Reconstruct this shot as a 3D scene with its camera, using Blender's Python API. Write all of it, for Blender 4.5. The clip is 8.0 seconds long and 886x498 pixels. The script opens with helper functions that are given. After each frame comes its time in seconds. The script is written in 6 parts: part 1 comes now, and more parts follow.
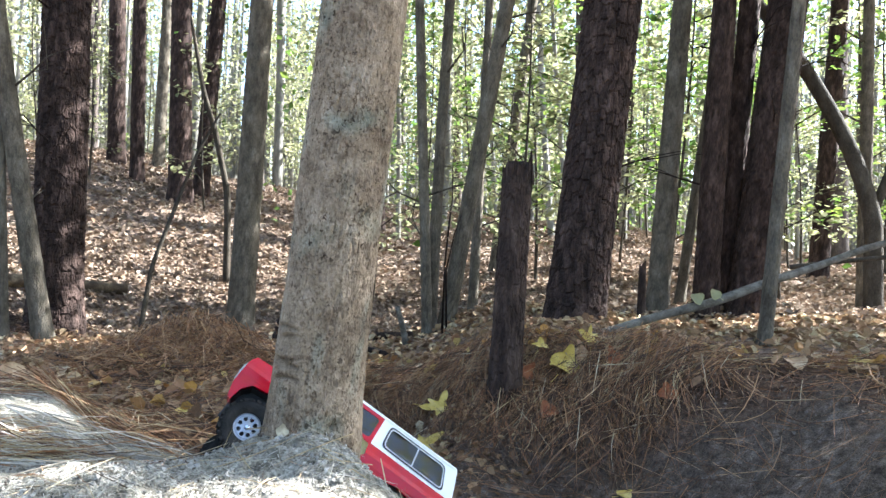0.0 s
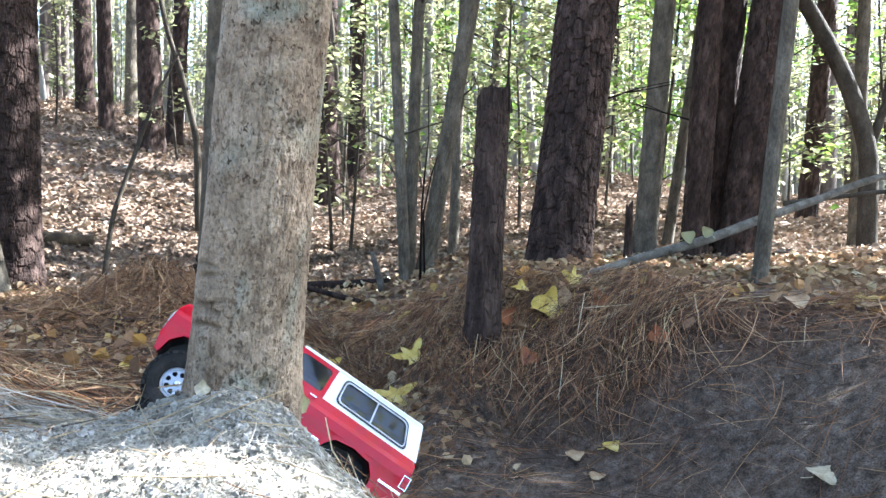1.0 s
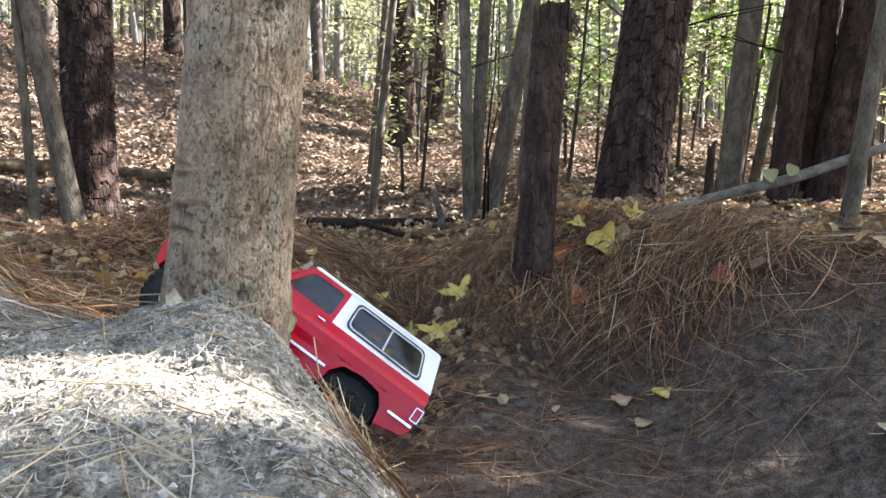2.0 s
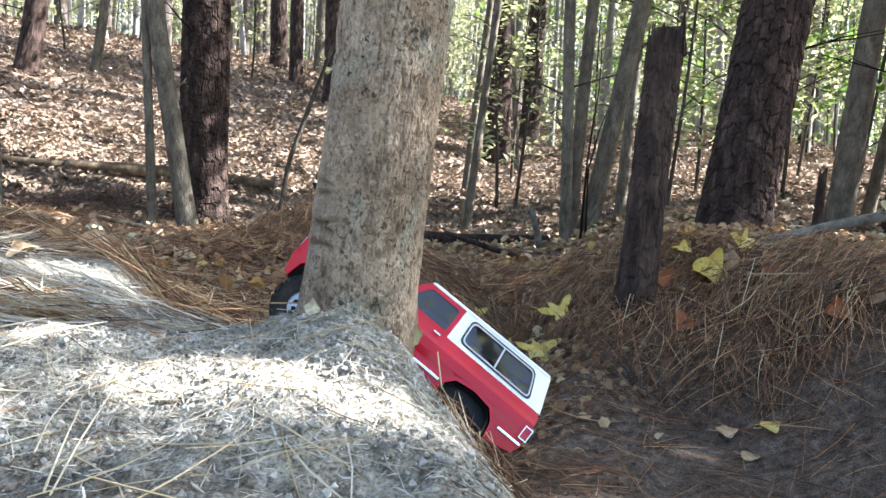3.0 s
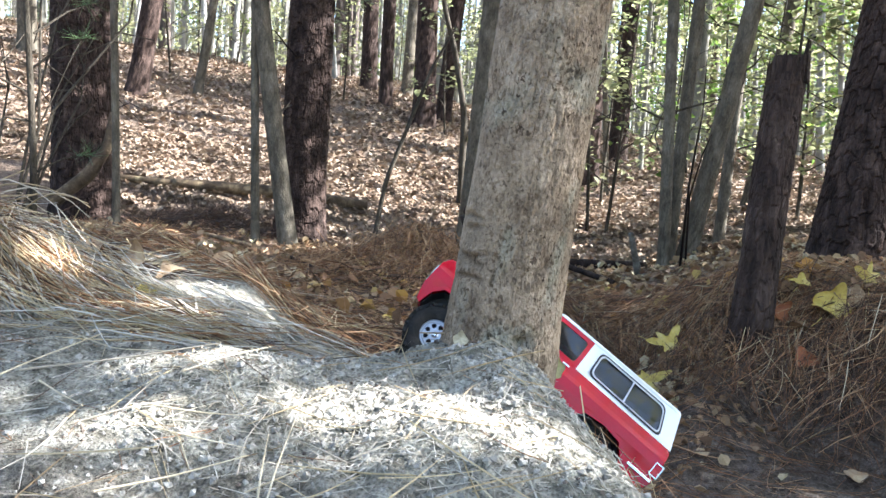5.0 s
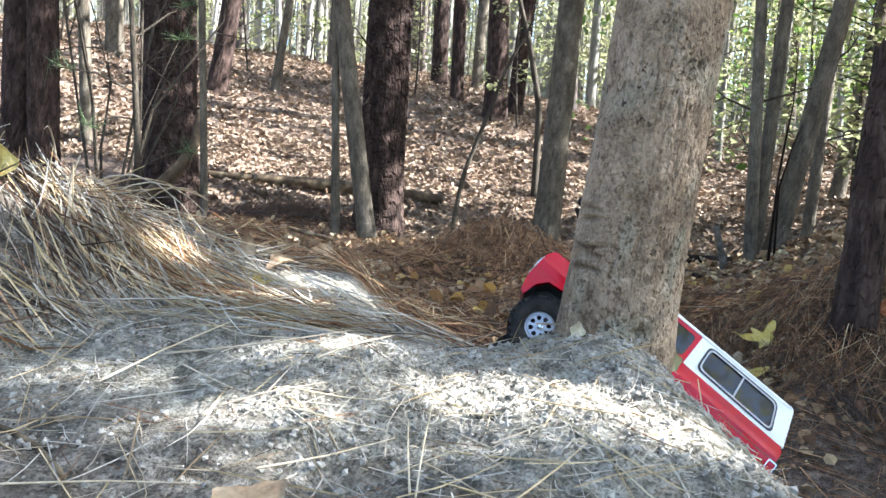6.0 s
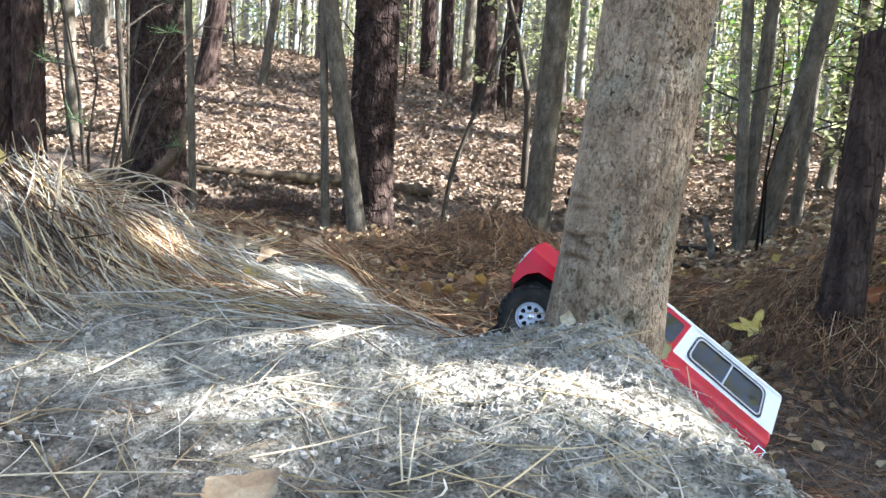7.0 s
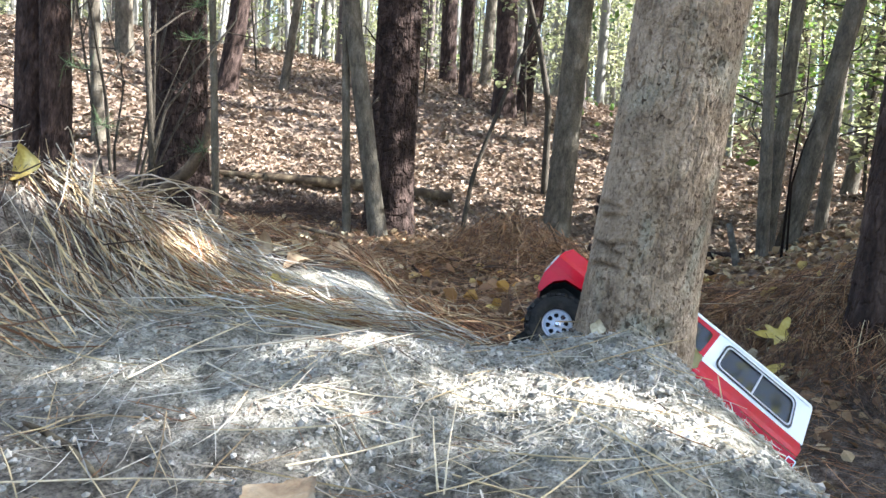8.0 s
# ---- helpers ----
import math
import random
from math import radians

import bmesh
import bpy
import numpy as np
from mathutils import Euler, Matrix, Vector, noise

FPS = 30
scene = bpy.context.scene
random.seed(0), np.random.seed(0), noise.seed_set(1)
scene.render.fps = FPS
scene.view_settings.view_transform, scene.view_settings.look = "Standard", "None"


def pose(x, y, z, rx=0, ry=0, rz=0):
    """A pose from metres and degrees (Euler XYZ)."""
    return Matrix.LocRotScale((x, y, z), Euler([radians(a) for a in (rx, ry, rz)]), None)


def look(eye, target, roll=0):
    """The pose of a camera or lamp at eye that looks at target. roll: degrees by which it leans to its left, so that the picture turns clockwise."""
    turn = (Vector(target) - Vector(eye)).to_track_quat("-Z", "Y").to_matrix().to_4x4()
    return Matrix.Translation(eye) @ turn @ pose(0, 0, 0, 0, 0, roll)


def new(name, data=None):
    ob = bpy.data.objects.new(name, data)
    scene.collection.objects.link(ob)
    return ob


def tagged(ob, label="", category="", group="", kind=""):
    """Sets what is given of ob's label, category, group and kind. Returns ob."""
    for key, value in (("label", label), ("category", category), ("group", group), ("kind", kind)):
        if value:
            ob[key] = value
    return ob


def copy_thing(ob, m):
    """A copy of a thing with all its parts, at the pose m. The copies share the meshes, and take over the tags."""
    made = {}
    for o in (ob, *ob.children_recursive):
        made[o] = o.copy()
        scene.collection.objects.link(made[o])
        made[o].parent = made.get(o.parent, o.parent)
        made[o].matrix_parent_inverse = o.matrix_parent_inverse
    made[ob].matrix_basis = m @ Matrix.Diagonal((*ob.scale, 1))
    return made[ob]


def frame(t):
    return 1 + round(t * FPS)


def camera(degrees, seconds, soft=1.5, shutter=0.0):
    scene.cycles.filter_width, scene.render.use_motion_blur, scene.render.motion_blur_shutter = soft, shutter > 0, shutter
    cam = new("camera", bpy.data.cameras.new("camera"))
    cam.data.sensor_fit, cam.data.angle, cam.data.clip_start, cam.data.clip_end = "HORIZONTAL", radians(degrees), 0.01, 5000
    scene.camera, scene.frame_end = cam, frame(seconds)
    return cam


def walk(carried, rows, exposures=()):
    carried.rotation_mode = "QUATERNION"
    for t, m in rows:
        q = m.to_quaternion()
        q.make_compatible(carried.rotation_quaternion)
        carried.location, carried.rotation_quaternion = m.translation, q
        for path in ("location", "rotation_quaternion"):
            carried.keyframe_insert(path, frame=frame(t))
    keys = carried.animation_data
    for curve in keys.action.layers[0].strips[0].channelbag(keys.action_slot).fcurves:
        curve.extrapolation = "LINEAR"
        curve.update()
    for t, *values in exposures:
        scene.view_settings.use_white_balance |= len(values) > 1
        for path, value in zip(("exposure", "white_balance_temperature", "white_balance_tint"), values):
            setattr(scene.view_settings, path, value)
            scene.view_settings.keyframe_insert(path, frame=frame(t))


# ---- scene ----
cam = camera(60.9, 8.0)
PATH = [
    (0, (0.043, 0.091, 0.32), (0.022, 2.091, 0.368), 1.3),
    (0.2, (0.036, 0.122, 0.312), (-0.015, 2.121, 0.33), 1.2),
    (0.5, (0.017, 0.174, 0.304), (-0.042, 2.173, 0.294), 0.9),
    (0.7, (0.045, 0.201, 0.295), (0.023, 2.2, 0.241), 0.9),
    (1, (0.089, 0.297, 0.283), (0.106, 2.296, 0.199), 0.4),
    (1.2, (0.134, 0.361, 0.266), (0.085, 2.355, 0.118), 1.0),
    (1.5, (0.204, 0.445, 0.26), (0.071, 2.435, 0.107), 1.3),
    (1.7, (0.22, 0.445, 0.241), (0.074, 2.433, 0.071), 1.4),
    (2, (0.194, 0.421, 0.223), (-0.011, 2.398, 0.003), 1.2),
    (2.2, (0.162, 0.396, 0.219), (-0.186, 2.352, -0.013), 1.3),
    (3.3, (0.134, 0.38, 0.244), (-0.328, 2.319, 0.078), 3.5),
    (3.5, (0.117, 0.377, 0.25), (-0.392, 2.305, 0.098), 3.7),
    (3.8, (0.103, 0.371, 0.252), (-0.428, 2.288, 0.108), 4.1),
    (4, (0.094, 0.367, 0.253), (-0.481, 2.277, 0.112), 4.4),
    (4.5, (0.109, 0.377, 0.254), (-0.431, 2.298, 0.122), 4.4),
    (4.7, (0.091, 0.363, 0.252), (-0.468, 2.272, 0.104), 4.2),
    (5, (0.063, 0.341, 0.249), (-0.567, 2.233, 0.096), 3.8),
    (5.2, (0.047, 0.328, 0.248), (-0.641, 2.199, 0.088), 3.9),
    (6.3, (0.002, 0.304, 0.24), (-0.795, 2.13, 0.058), 3.4),
    (6.5, (0.009, 0.307, 0.239), (-0.771, 2.139, 0.051), 3.2),
    (7, (0.007, 0.302, 0.238), (-0.759, 2.139, 0.044), 3.1),
    (7.5, (0.0, 0.302, 0.239), (-0.792, 2.129, 0.057), 3.0),
    (8, (-0.007, 0.296, 0.242), (-0.818, 2.115, 0.056), 3.2),
]
walk(cam, [(t, look(eye, target, roll)) for t, eye, target, roll in PATH], [(0, 3.58, 5850, 8), (0.5, 3.72, 5850, 9), (1.0, 3.90, 5650, 9), (1.35, 3.50, 6400, 14), (2.2, 3.52, 6250, 13), (3.3, 3.64, 5900, 9), (4.0, 3.66, 5900, 10), (4.5, 3.52, 5900, 9), (5.0, 3.60, 5900, 9), (6.5, 3.50, 5900, 9), (8, 3.52, 5900, 9)])

# ---- light ----
SUN_TO = Vector((0.735, 0.27, 0.62)).normalized()
world = bpy.data.worlds.new("world")
scene.world = world
world.use_nodes = True
wn = world.node_tree
sky = wn.nodes.new("ShaderNodeTexSky")
sky.sky_type = "NISHITA"
sky.sun_disc = False
sky.sun_elevation = math.asin(SUN_TO.z)
sky.sun_rotation = math.atan2(SUN_TO.x, SUN_TO.y)
sky.air_density, sky.dust_density, sky.ozone_density = 1.0, 1.5, 1.0
wn.links.new(sky.outputs[0], wn.nodes["Background"].inputs[0])
wn.nodes["Background"].inputs[1].default_value = 0.068
sun_data = bpy.data.lights.new("sun", "SUN")
sun_data.energy, sun_data.angle, sun_data.color = 4.3, radians(0.5), (1.0, 0.97, 0.92)
sun = new("sun", sun_data)
sun.rotation_mode = "QUATERNION"
sun.rotation_quaternion = SUN_TO.to_track_quat("Z", "Y")


# ---- materials ----
def ramp_mat(name, colours, rough=0.8, scale=20.0, bump=0.3, bump_scale=120.0, by="noise", translucent=0.0, stretch=(1, 1, 1), spec=0.3, metal=0.0, fine=0.25, relief=0.0):
    """Node material: colours chosen by noise, by island or by object, with a second finer variation and a bump."""
    m = bpy.data.materials.new(name)
    m.use_nodes = True
    n, l = m.node_tree.nodes, m.node_tree.links
    b = n["Principled BSDF"]
    b.inputs["Roughness"].default_value = rough
    b.inputs["Specular IOR Level"].default_value = spec
    b.inputs["Metallic"].default_value = metal
    co = n.new("ShaderNodeTexCoord")
    mp = n.new("ShaderNodeMapping")
    mp.inputs["Scale"].default_value = stretch
    l.new(co.outputs["Object"], mp.inputs[0])
    tx = n.new("ShaderNodeTexNoise")
    tx.inputs["Scale"].default_value, tx.inputs["Detail"].default_value, tx.inputs["Roughness"].default_value = scale, 6, 0.62
    l.new(mp.outputs[0], tx.inputs["Vector"])
    rp = n.new("ShaderNodeValToRGB")
    el = rp.color_ramp.elements
    while len(el) < len(colours):
        el.new(0.5)
    lo, hi = (0.3, 0.7) if by == "noise" else (0.0, 1.0)
    for k, c in enumerate(colours):
        el[k].position = lo + (hi - lo) * k / max(1, len(colours) - 1)
        el[k].color = (*c, 1)
    if by == "noise":
        l.new(tx.outputs["Fac"], rp.inputs[0])
    elif by == "island":
        g = n.new("ShaderNodeNewGeometry")
        l.new(g.outputs["Random Per Island"], rp.inputs[0])
    else:
        g = n.new("ShaderNodeObjectInfo")
        l.new(g.outputs["Random"], rp.inputs[0])
    f = n.new("ShaderNodeTexNoise")
    f.inputs["Scale"].default_value, f.inputs["Detail"].default_value = bump_scale, 5
    l.new(mp.outputs[0], f.inputs["Vector"])
    mx = n.new("ShaderNodeMix")
    mx.data_type, mx.blend_type = "RGBA", "OVERLAY"
    mx.inputs["Factor"].default_value = fine
    l.new(rp.outputs[0], mx.inputs["A"])
    l.new(f.outputs["Fac"], mx.inputs["B"])
    out = mx.outputs["Result"]
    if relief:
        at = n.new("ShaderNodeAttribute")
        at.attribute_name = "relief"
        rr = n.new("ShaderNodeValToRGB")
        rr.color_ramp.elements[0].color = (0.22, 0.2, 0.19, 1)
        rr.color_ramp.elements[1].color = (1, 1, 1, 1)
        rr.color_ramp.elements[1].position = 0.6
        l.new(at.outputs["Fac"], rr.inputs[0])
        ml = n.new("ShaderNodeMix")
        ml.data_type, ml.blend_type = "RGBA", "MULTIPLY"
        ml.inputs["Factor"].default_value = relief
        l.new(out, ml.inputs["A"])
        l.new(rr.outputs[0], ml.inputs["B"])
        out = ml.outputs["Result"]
    l.new(out, b.inputs["Base Color"])
    if bump:
        bp = n.new("ShaderNodeBump")
        bp.inputs["Strength"].default_value, bp.inputs["Distance"].default_value = bump, 0.01
        l.new(f.outputs["Fac"], bp.inputs["Height"])
        l.new(bp.outputs[0], b.inputs["Normal"])
    if translucent:
        tr = n.new("ShaderNodeBsdfTranslucent")
        l.new(out, tr.inputs[0])
        ms = n.new("ShaderNodeMixShader")
        ms.inputs[0].default_value = translucent
        l.new(b.outputs[0], ms.inputs[1])
        l.new(tr.outputs[0], ms.inputs[2])
        l.new(ms.outputs[0], n["Material Output"].inputs[0])
    return m


def plain(name, c, rough=0.5, metal=0.0, spec=0.5, coat=0.0):
    m = ramp_mat(name, [tuple(v * 0.93 for v in c), tuple(min(1, v * 1.05) for v in c)], rough, 9.0, 0.03, 300.0, spec=spec, metal=metal, fine=0.05)
    m.node_tree.nodes["Principled BSDF"].inputs["Coat Weight"].default_value = coat
    return m


def ground_mat():
    """Pale dusty sand, dark damp dirt, straw duff and brown leaf mould, mixed by the soil attributes of the sheet."""
    m = bpy.data.materials.new("earth")
    m.use_nodes = True
    n, l = m.node_tree.nodes, m.node_tree.links
    b = n["Principled BSDF"]
    b.inputs["Roughness"].default_value, b.inputs["Specular IOR Level"].default_value = 0.95, 0.1
    co = n.new("ShaderNodeTexCoord")

    def tex(scale, detail=6.0, rough=0.6):
        t = n.new("ShaderNodeTexNoise")
        t.inputs["Scale"].default_value, t.inputs["Detail"].default_value, t.inputs["Roughness"].default_value = scale, detail, rough
        l.new(co.outputs["Object"], t.inputs["Vector"])
        return t

    def ramp(src, *stops):
        r = n.new("ShaderNodeValToRGB")
        while len(r.color_ramp.elements) < len(stops):
            r.color_ramp.elements.new(0.5)
        for e, (p, c) in zip(r.color_ramp.elements, stops):
            e.position, e.color = p, (*c, 1)
        l.new(src, r.inputs[0])
        return r.outputs[0]

    def mix(fac, a, c, blend="MIX"):
        x = n.new("ShaderNodeMix")
        x.data_type, x.blend_type = "RGBA", blend
        if isinstance(fac, float):
            x.inputs["Factor"].default_value = fac
        else:
            l.new(fac, x.inputs["Factor"])
        l.new(a, x.inputs["A"])
        l.new(c, x.inputs["B"])
        return x.outputs["Result"]

    def attr(name):
        a = n.new("ShaderNodeAttribute")
        a.attribute_name = name
        return a.outputs["Fac"]

    big, mid, fine = tex(7.0), tex(38.0), tex(260.0, 4.0)
    sand = ramp(mid.outputs["Fac"], (0.32, (0.087, 0.079, 0.062)), (0.45, (0.189, 0.171, 0.136)), (0.57, (0.322, 0.296, 0.242)), (0.68, (0.460, 0.430, 0.363)))
    dirt = ramp(mid.outputs["Fac"], (0.3, (0.048, 0.036, 0.028)), (0.5, (0.119, 0.092, 0.072)), (0.7, (0.207, 0.167, 0.137)))
    mould = ramp(mid.outputs["Fac"], (0.3, (0.09, 0.062, 0.044)), (0.5, (0.18, 0.128, 0.094)), (0.68, (0.28, 0.206, 0.154)))
    duff = ramp(mid.outputs["Fac"], (0.3, (0.033, 0.019, 0.013)), (0.5, (0.090, 0.055, 0.038)), (0.7, (0.180, 0.115, 0.075)))
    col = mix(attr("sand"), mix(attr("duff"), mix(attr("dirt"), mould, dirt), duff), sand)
    tone = ramp(big.outputs["Fac"], (0.3, (0.36, 0.36, 0.36)), (0.7, (0.62, 0.62, 0.62)))
    col = mix(0.6, col, tone, "OVERLAY")
    speck = ramp(fine.outputs["Fac"], (0.36, (0.06, 0.06, 0.06)), (0.48, (0.47, 0.47, 0.47)), (0.62, (0.78, 0.78, 0.78)))
    col = mix(0.6, col, speck, "OVERLAY")
    l.new(col, b.inputs["Base Color"])
    add = n.new("ShaderNodeMath")
    add.operation = "ADD"
    l.new(mid.outputs["Fac"], add.inputs[0])
    l.new(fine.outputs["Fac"], add.inputs[1])
    bp = n.new("ShaderNodeBump")
    bp.inputs["Strength"].default_value, bp.inputs["Distance"].default_value = 0.75, 0.015
    l.new(add.outputs[0], bp.inputs["Height"])
    l.new(bp.outputs[0], b.inputs["Normal"])
    return m


def grey_bark_mat():
    """Tan-grey hardwood bark: short dark vertical fissures and pits, pale worn patches, blue-green lichen."""
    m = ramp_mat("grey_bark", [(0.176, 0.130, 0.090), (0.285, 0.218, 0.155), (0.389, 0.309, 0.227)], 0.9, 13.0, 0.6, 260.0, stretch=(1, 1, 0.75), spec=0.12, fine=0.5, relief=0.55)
    n, l = m.node_tree.nodes, m.node_tree.links
    b = n["Principled BSDF"]
    col = b.inputs["Base Color"].links[0].from_socket
    co = n.new("ShaderNodeTexCoord")

    def tex(scale, stretch, detail):
        mp = n.new("ShaderNodeMapping")
        mp.inputs["Scale"].default_value = stretch
        l.new(co.outputs["Object"], mp.inputs[0])
        t = n.new("ShaderNodeTexNoise")
        t.inputs["Scale"].default_value, t.inputs["Detail"].default_value, t.inputs["Distortion"].default_value = scale, detail, 0.7
        l.new(mp.outputs[0], t.inputs["Vector"])
        return t.outputs["Fac"]

    def ramp(src, p0, c0, p1, c1):
        r = n.new("ShaderNodeValToRGB")
        r.color_ramp.elements[0].position, r.color_ramp.elements[1].position = p0, p1
        r.color_ramp.elements[0].color, r.color_ramp.elements[1].color = (*c0, 1), (*c1, 1)
        l.new(src, r.inputs[0])
        return r.outputs[0]

    def mix(fac, a, c, blend):
        x = n.new("ShaderNodeMix")
        x.data_type, x.blend_type = "RGBA", blend
        l.new(fac, x.inputs["Factor"])
        l.new(a, x.inputs["A"])
        l.new(c, x.inputs["B"])
        return x.outputs["Result"]

    lichen = n.new("ShaderNodeRGB")
    lichen.outputs[0].default_value = (0.25, 0.285, 0.235, 1)
    col = mix(ramp(tex(10.0, (1, 1, 0.7), 8), 0.53, (0, 0, 0), 0.68, (0.6, 0.6, 0.6)), col, lichen.outputs[0], "MIX")
    dash = ramp(tex(210.0, (1, 1, 0.68), 5), 0.38, (0.45, 0.40, 0.355), 0.465, (1, 1, 1))
    col = mix(ramp(tex(11.0, (1, 1, 0.6), 3), 0.40, (0.35, 0.35, 0.35), 0.58, (0.95, 0.95, 0.95)), col, dash, "MULTIPLY")
    blotch = ramp(tex(46.0, (1, 1, 0.85), 7), 0.40, (0.66, 0.64, 0.62), 0.58, (1.0, 1.0, 1.0))
    col = mix(ramp(tex(5.0, (1, 1, 1), 2), 0.3, (0.5, 0.5, 0.5), 0.6, (1, 1, 1)), col, blotch, "MULTIPLY")
    pit = ramp(tex(130.0, (1, 1, 0.8), 4), 0.34, (0.2, 0.17, 0.15), 0.39, (1, 1, 1))
    col = mix(ramp(tex(7.0, (1, 1, 1), 2), 0.35, (0.4, 0.4, 0.4), 0.6, (1, 1, 1)), col, pit, "MULTIPLY")
    l.new(col, b.inputs["Base Color"])
    return m


M_EARTH = ground_mat()
M_GREY = grey_bark_mat()
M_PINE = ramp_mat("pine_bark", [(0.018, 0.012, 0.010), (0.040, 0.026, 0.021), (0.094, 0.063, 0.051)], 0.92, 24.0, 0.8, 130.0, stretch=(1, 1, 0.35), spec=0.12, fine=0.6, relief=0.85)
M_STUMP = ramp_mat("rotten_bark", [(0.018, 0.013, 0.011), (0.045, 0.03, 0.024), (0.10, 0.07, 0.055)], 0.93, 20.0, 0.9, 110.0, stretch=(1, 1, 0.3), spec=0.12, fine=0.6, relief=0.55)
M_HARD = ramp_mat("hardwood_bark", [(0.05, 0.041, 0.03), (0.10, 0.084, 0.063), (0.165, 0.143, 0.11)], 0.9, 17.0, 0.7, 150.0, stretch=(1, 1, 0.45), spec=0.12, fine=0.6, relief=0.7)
# three barks for distant trunks; haze and glare are put into their paleness
M_FARBARK = ramp_mat("hazy_bark", [(0.10, 0.094, 0.078), (0.17, 0.16, 0.134), (0.25, 0.238, 0.204)], 0.9, 12.0, 0.4, 90.0, stretch=(1, 1, 0.3), spec=0.1, fine=0.4)
M_FARPINE = ramp_mat("hazy_pine_bark", [(0.045, 0.036, 0.031), (0.085, 0.069, 0.06), (0.13, 0.108, 0.093)], 0.92, 14.0, 0.5, 90.0, stretch=(1, 1, 0.35), spec=0.1, fine=0.5)
M_PALEBARK = ramp_mat("haze_pale_bark", [(0.13, 0.122, 0.108), (0.22, 0.21, 0.19), (0.32, 0.31, 0.285)], 0.9, 9.0, 0.4, 90.0, stretch=(1, 1, 0.3), spec=0.12, fine=0.4)
M_CLOD = ramp_mat("sand_clods", [(0.163, 0.150, 0.129), (0.288, 0.266, 0.231), (0.388, 0.361, 0.315), (0.225, 0.209, 0.181), (0.450, 0.423, 0.372)], 0.95, 30, 0.4, 300, by="island", fine=0.5, spec=0.05)
M_DIRTCLOD = ramp_mat("dirt_clods", [(0.06, 0.046, 0.037), (0.12, 0.093, 0.075), (0.19, 0.153, 0.125), (0.085, 0.065, 0.052)], 0.95, 30, 0.4, 300, by="island", fine=0.5, spec=0.05)
M_STEM = ramp_mat("dry_stem", [(0.40, 0.315, 0.19), (0.52, 0.435, 0.29), (0.58, 0.52, 0.39)], 0.5, 60, 0.1, 200, fine=0.3)
M_LOG = ramp_mat("dead_wood", [(0.028, 0.02, 0.014), (0.085, 0.06, 0.038), (0.30, 0.232, 0.138)], 0.9, 8.0, 0.6, 90.0, spec=0.15, fine=0.4)
M_BRANCH = ramp_mat("grey_dead_branch", [(0.05, 0.043, 0.035), (0.11, 0.099, 0.083), (0.18, 0.166, 0.144)], 0.9, 25.0, 0.5, 130.0, spec=0.15, fine=0.35)
M_LITTER = ramp_mat("dry_leaves", [(0.106, 0.075, 0.055), (0.177, 0.127, 0.090), (0.247, 0.184, 0.132), (0.146, 0.103, 0.075), (0.293, 0.221, 0.161), (0.211, 0.146, 0.102), (0.353, 0.288, 0.219), (0.126, 0.089, 0.064), (0.237, 0.154, 0.099)], 0.85, 30, 0.2, 200, by="island", translucent=0.12, fine=0.4, spec=0.05)
M_SCRAP = ramp_mat("leaf_scraps", [(0.13, 0.078, 0.047), (0.23, 0.142, 0.085), (0.32, 0.215, 0.125), (0.18, 0.105, 0.06), (0.42, 0.32, 0.185), (0.26, 0.15, 0.08), (0.46, 0.40, 0.26)], 0.8, 30, 0.2, 200, by="island", translucent=0.12, fine=0.35, spec=0.08)
M_STRAW = ramp_mat("pine_straw", [(0.132, 0.058, 0.026), (0.335, 0.168, 0.075), (0.054, 0.027, 0.015), (0.47, 0.29, 0.15), (0.21, 0.096, 0.041), (0.028, 0.016, 0.010), (0.29, 0.138, 0.058)], 0.6, 30, 0.0, 200, by="island", fine=0.2)
# dark straw; as an under-layer its colour stands for shade between the strands
M_DARKSTRAW = ramp_mat("dark_shade_straw", [(0.05, 0.028, 0.018), (0.09, 0.05, 0.03), (0.035, 0.022, 0.016), (0.12, 0.068, 0.04)], 0.7, 30, 0.0, 200, by="island", fine=0.2)
M_PALE = ramp_mat("bleached_straw", [(0.37, 0.335, 0.275), (0.52, 0.485, 0.415), (0.30, 0.245, 0.175), (0.42, 0.385, 0.325), (0.22, 0.195, 0.155)], 0.7, 30, 0.0, 200, by="island", fine=0.2)
M_GOLD = ramp_mat("golden_straw", [(0.36, 0.26, 0.13), (0.50, 0.395, 0.225), (0.22, 0.15, 0.078), (0.56, 0.47, 0.31)], 0.42, 30, 0.0, 200, by="island", fine=0.2)
M_YELLOW = ramp_mat("yellow_leaf", [(0.45, 0.30, 0.05), (0.66, 0.50, 0.13), (0.74, 0.61, 0.27)], 0.5, 18, 0.25, 160, translucent=0.25, fine=0.2)
M_CREAM = ramp_mat("cream_leaf", [(0.55, 0.50, 0.22), (0.68, 0.63, 0.36)], 0.55, 60, 0.2, 200, translucent=0.2, fine=0.15)
M_ORANGE = ramp_mat("orange_leaves", [(0.38, 0.17, 0.05), (0.48, 0.28, 0.07), (0.24, 0.115, 0.05), (0.55, 0.41, 0.14), (0.30, 0.165, 0.075), (0.20, 0.10, 0.05), (0.36, 0.24, 0.12)], 0.6, 30, 0.2, 200, by="island", translucent=0.2, fine=0.25)
M_TANLEAF = ramp_mat("tan_leaf", [(0.26, 0.15, 0.08), (0.42, 0.29, 0.17), (0.52, 0.41, 0.27)], 0.65, 24, 0.3, 160, translucent=0.15, fine=0.3)
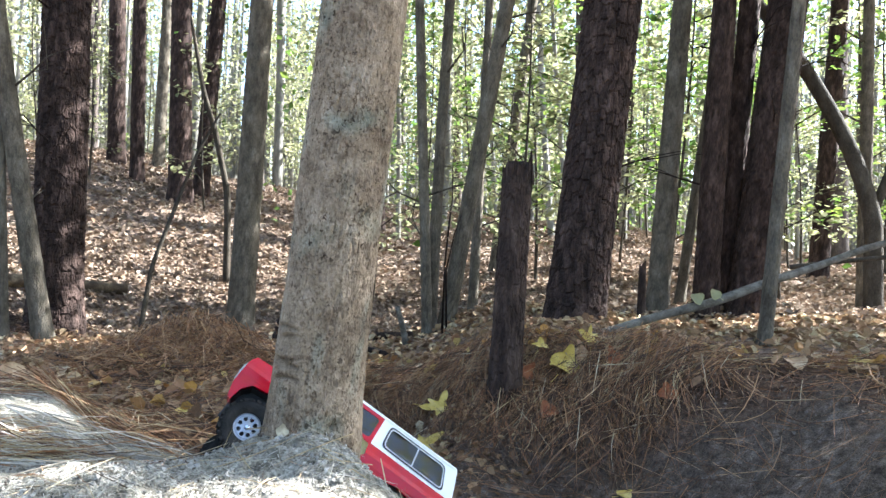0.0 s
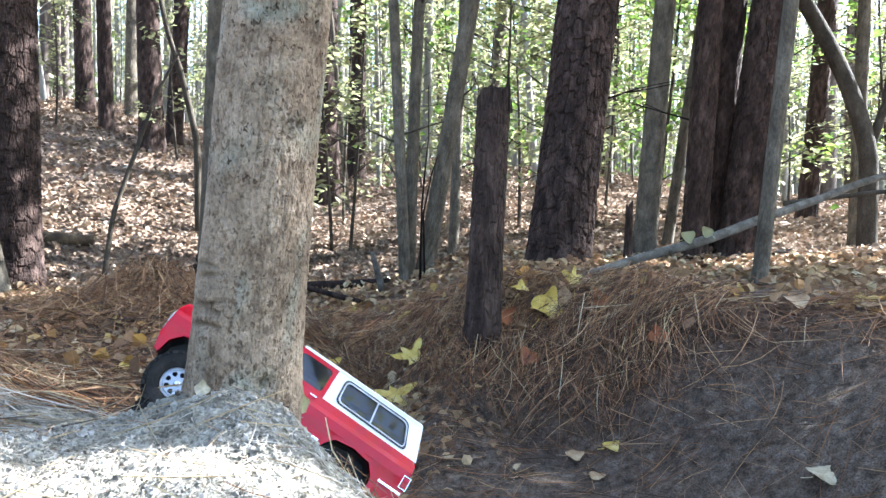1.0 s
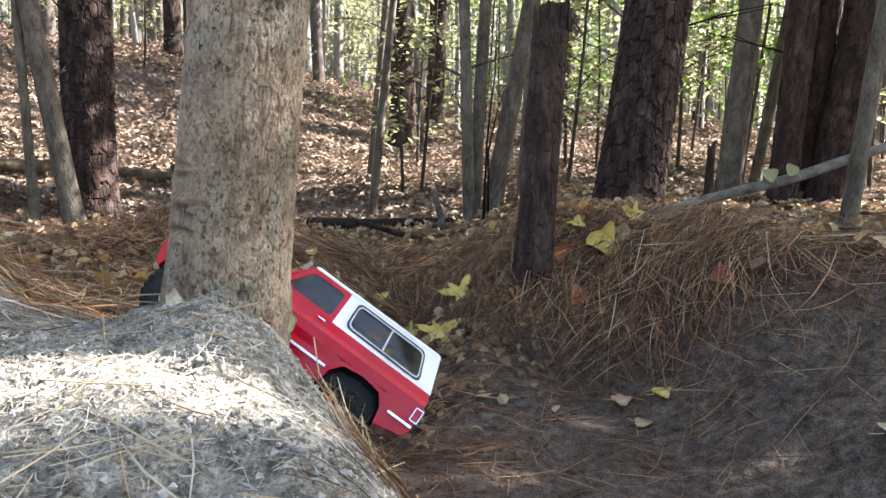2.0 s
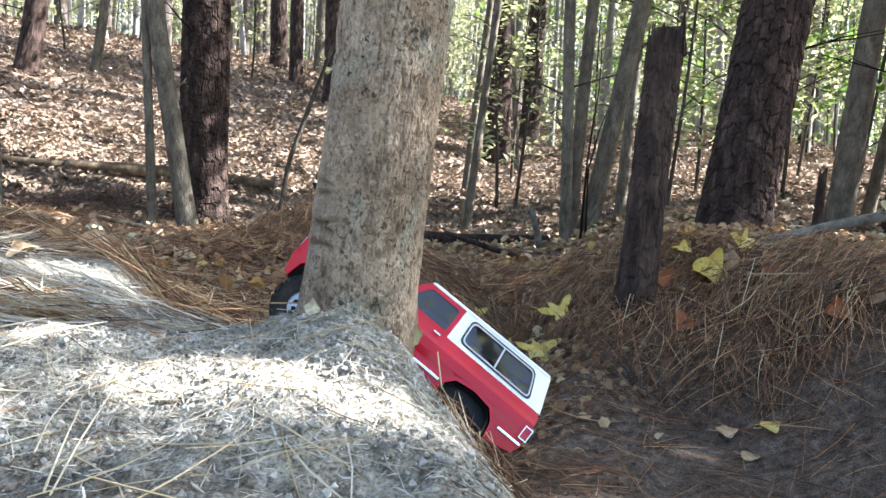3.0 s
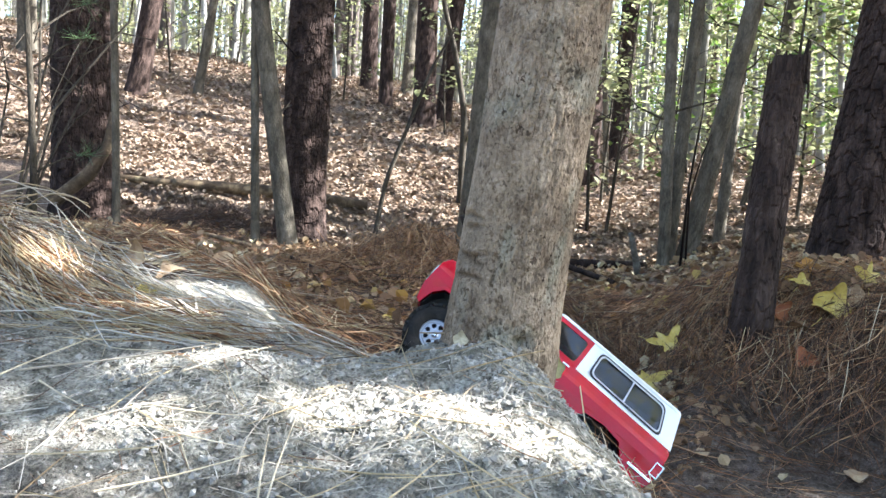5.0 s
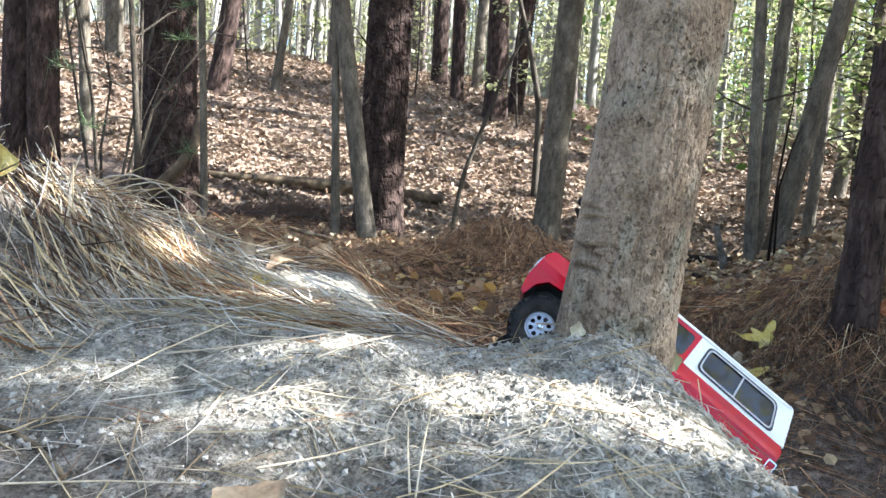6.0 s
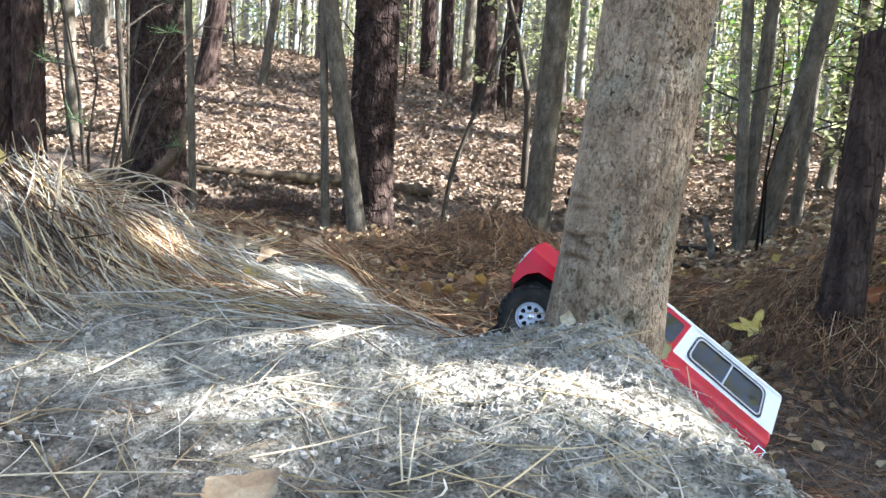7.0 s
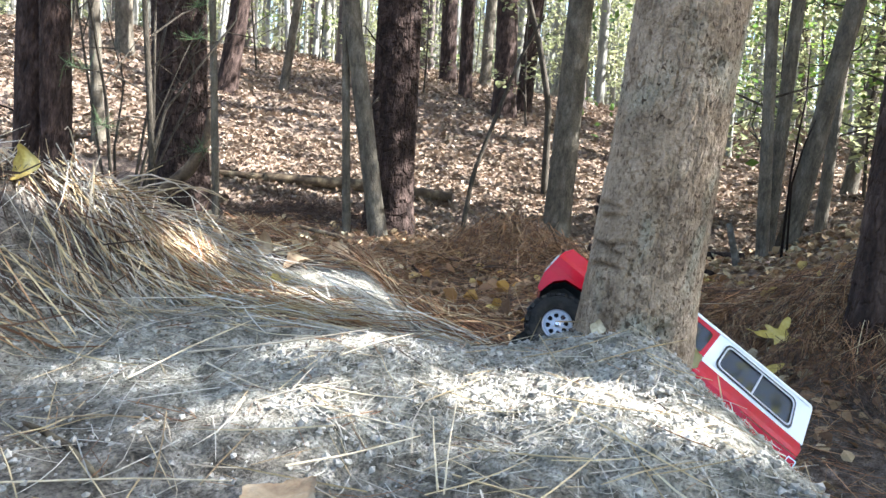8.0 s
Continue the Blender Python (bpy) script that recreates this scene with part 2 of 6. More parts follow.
M_PALELEAF = ramp_mat("pale_leaf", [(0.33, 0.265, 0.165), (0.48, 0.405, 0.27), (0.58, 0.51, 0.365)], 0.6, 40, 0.3, 180, translucent=0.15, fine=0.35)
M_REDLEAF = ramp_mat("russet_leaf", [(0.22, 0.07, 0.03), (0.36, 0.13, 0.05)], 0.65, 24, 0.3, 160, translucent=0.12, fine=0.3)
M_LEAF = ramp_mat("autumn_foliage", [(0.172, 0.189, 0.090), (0.301, 0.302, 0.150), (0.232, 0.248, 0.112), (0.396, 0.374, 0.206), (0.129, 0.151, 0.073), (0.353, 0.344, 0.189)], 0.5, 10, 0.0, 80, by="island", translucent=0.5, fine=0.1)
M_GREEN = ramp_mat("green_foliage", [(0.06, 0.11, 0.025), (0.13, 0.20, 0.04), (0.09, 0.15, 0.03), (0.20, 0.26, 0.05)], 0.5, 10, 0.0, 80, by="island", translucent=0.5, fine=0.1)
# haze is put into this colour: greyer than the nearer leaves
M_FAR = ramp_mat("hazy_distant_foliage", [(0.168, 0.178, 0.123), (0.240, 0.246, 0.176), (0.208, 0.217, 0.160), (0.288, 0.284, 0.217)], 0.6, 3, 0.0, 20, by="island", translucent=0.5, fine=0.1)
M_NEEDLE = ramp_mat("green_needles", [(0.04, 0.07, 0.03), (0.08, 0.12, 0.05), (0.06, 0.10, 0.04)], 0.5, 10, 0.0, 80, by="island", translucent=0.2, fine=0.1)
M_RED = plain("red_paint", (0.44, 0.003, 0.015), 0.2, spec=0.2, coat=0.35)
M_WHITE = plain("white_paint", (0.80, 0.80, 0.80), 0.3, coat=0.3)
M_CHROME = plain("chrome", (0.78, 0.78, 0.80), 0.15, metal=1.0)
M_RIM = plain("dull_chrome", (0.42, 0.42, 0.43), 0.3, metal=1.0)
M_SILVER = plain("silver_plastic", (0.55, 0.55, 0.56), 0.35)
M_RUBBER = ramp_mat("rubber", [(0.012, 0.012, 0.012), (0.022, 0.021, 0.02), (0.05, 0.045, 0.04)], 0.85, 30, 0.3, 200, spec=0.2)
M_BLACK = plain("black_plastic", (0.015, 0.015, 0.016), 0.5)
M_LAMP = plain("clear_lens", (0.6, 0.6, 0.58), 0.12)
M_TAIL = plain("red_lens", (0.45, 0.01, 0.01), 0.12)
M_GLASS = bpy.data.materials.new("tinted_glass")
M_GLASS.use_nodes = True
gb = M_GLASS.node_tree.nodes["Principled BSDF"]
gb.inputs["Base Color"].default_value = (0.16, 0.165, 0.16, 1)
gb.inputs["Roughness"].default_value, gb.inputs["Transmission Weight"].default_value, gb.inputs["IOR"].default_value = 0.02, 0.9, 1.5

# ---- helpers of the scene ----
RNG = np.random.default_rng(7)
TAB = np.random.default_rng(3).random((256, 256))


def sm(a, b, v):
    t = np.clip((np.asarray(v, float) - a) / (b - a), 0, 1)
    return t * t * (3 - 2 * t)


def vnoise(x, y):
    x, y = np.asarray(x, float), np.asarray(y, float)
    i, j = np.floor(x).astype(int), np.floor(y).astype(int)
    fx, fy = x - i, y - j
    fx, fy = fx * fx * (3 - 2 * fx), fy * fy * (3 - 2 * fy)
    a, b = TAB[i % 256, j % 256], TAB[(i + 1) % 256, j % 256]
    c, d = TAB[i % 256, (j + 1) % 256], TAB[(i + 1) % 256, (j + 1) % 256]
    return (a + (b - a) * fx) * (1 - fy) + (c + (d - c) * fx) * fy - 0.5


def plates(u, v, nu):
    """Cell pattern, periodic in u: distance to the cell's border and a random value for each cell."""
    i, j = np.floor(u).astype(int), np.floor(v).astype(int)
    f1, f2, idv = np.full(u.shape, 9.0), np.full(u.shape, 9.0), np.zeros(u.shape)
    for di in (-1, 0, 1):
        for dj in (-1, 0, 1):
            ci, cj = (i + di) % nu, (j + dj)
            du = (i + di + 0.15 + 0.7 * TAB[ci % 256, cj % 256]) - u
            dv = (j + dj + 0.1 + 0.8 * TAB[(ci + 91) % 256, (cj + 37) % 256]) - v
            d = (du ** 4 + dv ** 4) ** 0.25
            near = d < f1
            f2 = np.where(near, f1, np.minimum(f2, d))
            idv = np.where(near, TAB[(ci + 17) % 256, (cj + 133) % 256], idv)
            f1 = np.where(near, d, f1)
    return f2 - f1, idv


def blocks(u, v, nu):
    """Blocky bark plates, periodic in u: distance to the plate's border, its random value, and the height within it."""
    i = np.floor(u).astype(int)
    fu = u - i
    v = v + 5.3 * TAB[i % nu, 77]
    j = np.floor(v).astype(int)
    fv = v - j
    merge = TAB[(i % nu + 31) % 256, (j + 55) % 256] < 0.25
    fu2 = np.where(merge, np.maximum(fu, 0.5), fu)
    return np.minimum(np.minimum(fu2, 1 - fu) * 0.9, np.minimum(fv, 1 - fv) * 1.6), TAB[(i % nu + 17) % 256, (j + 133) % 256], fv


def mesh_of(name, verts, faces, mat, smooth=False):
    me = bpy.data.meshes.new(name)
    me.from_pydata([tuple(v) for v in verts] if not isinstance(verts, np.ndarray) else verts.tolist(), [], faces.tolist() if isinstance(faces, np.ndarray) else faces)
    if mat:
        me.materials.append(mat)
    if smooth:
        me.polygons.foreach_set("use_smooth", [True] * len(me.polygons))
    me.update()
    return me


def part(name, geo, mat, parent=None, label="", smooth=False):
    """One mesh object, from a bmesh or from (verts, faces), under a thing or a part."""
    if isinstance(geo, bmesh.types.BMesh):
        me = bpy.data.meshes.new(name)
        geo.to_mesh(me)
        geo.free()
        me.materials.append(mat)
        if smooth:
            me.polygons.foreach_set("use_smooth", [True] * len(me.polygons))
    elif isinstance(geo, bpy.types.Mesh):
        me = geo
    else:
        me = mesh_of(name, geo[0], geo[1], mat, smooth)
        if len(geo) > 2:
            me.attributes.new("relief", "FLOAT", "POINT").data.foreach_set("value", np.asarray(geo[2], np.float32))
    ob = new(name, me)
    if parent:
        ob.parent = parent
    if label:
        ob["label"] = label
    return ob


def thing(name, loc, label, category, group="", kind=""):
    ob = new(name)
    ob.empty_display_size = 0.1
    ob.location = loc
    return tagged(ob, label, category, group, kind)


# ---- the lie of the land ----
def height(x, y):
    x, y = np.asarray(x, float), np.asarray(y, float)
    # hollow that the track runs in, with its ramp up behind the mound
    floor_g = -0.33 + 0.30 * sm(0.10, -0.55, x)
    floor_g = floor_g - 0.42 * np.clip(y - 1.49, 0, 0.26) * sm(0.1, -0.2, x) * sm(-0.8, -0.4, x)
    floor_g = floor_g + (-0.12 - floor_g) * sm(1.65, 2.3, y) * sm(-0.3, -0.7, x)
    rise = sm(0.5, 1.25, x + 0.25 * (y - 1.6))
    u0 = floor_g + (0.05 - floor_g) * rise
    # far bank and the forest floor behind it
    yc = 3.03 - 0.6 * np.clip(x, -2, 3) - 0.08 * np.clip(x, -2, 3) ** 2
    bank = 1 - sm(-0.05, 0.5, (yc - y) / 1.2)
    top = -0.13 + 0.19 * sm(-0.15, 0.4, x)
    low = u0 + (top - u0) * bank
    # mound in front
    mz = 0.035 - 0.06 * sm(1.15, 0.6, y) + 0.19 * sm(-0.78, -1.12, x) * (1 - sm(1.05, 1.75, y))
    mz = mz + 0.035 * np.exp(-(((x + 0.15) / 0.11) ** 2 + ((y - 1.32) / 0.12) ** 2))
    mz = mz - 0.03 * np.exp(-(((x + 0.20) / 0.045) ** 2 + ((y - 1.135) / 0.035) ** 2))
    mz = mz - 0.075 * np.exp(-((x + 0.46) / 0.17) ** 2) * sm(1.08, 1.38, y)
    dm = (x + 0.07) * 0.857 + (y - 1.4) * 0.514
    yb = 1.375 + 0.55 * sm(-0.5, -1.05, x) + 0.3 * sm(-1.0, -1.6, x)
    mask = (1 - sm(-0.15, 0.21, dm + 0.015)) * (1 - sm(-0.04, 0.10 + 0.25 * sm(-0.5, -1.0, x), y - yb))
    z = low + (mz - low) * mask
    # straw hummock round the stump's foot, straw hump beyond, brush heap and the hill
    z = z + 0.10 * np.exp(-(((x - 0.15) / 0.22) ** 2 + ((y - 2.5) / 0.3) ** 2))
    z = z + 0.07 * np.exp(-(((x + 2.95) / 0.32) ** 2 + ((y - 4.5) / 0.25) ** 2))
    z = z + 0.14 * np.exp(-(((x + 1.05) / 0.28) ** 2 + ((y - 3.3) / 0.25) ** 2))
    r = np.hypot(x - 0.1, y - 0.35)
    phi = np.degrees(np.arctan2(x - 0.1, y - 0.35))
    elev = np.interp(phi, [-120, -50, -24, -8, 10, 26, 60, 120], [2, 9.2, 7.8, 4.8, 3.8, 1.6, 1.0, 0])
    crest = 0.25 + np.tan(np.radians(elev)) * 15.0
    t = np.clip((r - 5.6) / 9.4, 0, 1)
    z = z + (crest - z) * (t ** 0.85) * sm(0.0, 0.06, t)
    z = z - 0.03 * np.clip(r - 16, 0, 60)
    far = sm(1.5, 6.0, r)
    z = z + vnoise(x * 0.7 + 9, y * 0.7) * 0.16 * far + vnoise(x * 2.1, y * 2.1 + 5) * (0.03 + 0.05 * far)
    z = z + vnoise(x * 7, y * 7 + 3) * 0.022 + vnoise(x * 19, y * 19) * 0.010 + vnoise(x * 47, y * 47) * 0.007 + (vnoise(x * 62, y * 62 + 1) * 0.009 + vnoise(x * 105, y * 105 + 7) * 0.006) * (0.2 + 0.8 * (1 - sm(0.18, 0.5, np.hypot((x + 0.2) * 0.8, y - 1.06)))) * (1 - sm(0.9, 1.6, np.hypot(x + 0.35, y - 1.1)))
    return z


def hz(x, y):
    return float(height(x, y))


def axis_lines(c, half, step, reach, grow):
    mid = np.arange(c - half, c + half + step / 2, step)
    out, d, s = [], 0.0, step
    while d < reach:
        s *= grow
        d += s
        out.append(d)
    out = np.array(out)
    return np.concatenate([mid[0] - out[::-1], mid, mid[-1] + out])


gx, gy = axis_lines(-0.2, 1.2, 0.0075, 420, 1.062), axis_lines(1.35, 0.95, 0.0075, 420, 1.062)
GX, GY = np.meshgrid(gx, gy, indexing="ij")
GZ = height(GX, GY)
gv = np.stack([GX, GY, GZ], -1).reshape(-1, 3)
ni, nj = len(gx), len(gy)
ii, jj = np.meshgrid(np.arange(ni - 1), np.arange(nj - 1), indexing="ij")
k0 = (ii * nj + jj).ravel()
ground_me = mesh_of("ground", gv, np.stack([k0, k0 + nj, k0 + nj + 1, k0 + 1], -1), M_EARTH, True)
gxf, gyf = gv[:, 0], gv[:, 1]
dmf = (gxf + 0.07) * 0.857 + (gyf - 1.4) * 0.514
wob = vnoise(gxf * 5, gyf * 5) * 0.25
sand_v = (1 - sm(-0.02, 0.22, dmf + wob * 0.4)) * (1 - sm(0.05, 0.45, gyf + wob - (1.45 + 0.5 * sm(-0.5, -1.05, gxf))))
sand_v = sand_v * (1 - sm(1.25, 2.1, np.hypot(gxf + 0.35, gyf - 1.05) + wob))
# darker soil towards the near edge; shadow gaps under the high bank's straw are coloured as leaf mould
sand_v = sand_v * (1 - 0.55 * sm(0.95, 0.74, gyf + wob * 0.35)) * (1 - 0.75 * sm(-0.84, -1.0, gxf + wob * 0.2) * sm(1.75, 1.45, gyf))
ycf = 3.03 - 0.6 * gxf - 0.08 * gxf ** 2
dirt_v = sm(0.1, 0.4, (ycf - gyf) / 1.2 + wob) * sm(3.2, 2.6, gyf) * (1 - sm(1.6, 2.4, np.hypot(gxf - 0.4, gyf - 1.6) + wob))
# straw duff, its dark colour also carrying the shade between the straws
bsf = (ycf - gyf) / 1.2
duff_v = sm(-0.35, -0.1, bsf + wob * 0.5) * (1 - sm(0.22, 0.42, bsf + wob * 0.5)) * sm(-0.4, 0.0, gxf) * sm(2.6, 1.8, gxf)
duff_v = np.maximum(duff_v, sm(0.1, -0.35, gxf) * sm(-2.6, -2.0, gxf) * sm(1.5, 1.8, gyf) * sm(3.75, 3.4, gyf + wob))
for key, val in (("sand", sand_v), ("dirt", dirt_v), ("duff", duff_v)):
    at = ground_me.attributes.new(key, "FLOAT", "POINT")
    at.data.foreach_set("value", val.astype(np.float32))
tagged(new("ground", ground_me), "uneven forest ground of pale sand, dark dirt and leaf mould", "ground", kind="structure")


# ---- trees ----
def tube(centres, radii, nu=10, cap=True):
    """A round limb through the given centres."""
    c = np.asarray(centres, float)
    t = np.gradient(c, axis=0)
    t /= np.linalg.norm(t, axis=1)[:, None] + 1e-9
    ref = np.array([0.31, 0.83, 0.05]) if abs(t[0, 2]) > 0.5 else np.array([0.0, 0.0, 1.0])
    a = np.cross(t, ref)
    a /= np.linalg.norm(a, axis=1)[:, None]
    b = np.cross(t, a)
    th = np.arange(nu) / nu * 2 * np.pi
    v = c[:, None] + np.asarray(radii, float)[:, None, None] * (np.cos(th)[None, :, None] * a[:, None] + np.sin(th)[None, :, None] * b[:, None])
    n = len(c)
    i, j = np.meshgrid(np.arange(n - 1), np.arange(nu), indexing="ij")
    f = np.stack([i * nu + j, (i + 1) * nu + j, (i + 1) * nu + (j + 1) % nu, i * nu + (j + 1) % nu], -1).reshape(-1, 4).tolist()
    if cap:
        f += [list(range(nu)), list(range((n - 1) * nu, n * nu))[::-1]]
    return v.reshape(-1, 3), f


def join(geos):
    vs, fs, k = [], [], 0
    for v, f in geos:
        vs.append(np.asarray(v, float))
        fs += [[q + k for q in face] for face in f]
        k += len(v)
    return np.concatenate(vs), fs


def trunk_geo(lean, r0, taper, tall, kind, seen=2.6, nu=28, step=0.05, bend=0.0, jag=False, seed=0.0, flare=0.25, plate=0.09):
    """A trunk from below the ground up: rings that follow the lean, with the bark's relief."""
    zs = np.concatenate([np.arange(-0.3, min(seen, tall), step), np.linspace(seen, tall, 14)[1:] if tall > seen else []])
    th = np.arange(nu) / nu * 2 * np.pi
    Z, TH = np.meshgrid(zs, th, indexing="ij")
    r = np.maximum(r0 * (1 - taper * Z / max(tall, 0.1)), 0.012) * (1 + flare * np.exp(-np.clip(Z + 0.02, 0, 9) / (r0 * 1.1)))
    u = TH / (2 * np.pi)
    rel = np.ones(Z.shape)
    lump = vnoise(np.cos(TH) * 1.5 + seed * 7, np.sin(TH) * 1.5 + Z * 1.3 + seed * 3) * 0.10
    d = lump * r
    if kind == "pine":
        n = max(11, int(2 * np.pi * r0 / (0.040 if r0 > 0.09 else 0.026)))
        wz = vnoise(u * n * 1.1 + seed, Z * 18) * 0.5 + vnoise(u * n * 3, Z * 45) * 0.25
        wu = vnoise(np.cos(TH) * n * 0.12 + seed, Z * 7 + seed) * 1.0 + vnoise(np.cos(TH) * n * 0.3 + 3, np.sin(TH) * n * 0.3 + Z * 22) * 0.7
        e, k, fv = blocks(u * n + wu, Z / (plate * 0.95) + wz, n)
        e2, k2 = plates(u * n * 2 + wu, Z / 0.028 + seed * 5 + wz, n * 2)
        d = d + ((np.clip(e / 0.10, 0, 1) * (0.25 + 0.55 * k) + 0.75 * (1 - fv) * np.clip(fv / 0.05, 0, 1)) * 0.008 + np.clip(e2 / 0.3, 0, 1) * 0.003) * min(1, r0 / 0.1)
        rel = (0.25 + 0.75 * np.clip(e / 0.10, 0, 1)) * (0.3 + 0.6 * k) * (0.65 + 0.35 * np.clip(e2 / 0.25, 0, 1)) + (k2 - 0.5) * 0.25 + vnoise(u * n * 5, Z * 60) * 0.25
    elif kind == "grey":
        wu = vnoise(u * 11, Z * 10) * 0.8
        n1 = np.abs(vnoise(u * 62 + wu, Z * 24))
        n2 = np.abs(vnoise(u * 96 + wu + 7, Z * 40 + 5))
        zone = sm(-0.25, 0.25, vnoise(u * 7 + 2, Z * 6) + 0.30 * np.cos(TH - 5.7))
        gap = 1 - (1 - sm(0.0, 0.07, n1) * sm(0.0, 0.06, n2)) * (0.08 + 0.6 * zone)
        pits = sm(0.30, 0.40, vnoise(u * 60, Z * 60 + 3))
        d = d * 0.12 + gap * 0.0030 - pits * 0.0018
        d = d + vnoise(u * 140, Z * 160) * 0.0009 + vnoise(u * 9 + 4, Z * 7) * 0.003 + vnoise(u * 34, Z * 50) * 0.0016
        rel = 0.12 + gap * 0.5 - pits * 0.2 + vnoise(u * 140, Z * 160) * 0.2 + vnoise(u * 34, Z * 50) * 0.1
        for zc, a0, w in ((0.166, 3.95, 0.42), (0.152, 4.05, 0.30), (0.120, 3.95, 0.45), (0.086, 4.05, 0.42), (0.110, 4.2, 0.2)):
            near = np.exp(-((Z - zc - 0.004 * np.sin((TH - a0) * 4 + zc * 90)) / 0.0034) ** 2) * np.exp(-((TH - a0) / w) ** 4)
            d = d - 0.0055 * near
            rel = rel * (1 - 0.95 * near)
            d = d + 0.0012 * np.exp(-((Z - zc - 0.008 - 0.004 * np.sin((TH - a0) * 4 + zc * 90)) / 0.005) ** 2) * np.exp(-((TH - a0) / w) ** 4)
        d = d - 0.010 * np.exp(-(((Z - 0.352) / 0.007) ** 2 + ((TH - 5.55) / 0.09) ** 2)) + 0.003 * np.exp(-(((Z - 0.354) / 0.016) ** 2 + ((TH - 5.55) / 0.22) ** 2))
        d = d - 0.014 * np.exp(-(((Z - 0.012) / 0.009) ** 2 + ((TH - 5.3) / 0.13) ** 2))
        for zc, a0, hw, aw in ((0.352, 5.55, 0.007, 0.10), (0.012, 5.3, 0.009, 0.13)):
            rel = rel * (1 - 0.9 * np.exp(-(((Z - zc) / hw) ** 2 + ((TH - a0) / aw) ** 2)))
    else:
        rid = 0.8 * vnoise(u * 30 + seed, Z * 26) + 0.7 * vnoise(u * 44, Z * 60 + seed)
        d = d + rid * 0.06 * r
        rel = np.clip(0.6 + rid * 0.9, 0, 1)
    r = r + d
    px = lean[0] * Z + bend * np.sin(Z * 1.1 + seed) * 0.5 + r * np.cos(TH)
    py = lean[1] * Z + bend * np.cos(Z * 0.9 + seed) * 0.4 + r * np.sin(TH)
    pz = Z.copy()
    if jag:
        pz[-1] += 0.09 * (TAB[:nu, 5] - 0.5)
        pz[-2] += 0.03 * (TAB[:nu, 5] - 0.5)
    v = np.stack([px, py, pz], -1).reshape(-1, 3)
    nz = len(zs)
    i, j = np.meshgrid(np.arange(nz - 1), np.arange(nu), indexing="ij")
    f = np.stack([i * nu + j, i * nu + (j + 1) % nu, (i + 1) * nu + (j + 1) % nu, (i + 1) * nu + j], -1).reshape(-1, 4).tolist()
    f.append(list(range((nz - 1) * nu, nz * nu)))
    return v, f, rel.ravel()


LEAF_V = np.array([(0, 0, 0), (0.30, 0.35, 0.05), (0.28, 0.72, 0.07), (0, 1, -0.04), (-0.28, 0.72, 0.07), (-0.30, 0.35, 0.05), (0, 0.5, 0)], float)
LEAF_F = np.array([(0, 1, 6), (1, 2, 6), (2, 3, 6), (3, 4, 6), (4, 5, 6), (5, 0, 6)])
SPRAY_V = np.array([(0, 0, 0), (0.34, 0.5, 0.06), (0, 1, -0.03), (-0.34, 0.5, 0.06)], float)
SPRAY_F = np.array([(0, 1, 2), (0, 2, 3)])


def rotations(yaw, tilt, spin):
    cy, sy, ct, st, cs, ss = np.cos(yaw), np.sin(yaw), np.cos(tilt), np.sin(tilt), np.cos(spin), np.sin(spin)
    z = np.zeros_like(yaw)
    o = np.ones_like(yaw)
    rz = np.stack([cy, -sy, z, sy, cy, z, z, z, o], -1).reshape(-1, 3, 3)
    rx = np.stack([o, z, z, z, ct, -st, z, st, ct], -1).reshape(-1, 3, 3)
    ry = np.stack([cs, z, ss, z, o, z, -ss, z, cs], -1).reshape(-1, 3, 3)
    return rz @ rx @ ry


def scatter(template, faces, pts, sizes, yaw, tilt, spin, curl=None):
    """Many small blades or leaves as one set of vertices and faces."""
    n, m = len(pts), len(template)
    t = np.repeat(template[None], n, 0)
    if curl is not None:
        t[:, :, 2] += curl[:, None] * (np.abs(t[:, :, 0]) * 1.6 + (t[:, :, 1] - 0.4) ** 2 * 0.8)
    v = np.einsum("nij,nmj->nmi", rotations(yaw, tilt, spin), t * sizes[:, None, None]) + pts[:, None]
    f = (faces[None] + (np.arange(n) * m)[:, None, None]).reshape(-1, faces.shape[1])
    return v.reshape(-1, 3), f


def crown_geo(rng, n, centre, half, clumps, size, spread=0.5):
    """Leaves gathered in clumps along an uneven crown."""
    c = rng.normal(0, 0.5, (clumps, 3)) * half + centre
    w = rng.random(clumps) ** 1.5 + 0.15
    pick = rng.choice(clumps, n, p=w / w.sum())
    pts = c[pick] + rng.normal(0, spread, (n, 3)) * np.array([1, 1, 0.45])
    return scatter(SPRAY_V, SPRAY_F, pts, size * (0.6 + 0.8 * rng.random(n)), rng.random(n) * 6.28, rng.normal(0, 0.7, n), rng.normal(0, 0.7, n)), c


def limbs_geo(rng, trunk_pt, ends, r):
    out = []
    for e in ends:
        z0 = trunk_pt(e[2] - 0.3 * np.hypot(e[0], e[1]) - 0.3)
        k = np.linspace(0, 1, 6)[:, None]
        mid = z0 + (e - z0) * k + np.array([0, 0, 1]) * (k * (1 - k)) * 0.25 * np.linalg.norm(e - z0)
        out.append(tube(mid, r * (1 - 0.8 * k[:, 0]), 5))
    return join(out)


def stuff_part(name, geo, mat, parent, label=""):
    ob = part(name, geo, mat, parent, label)
    ob["kind"] = "stuff"
    return ob


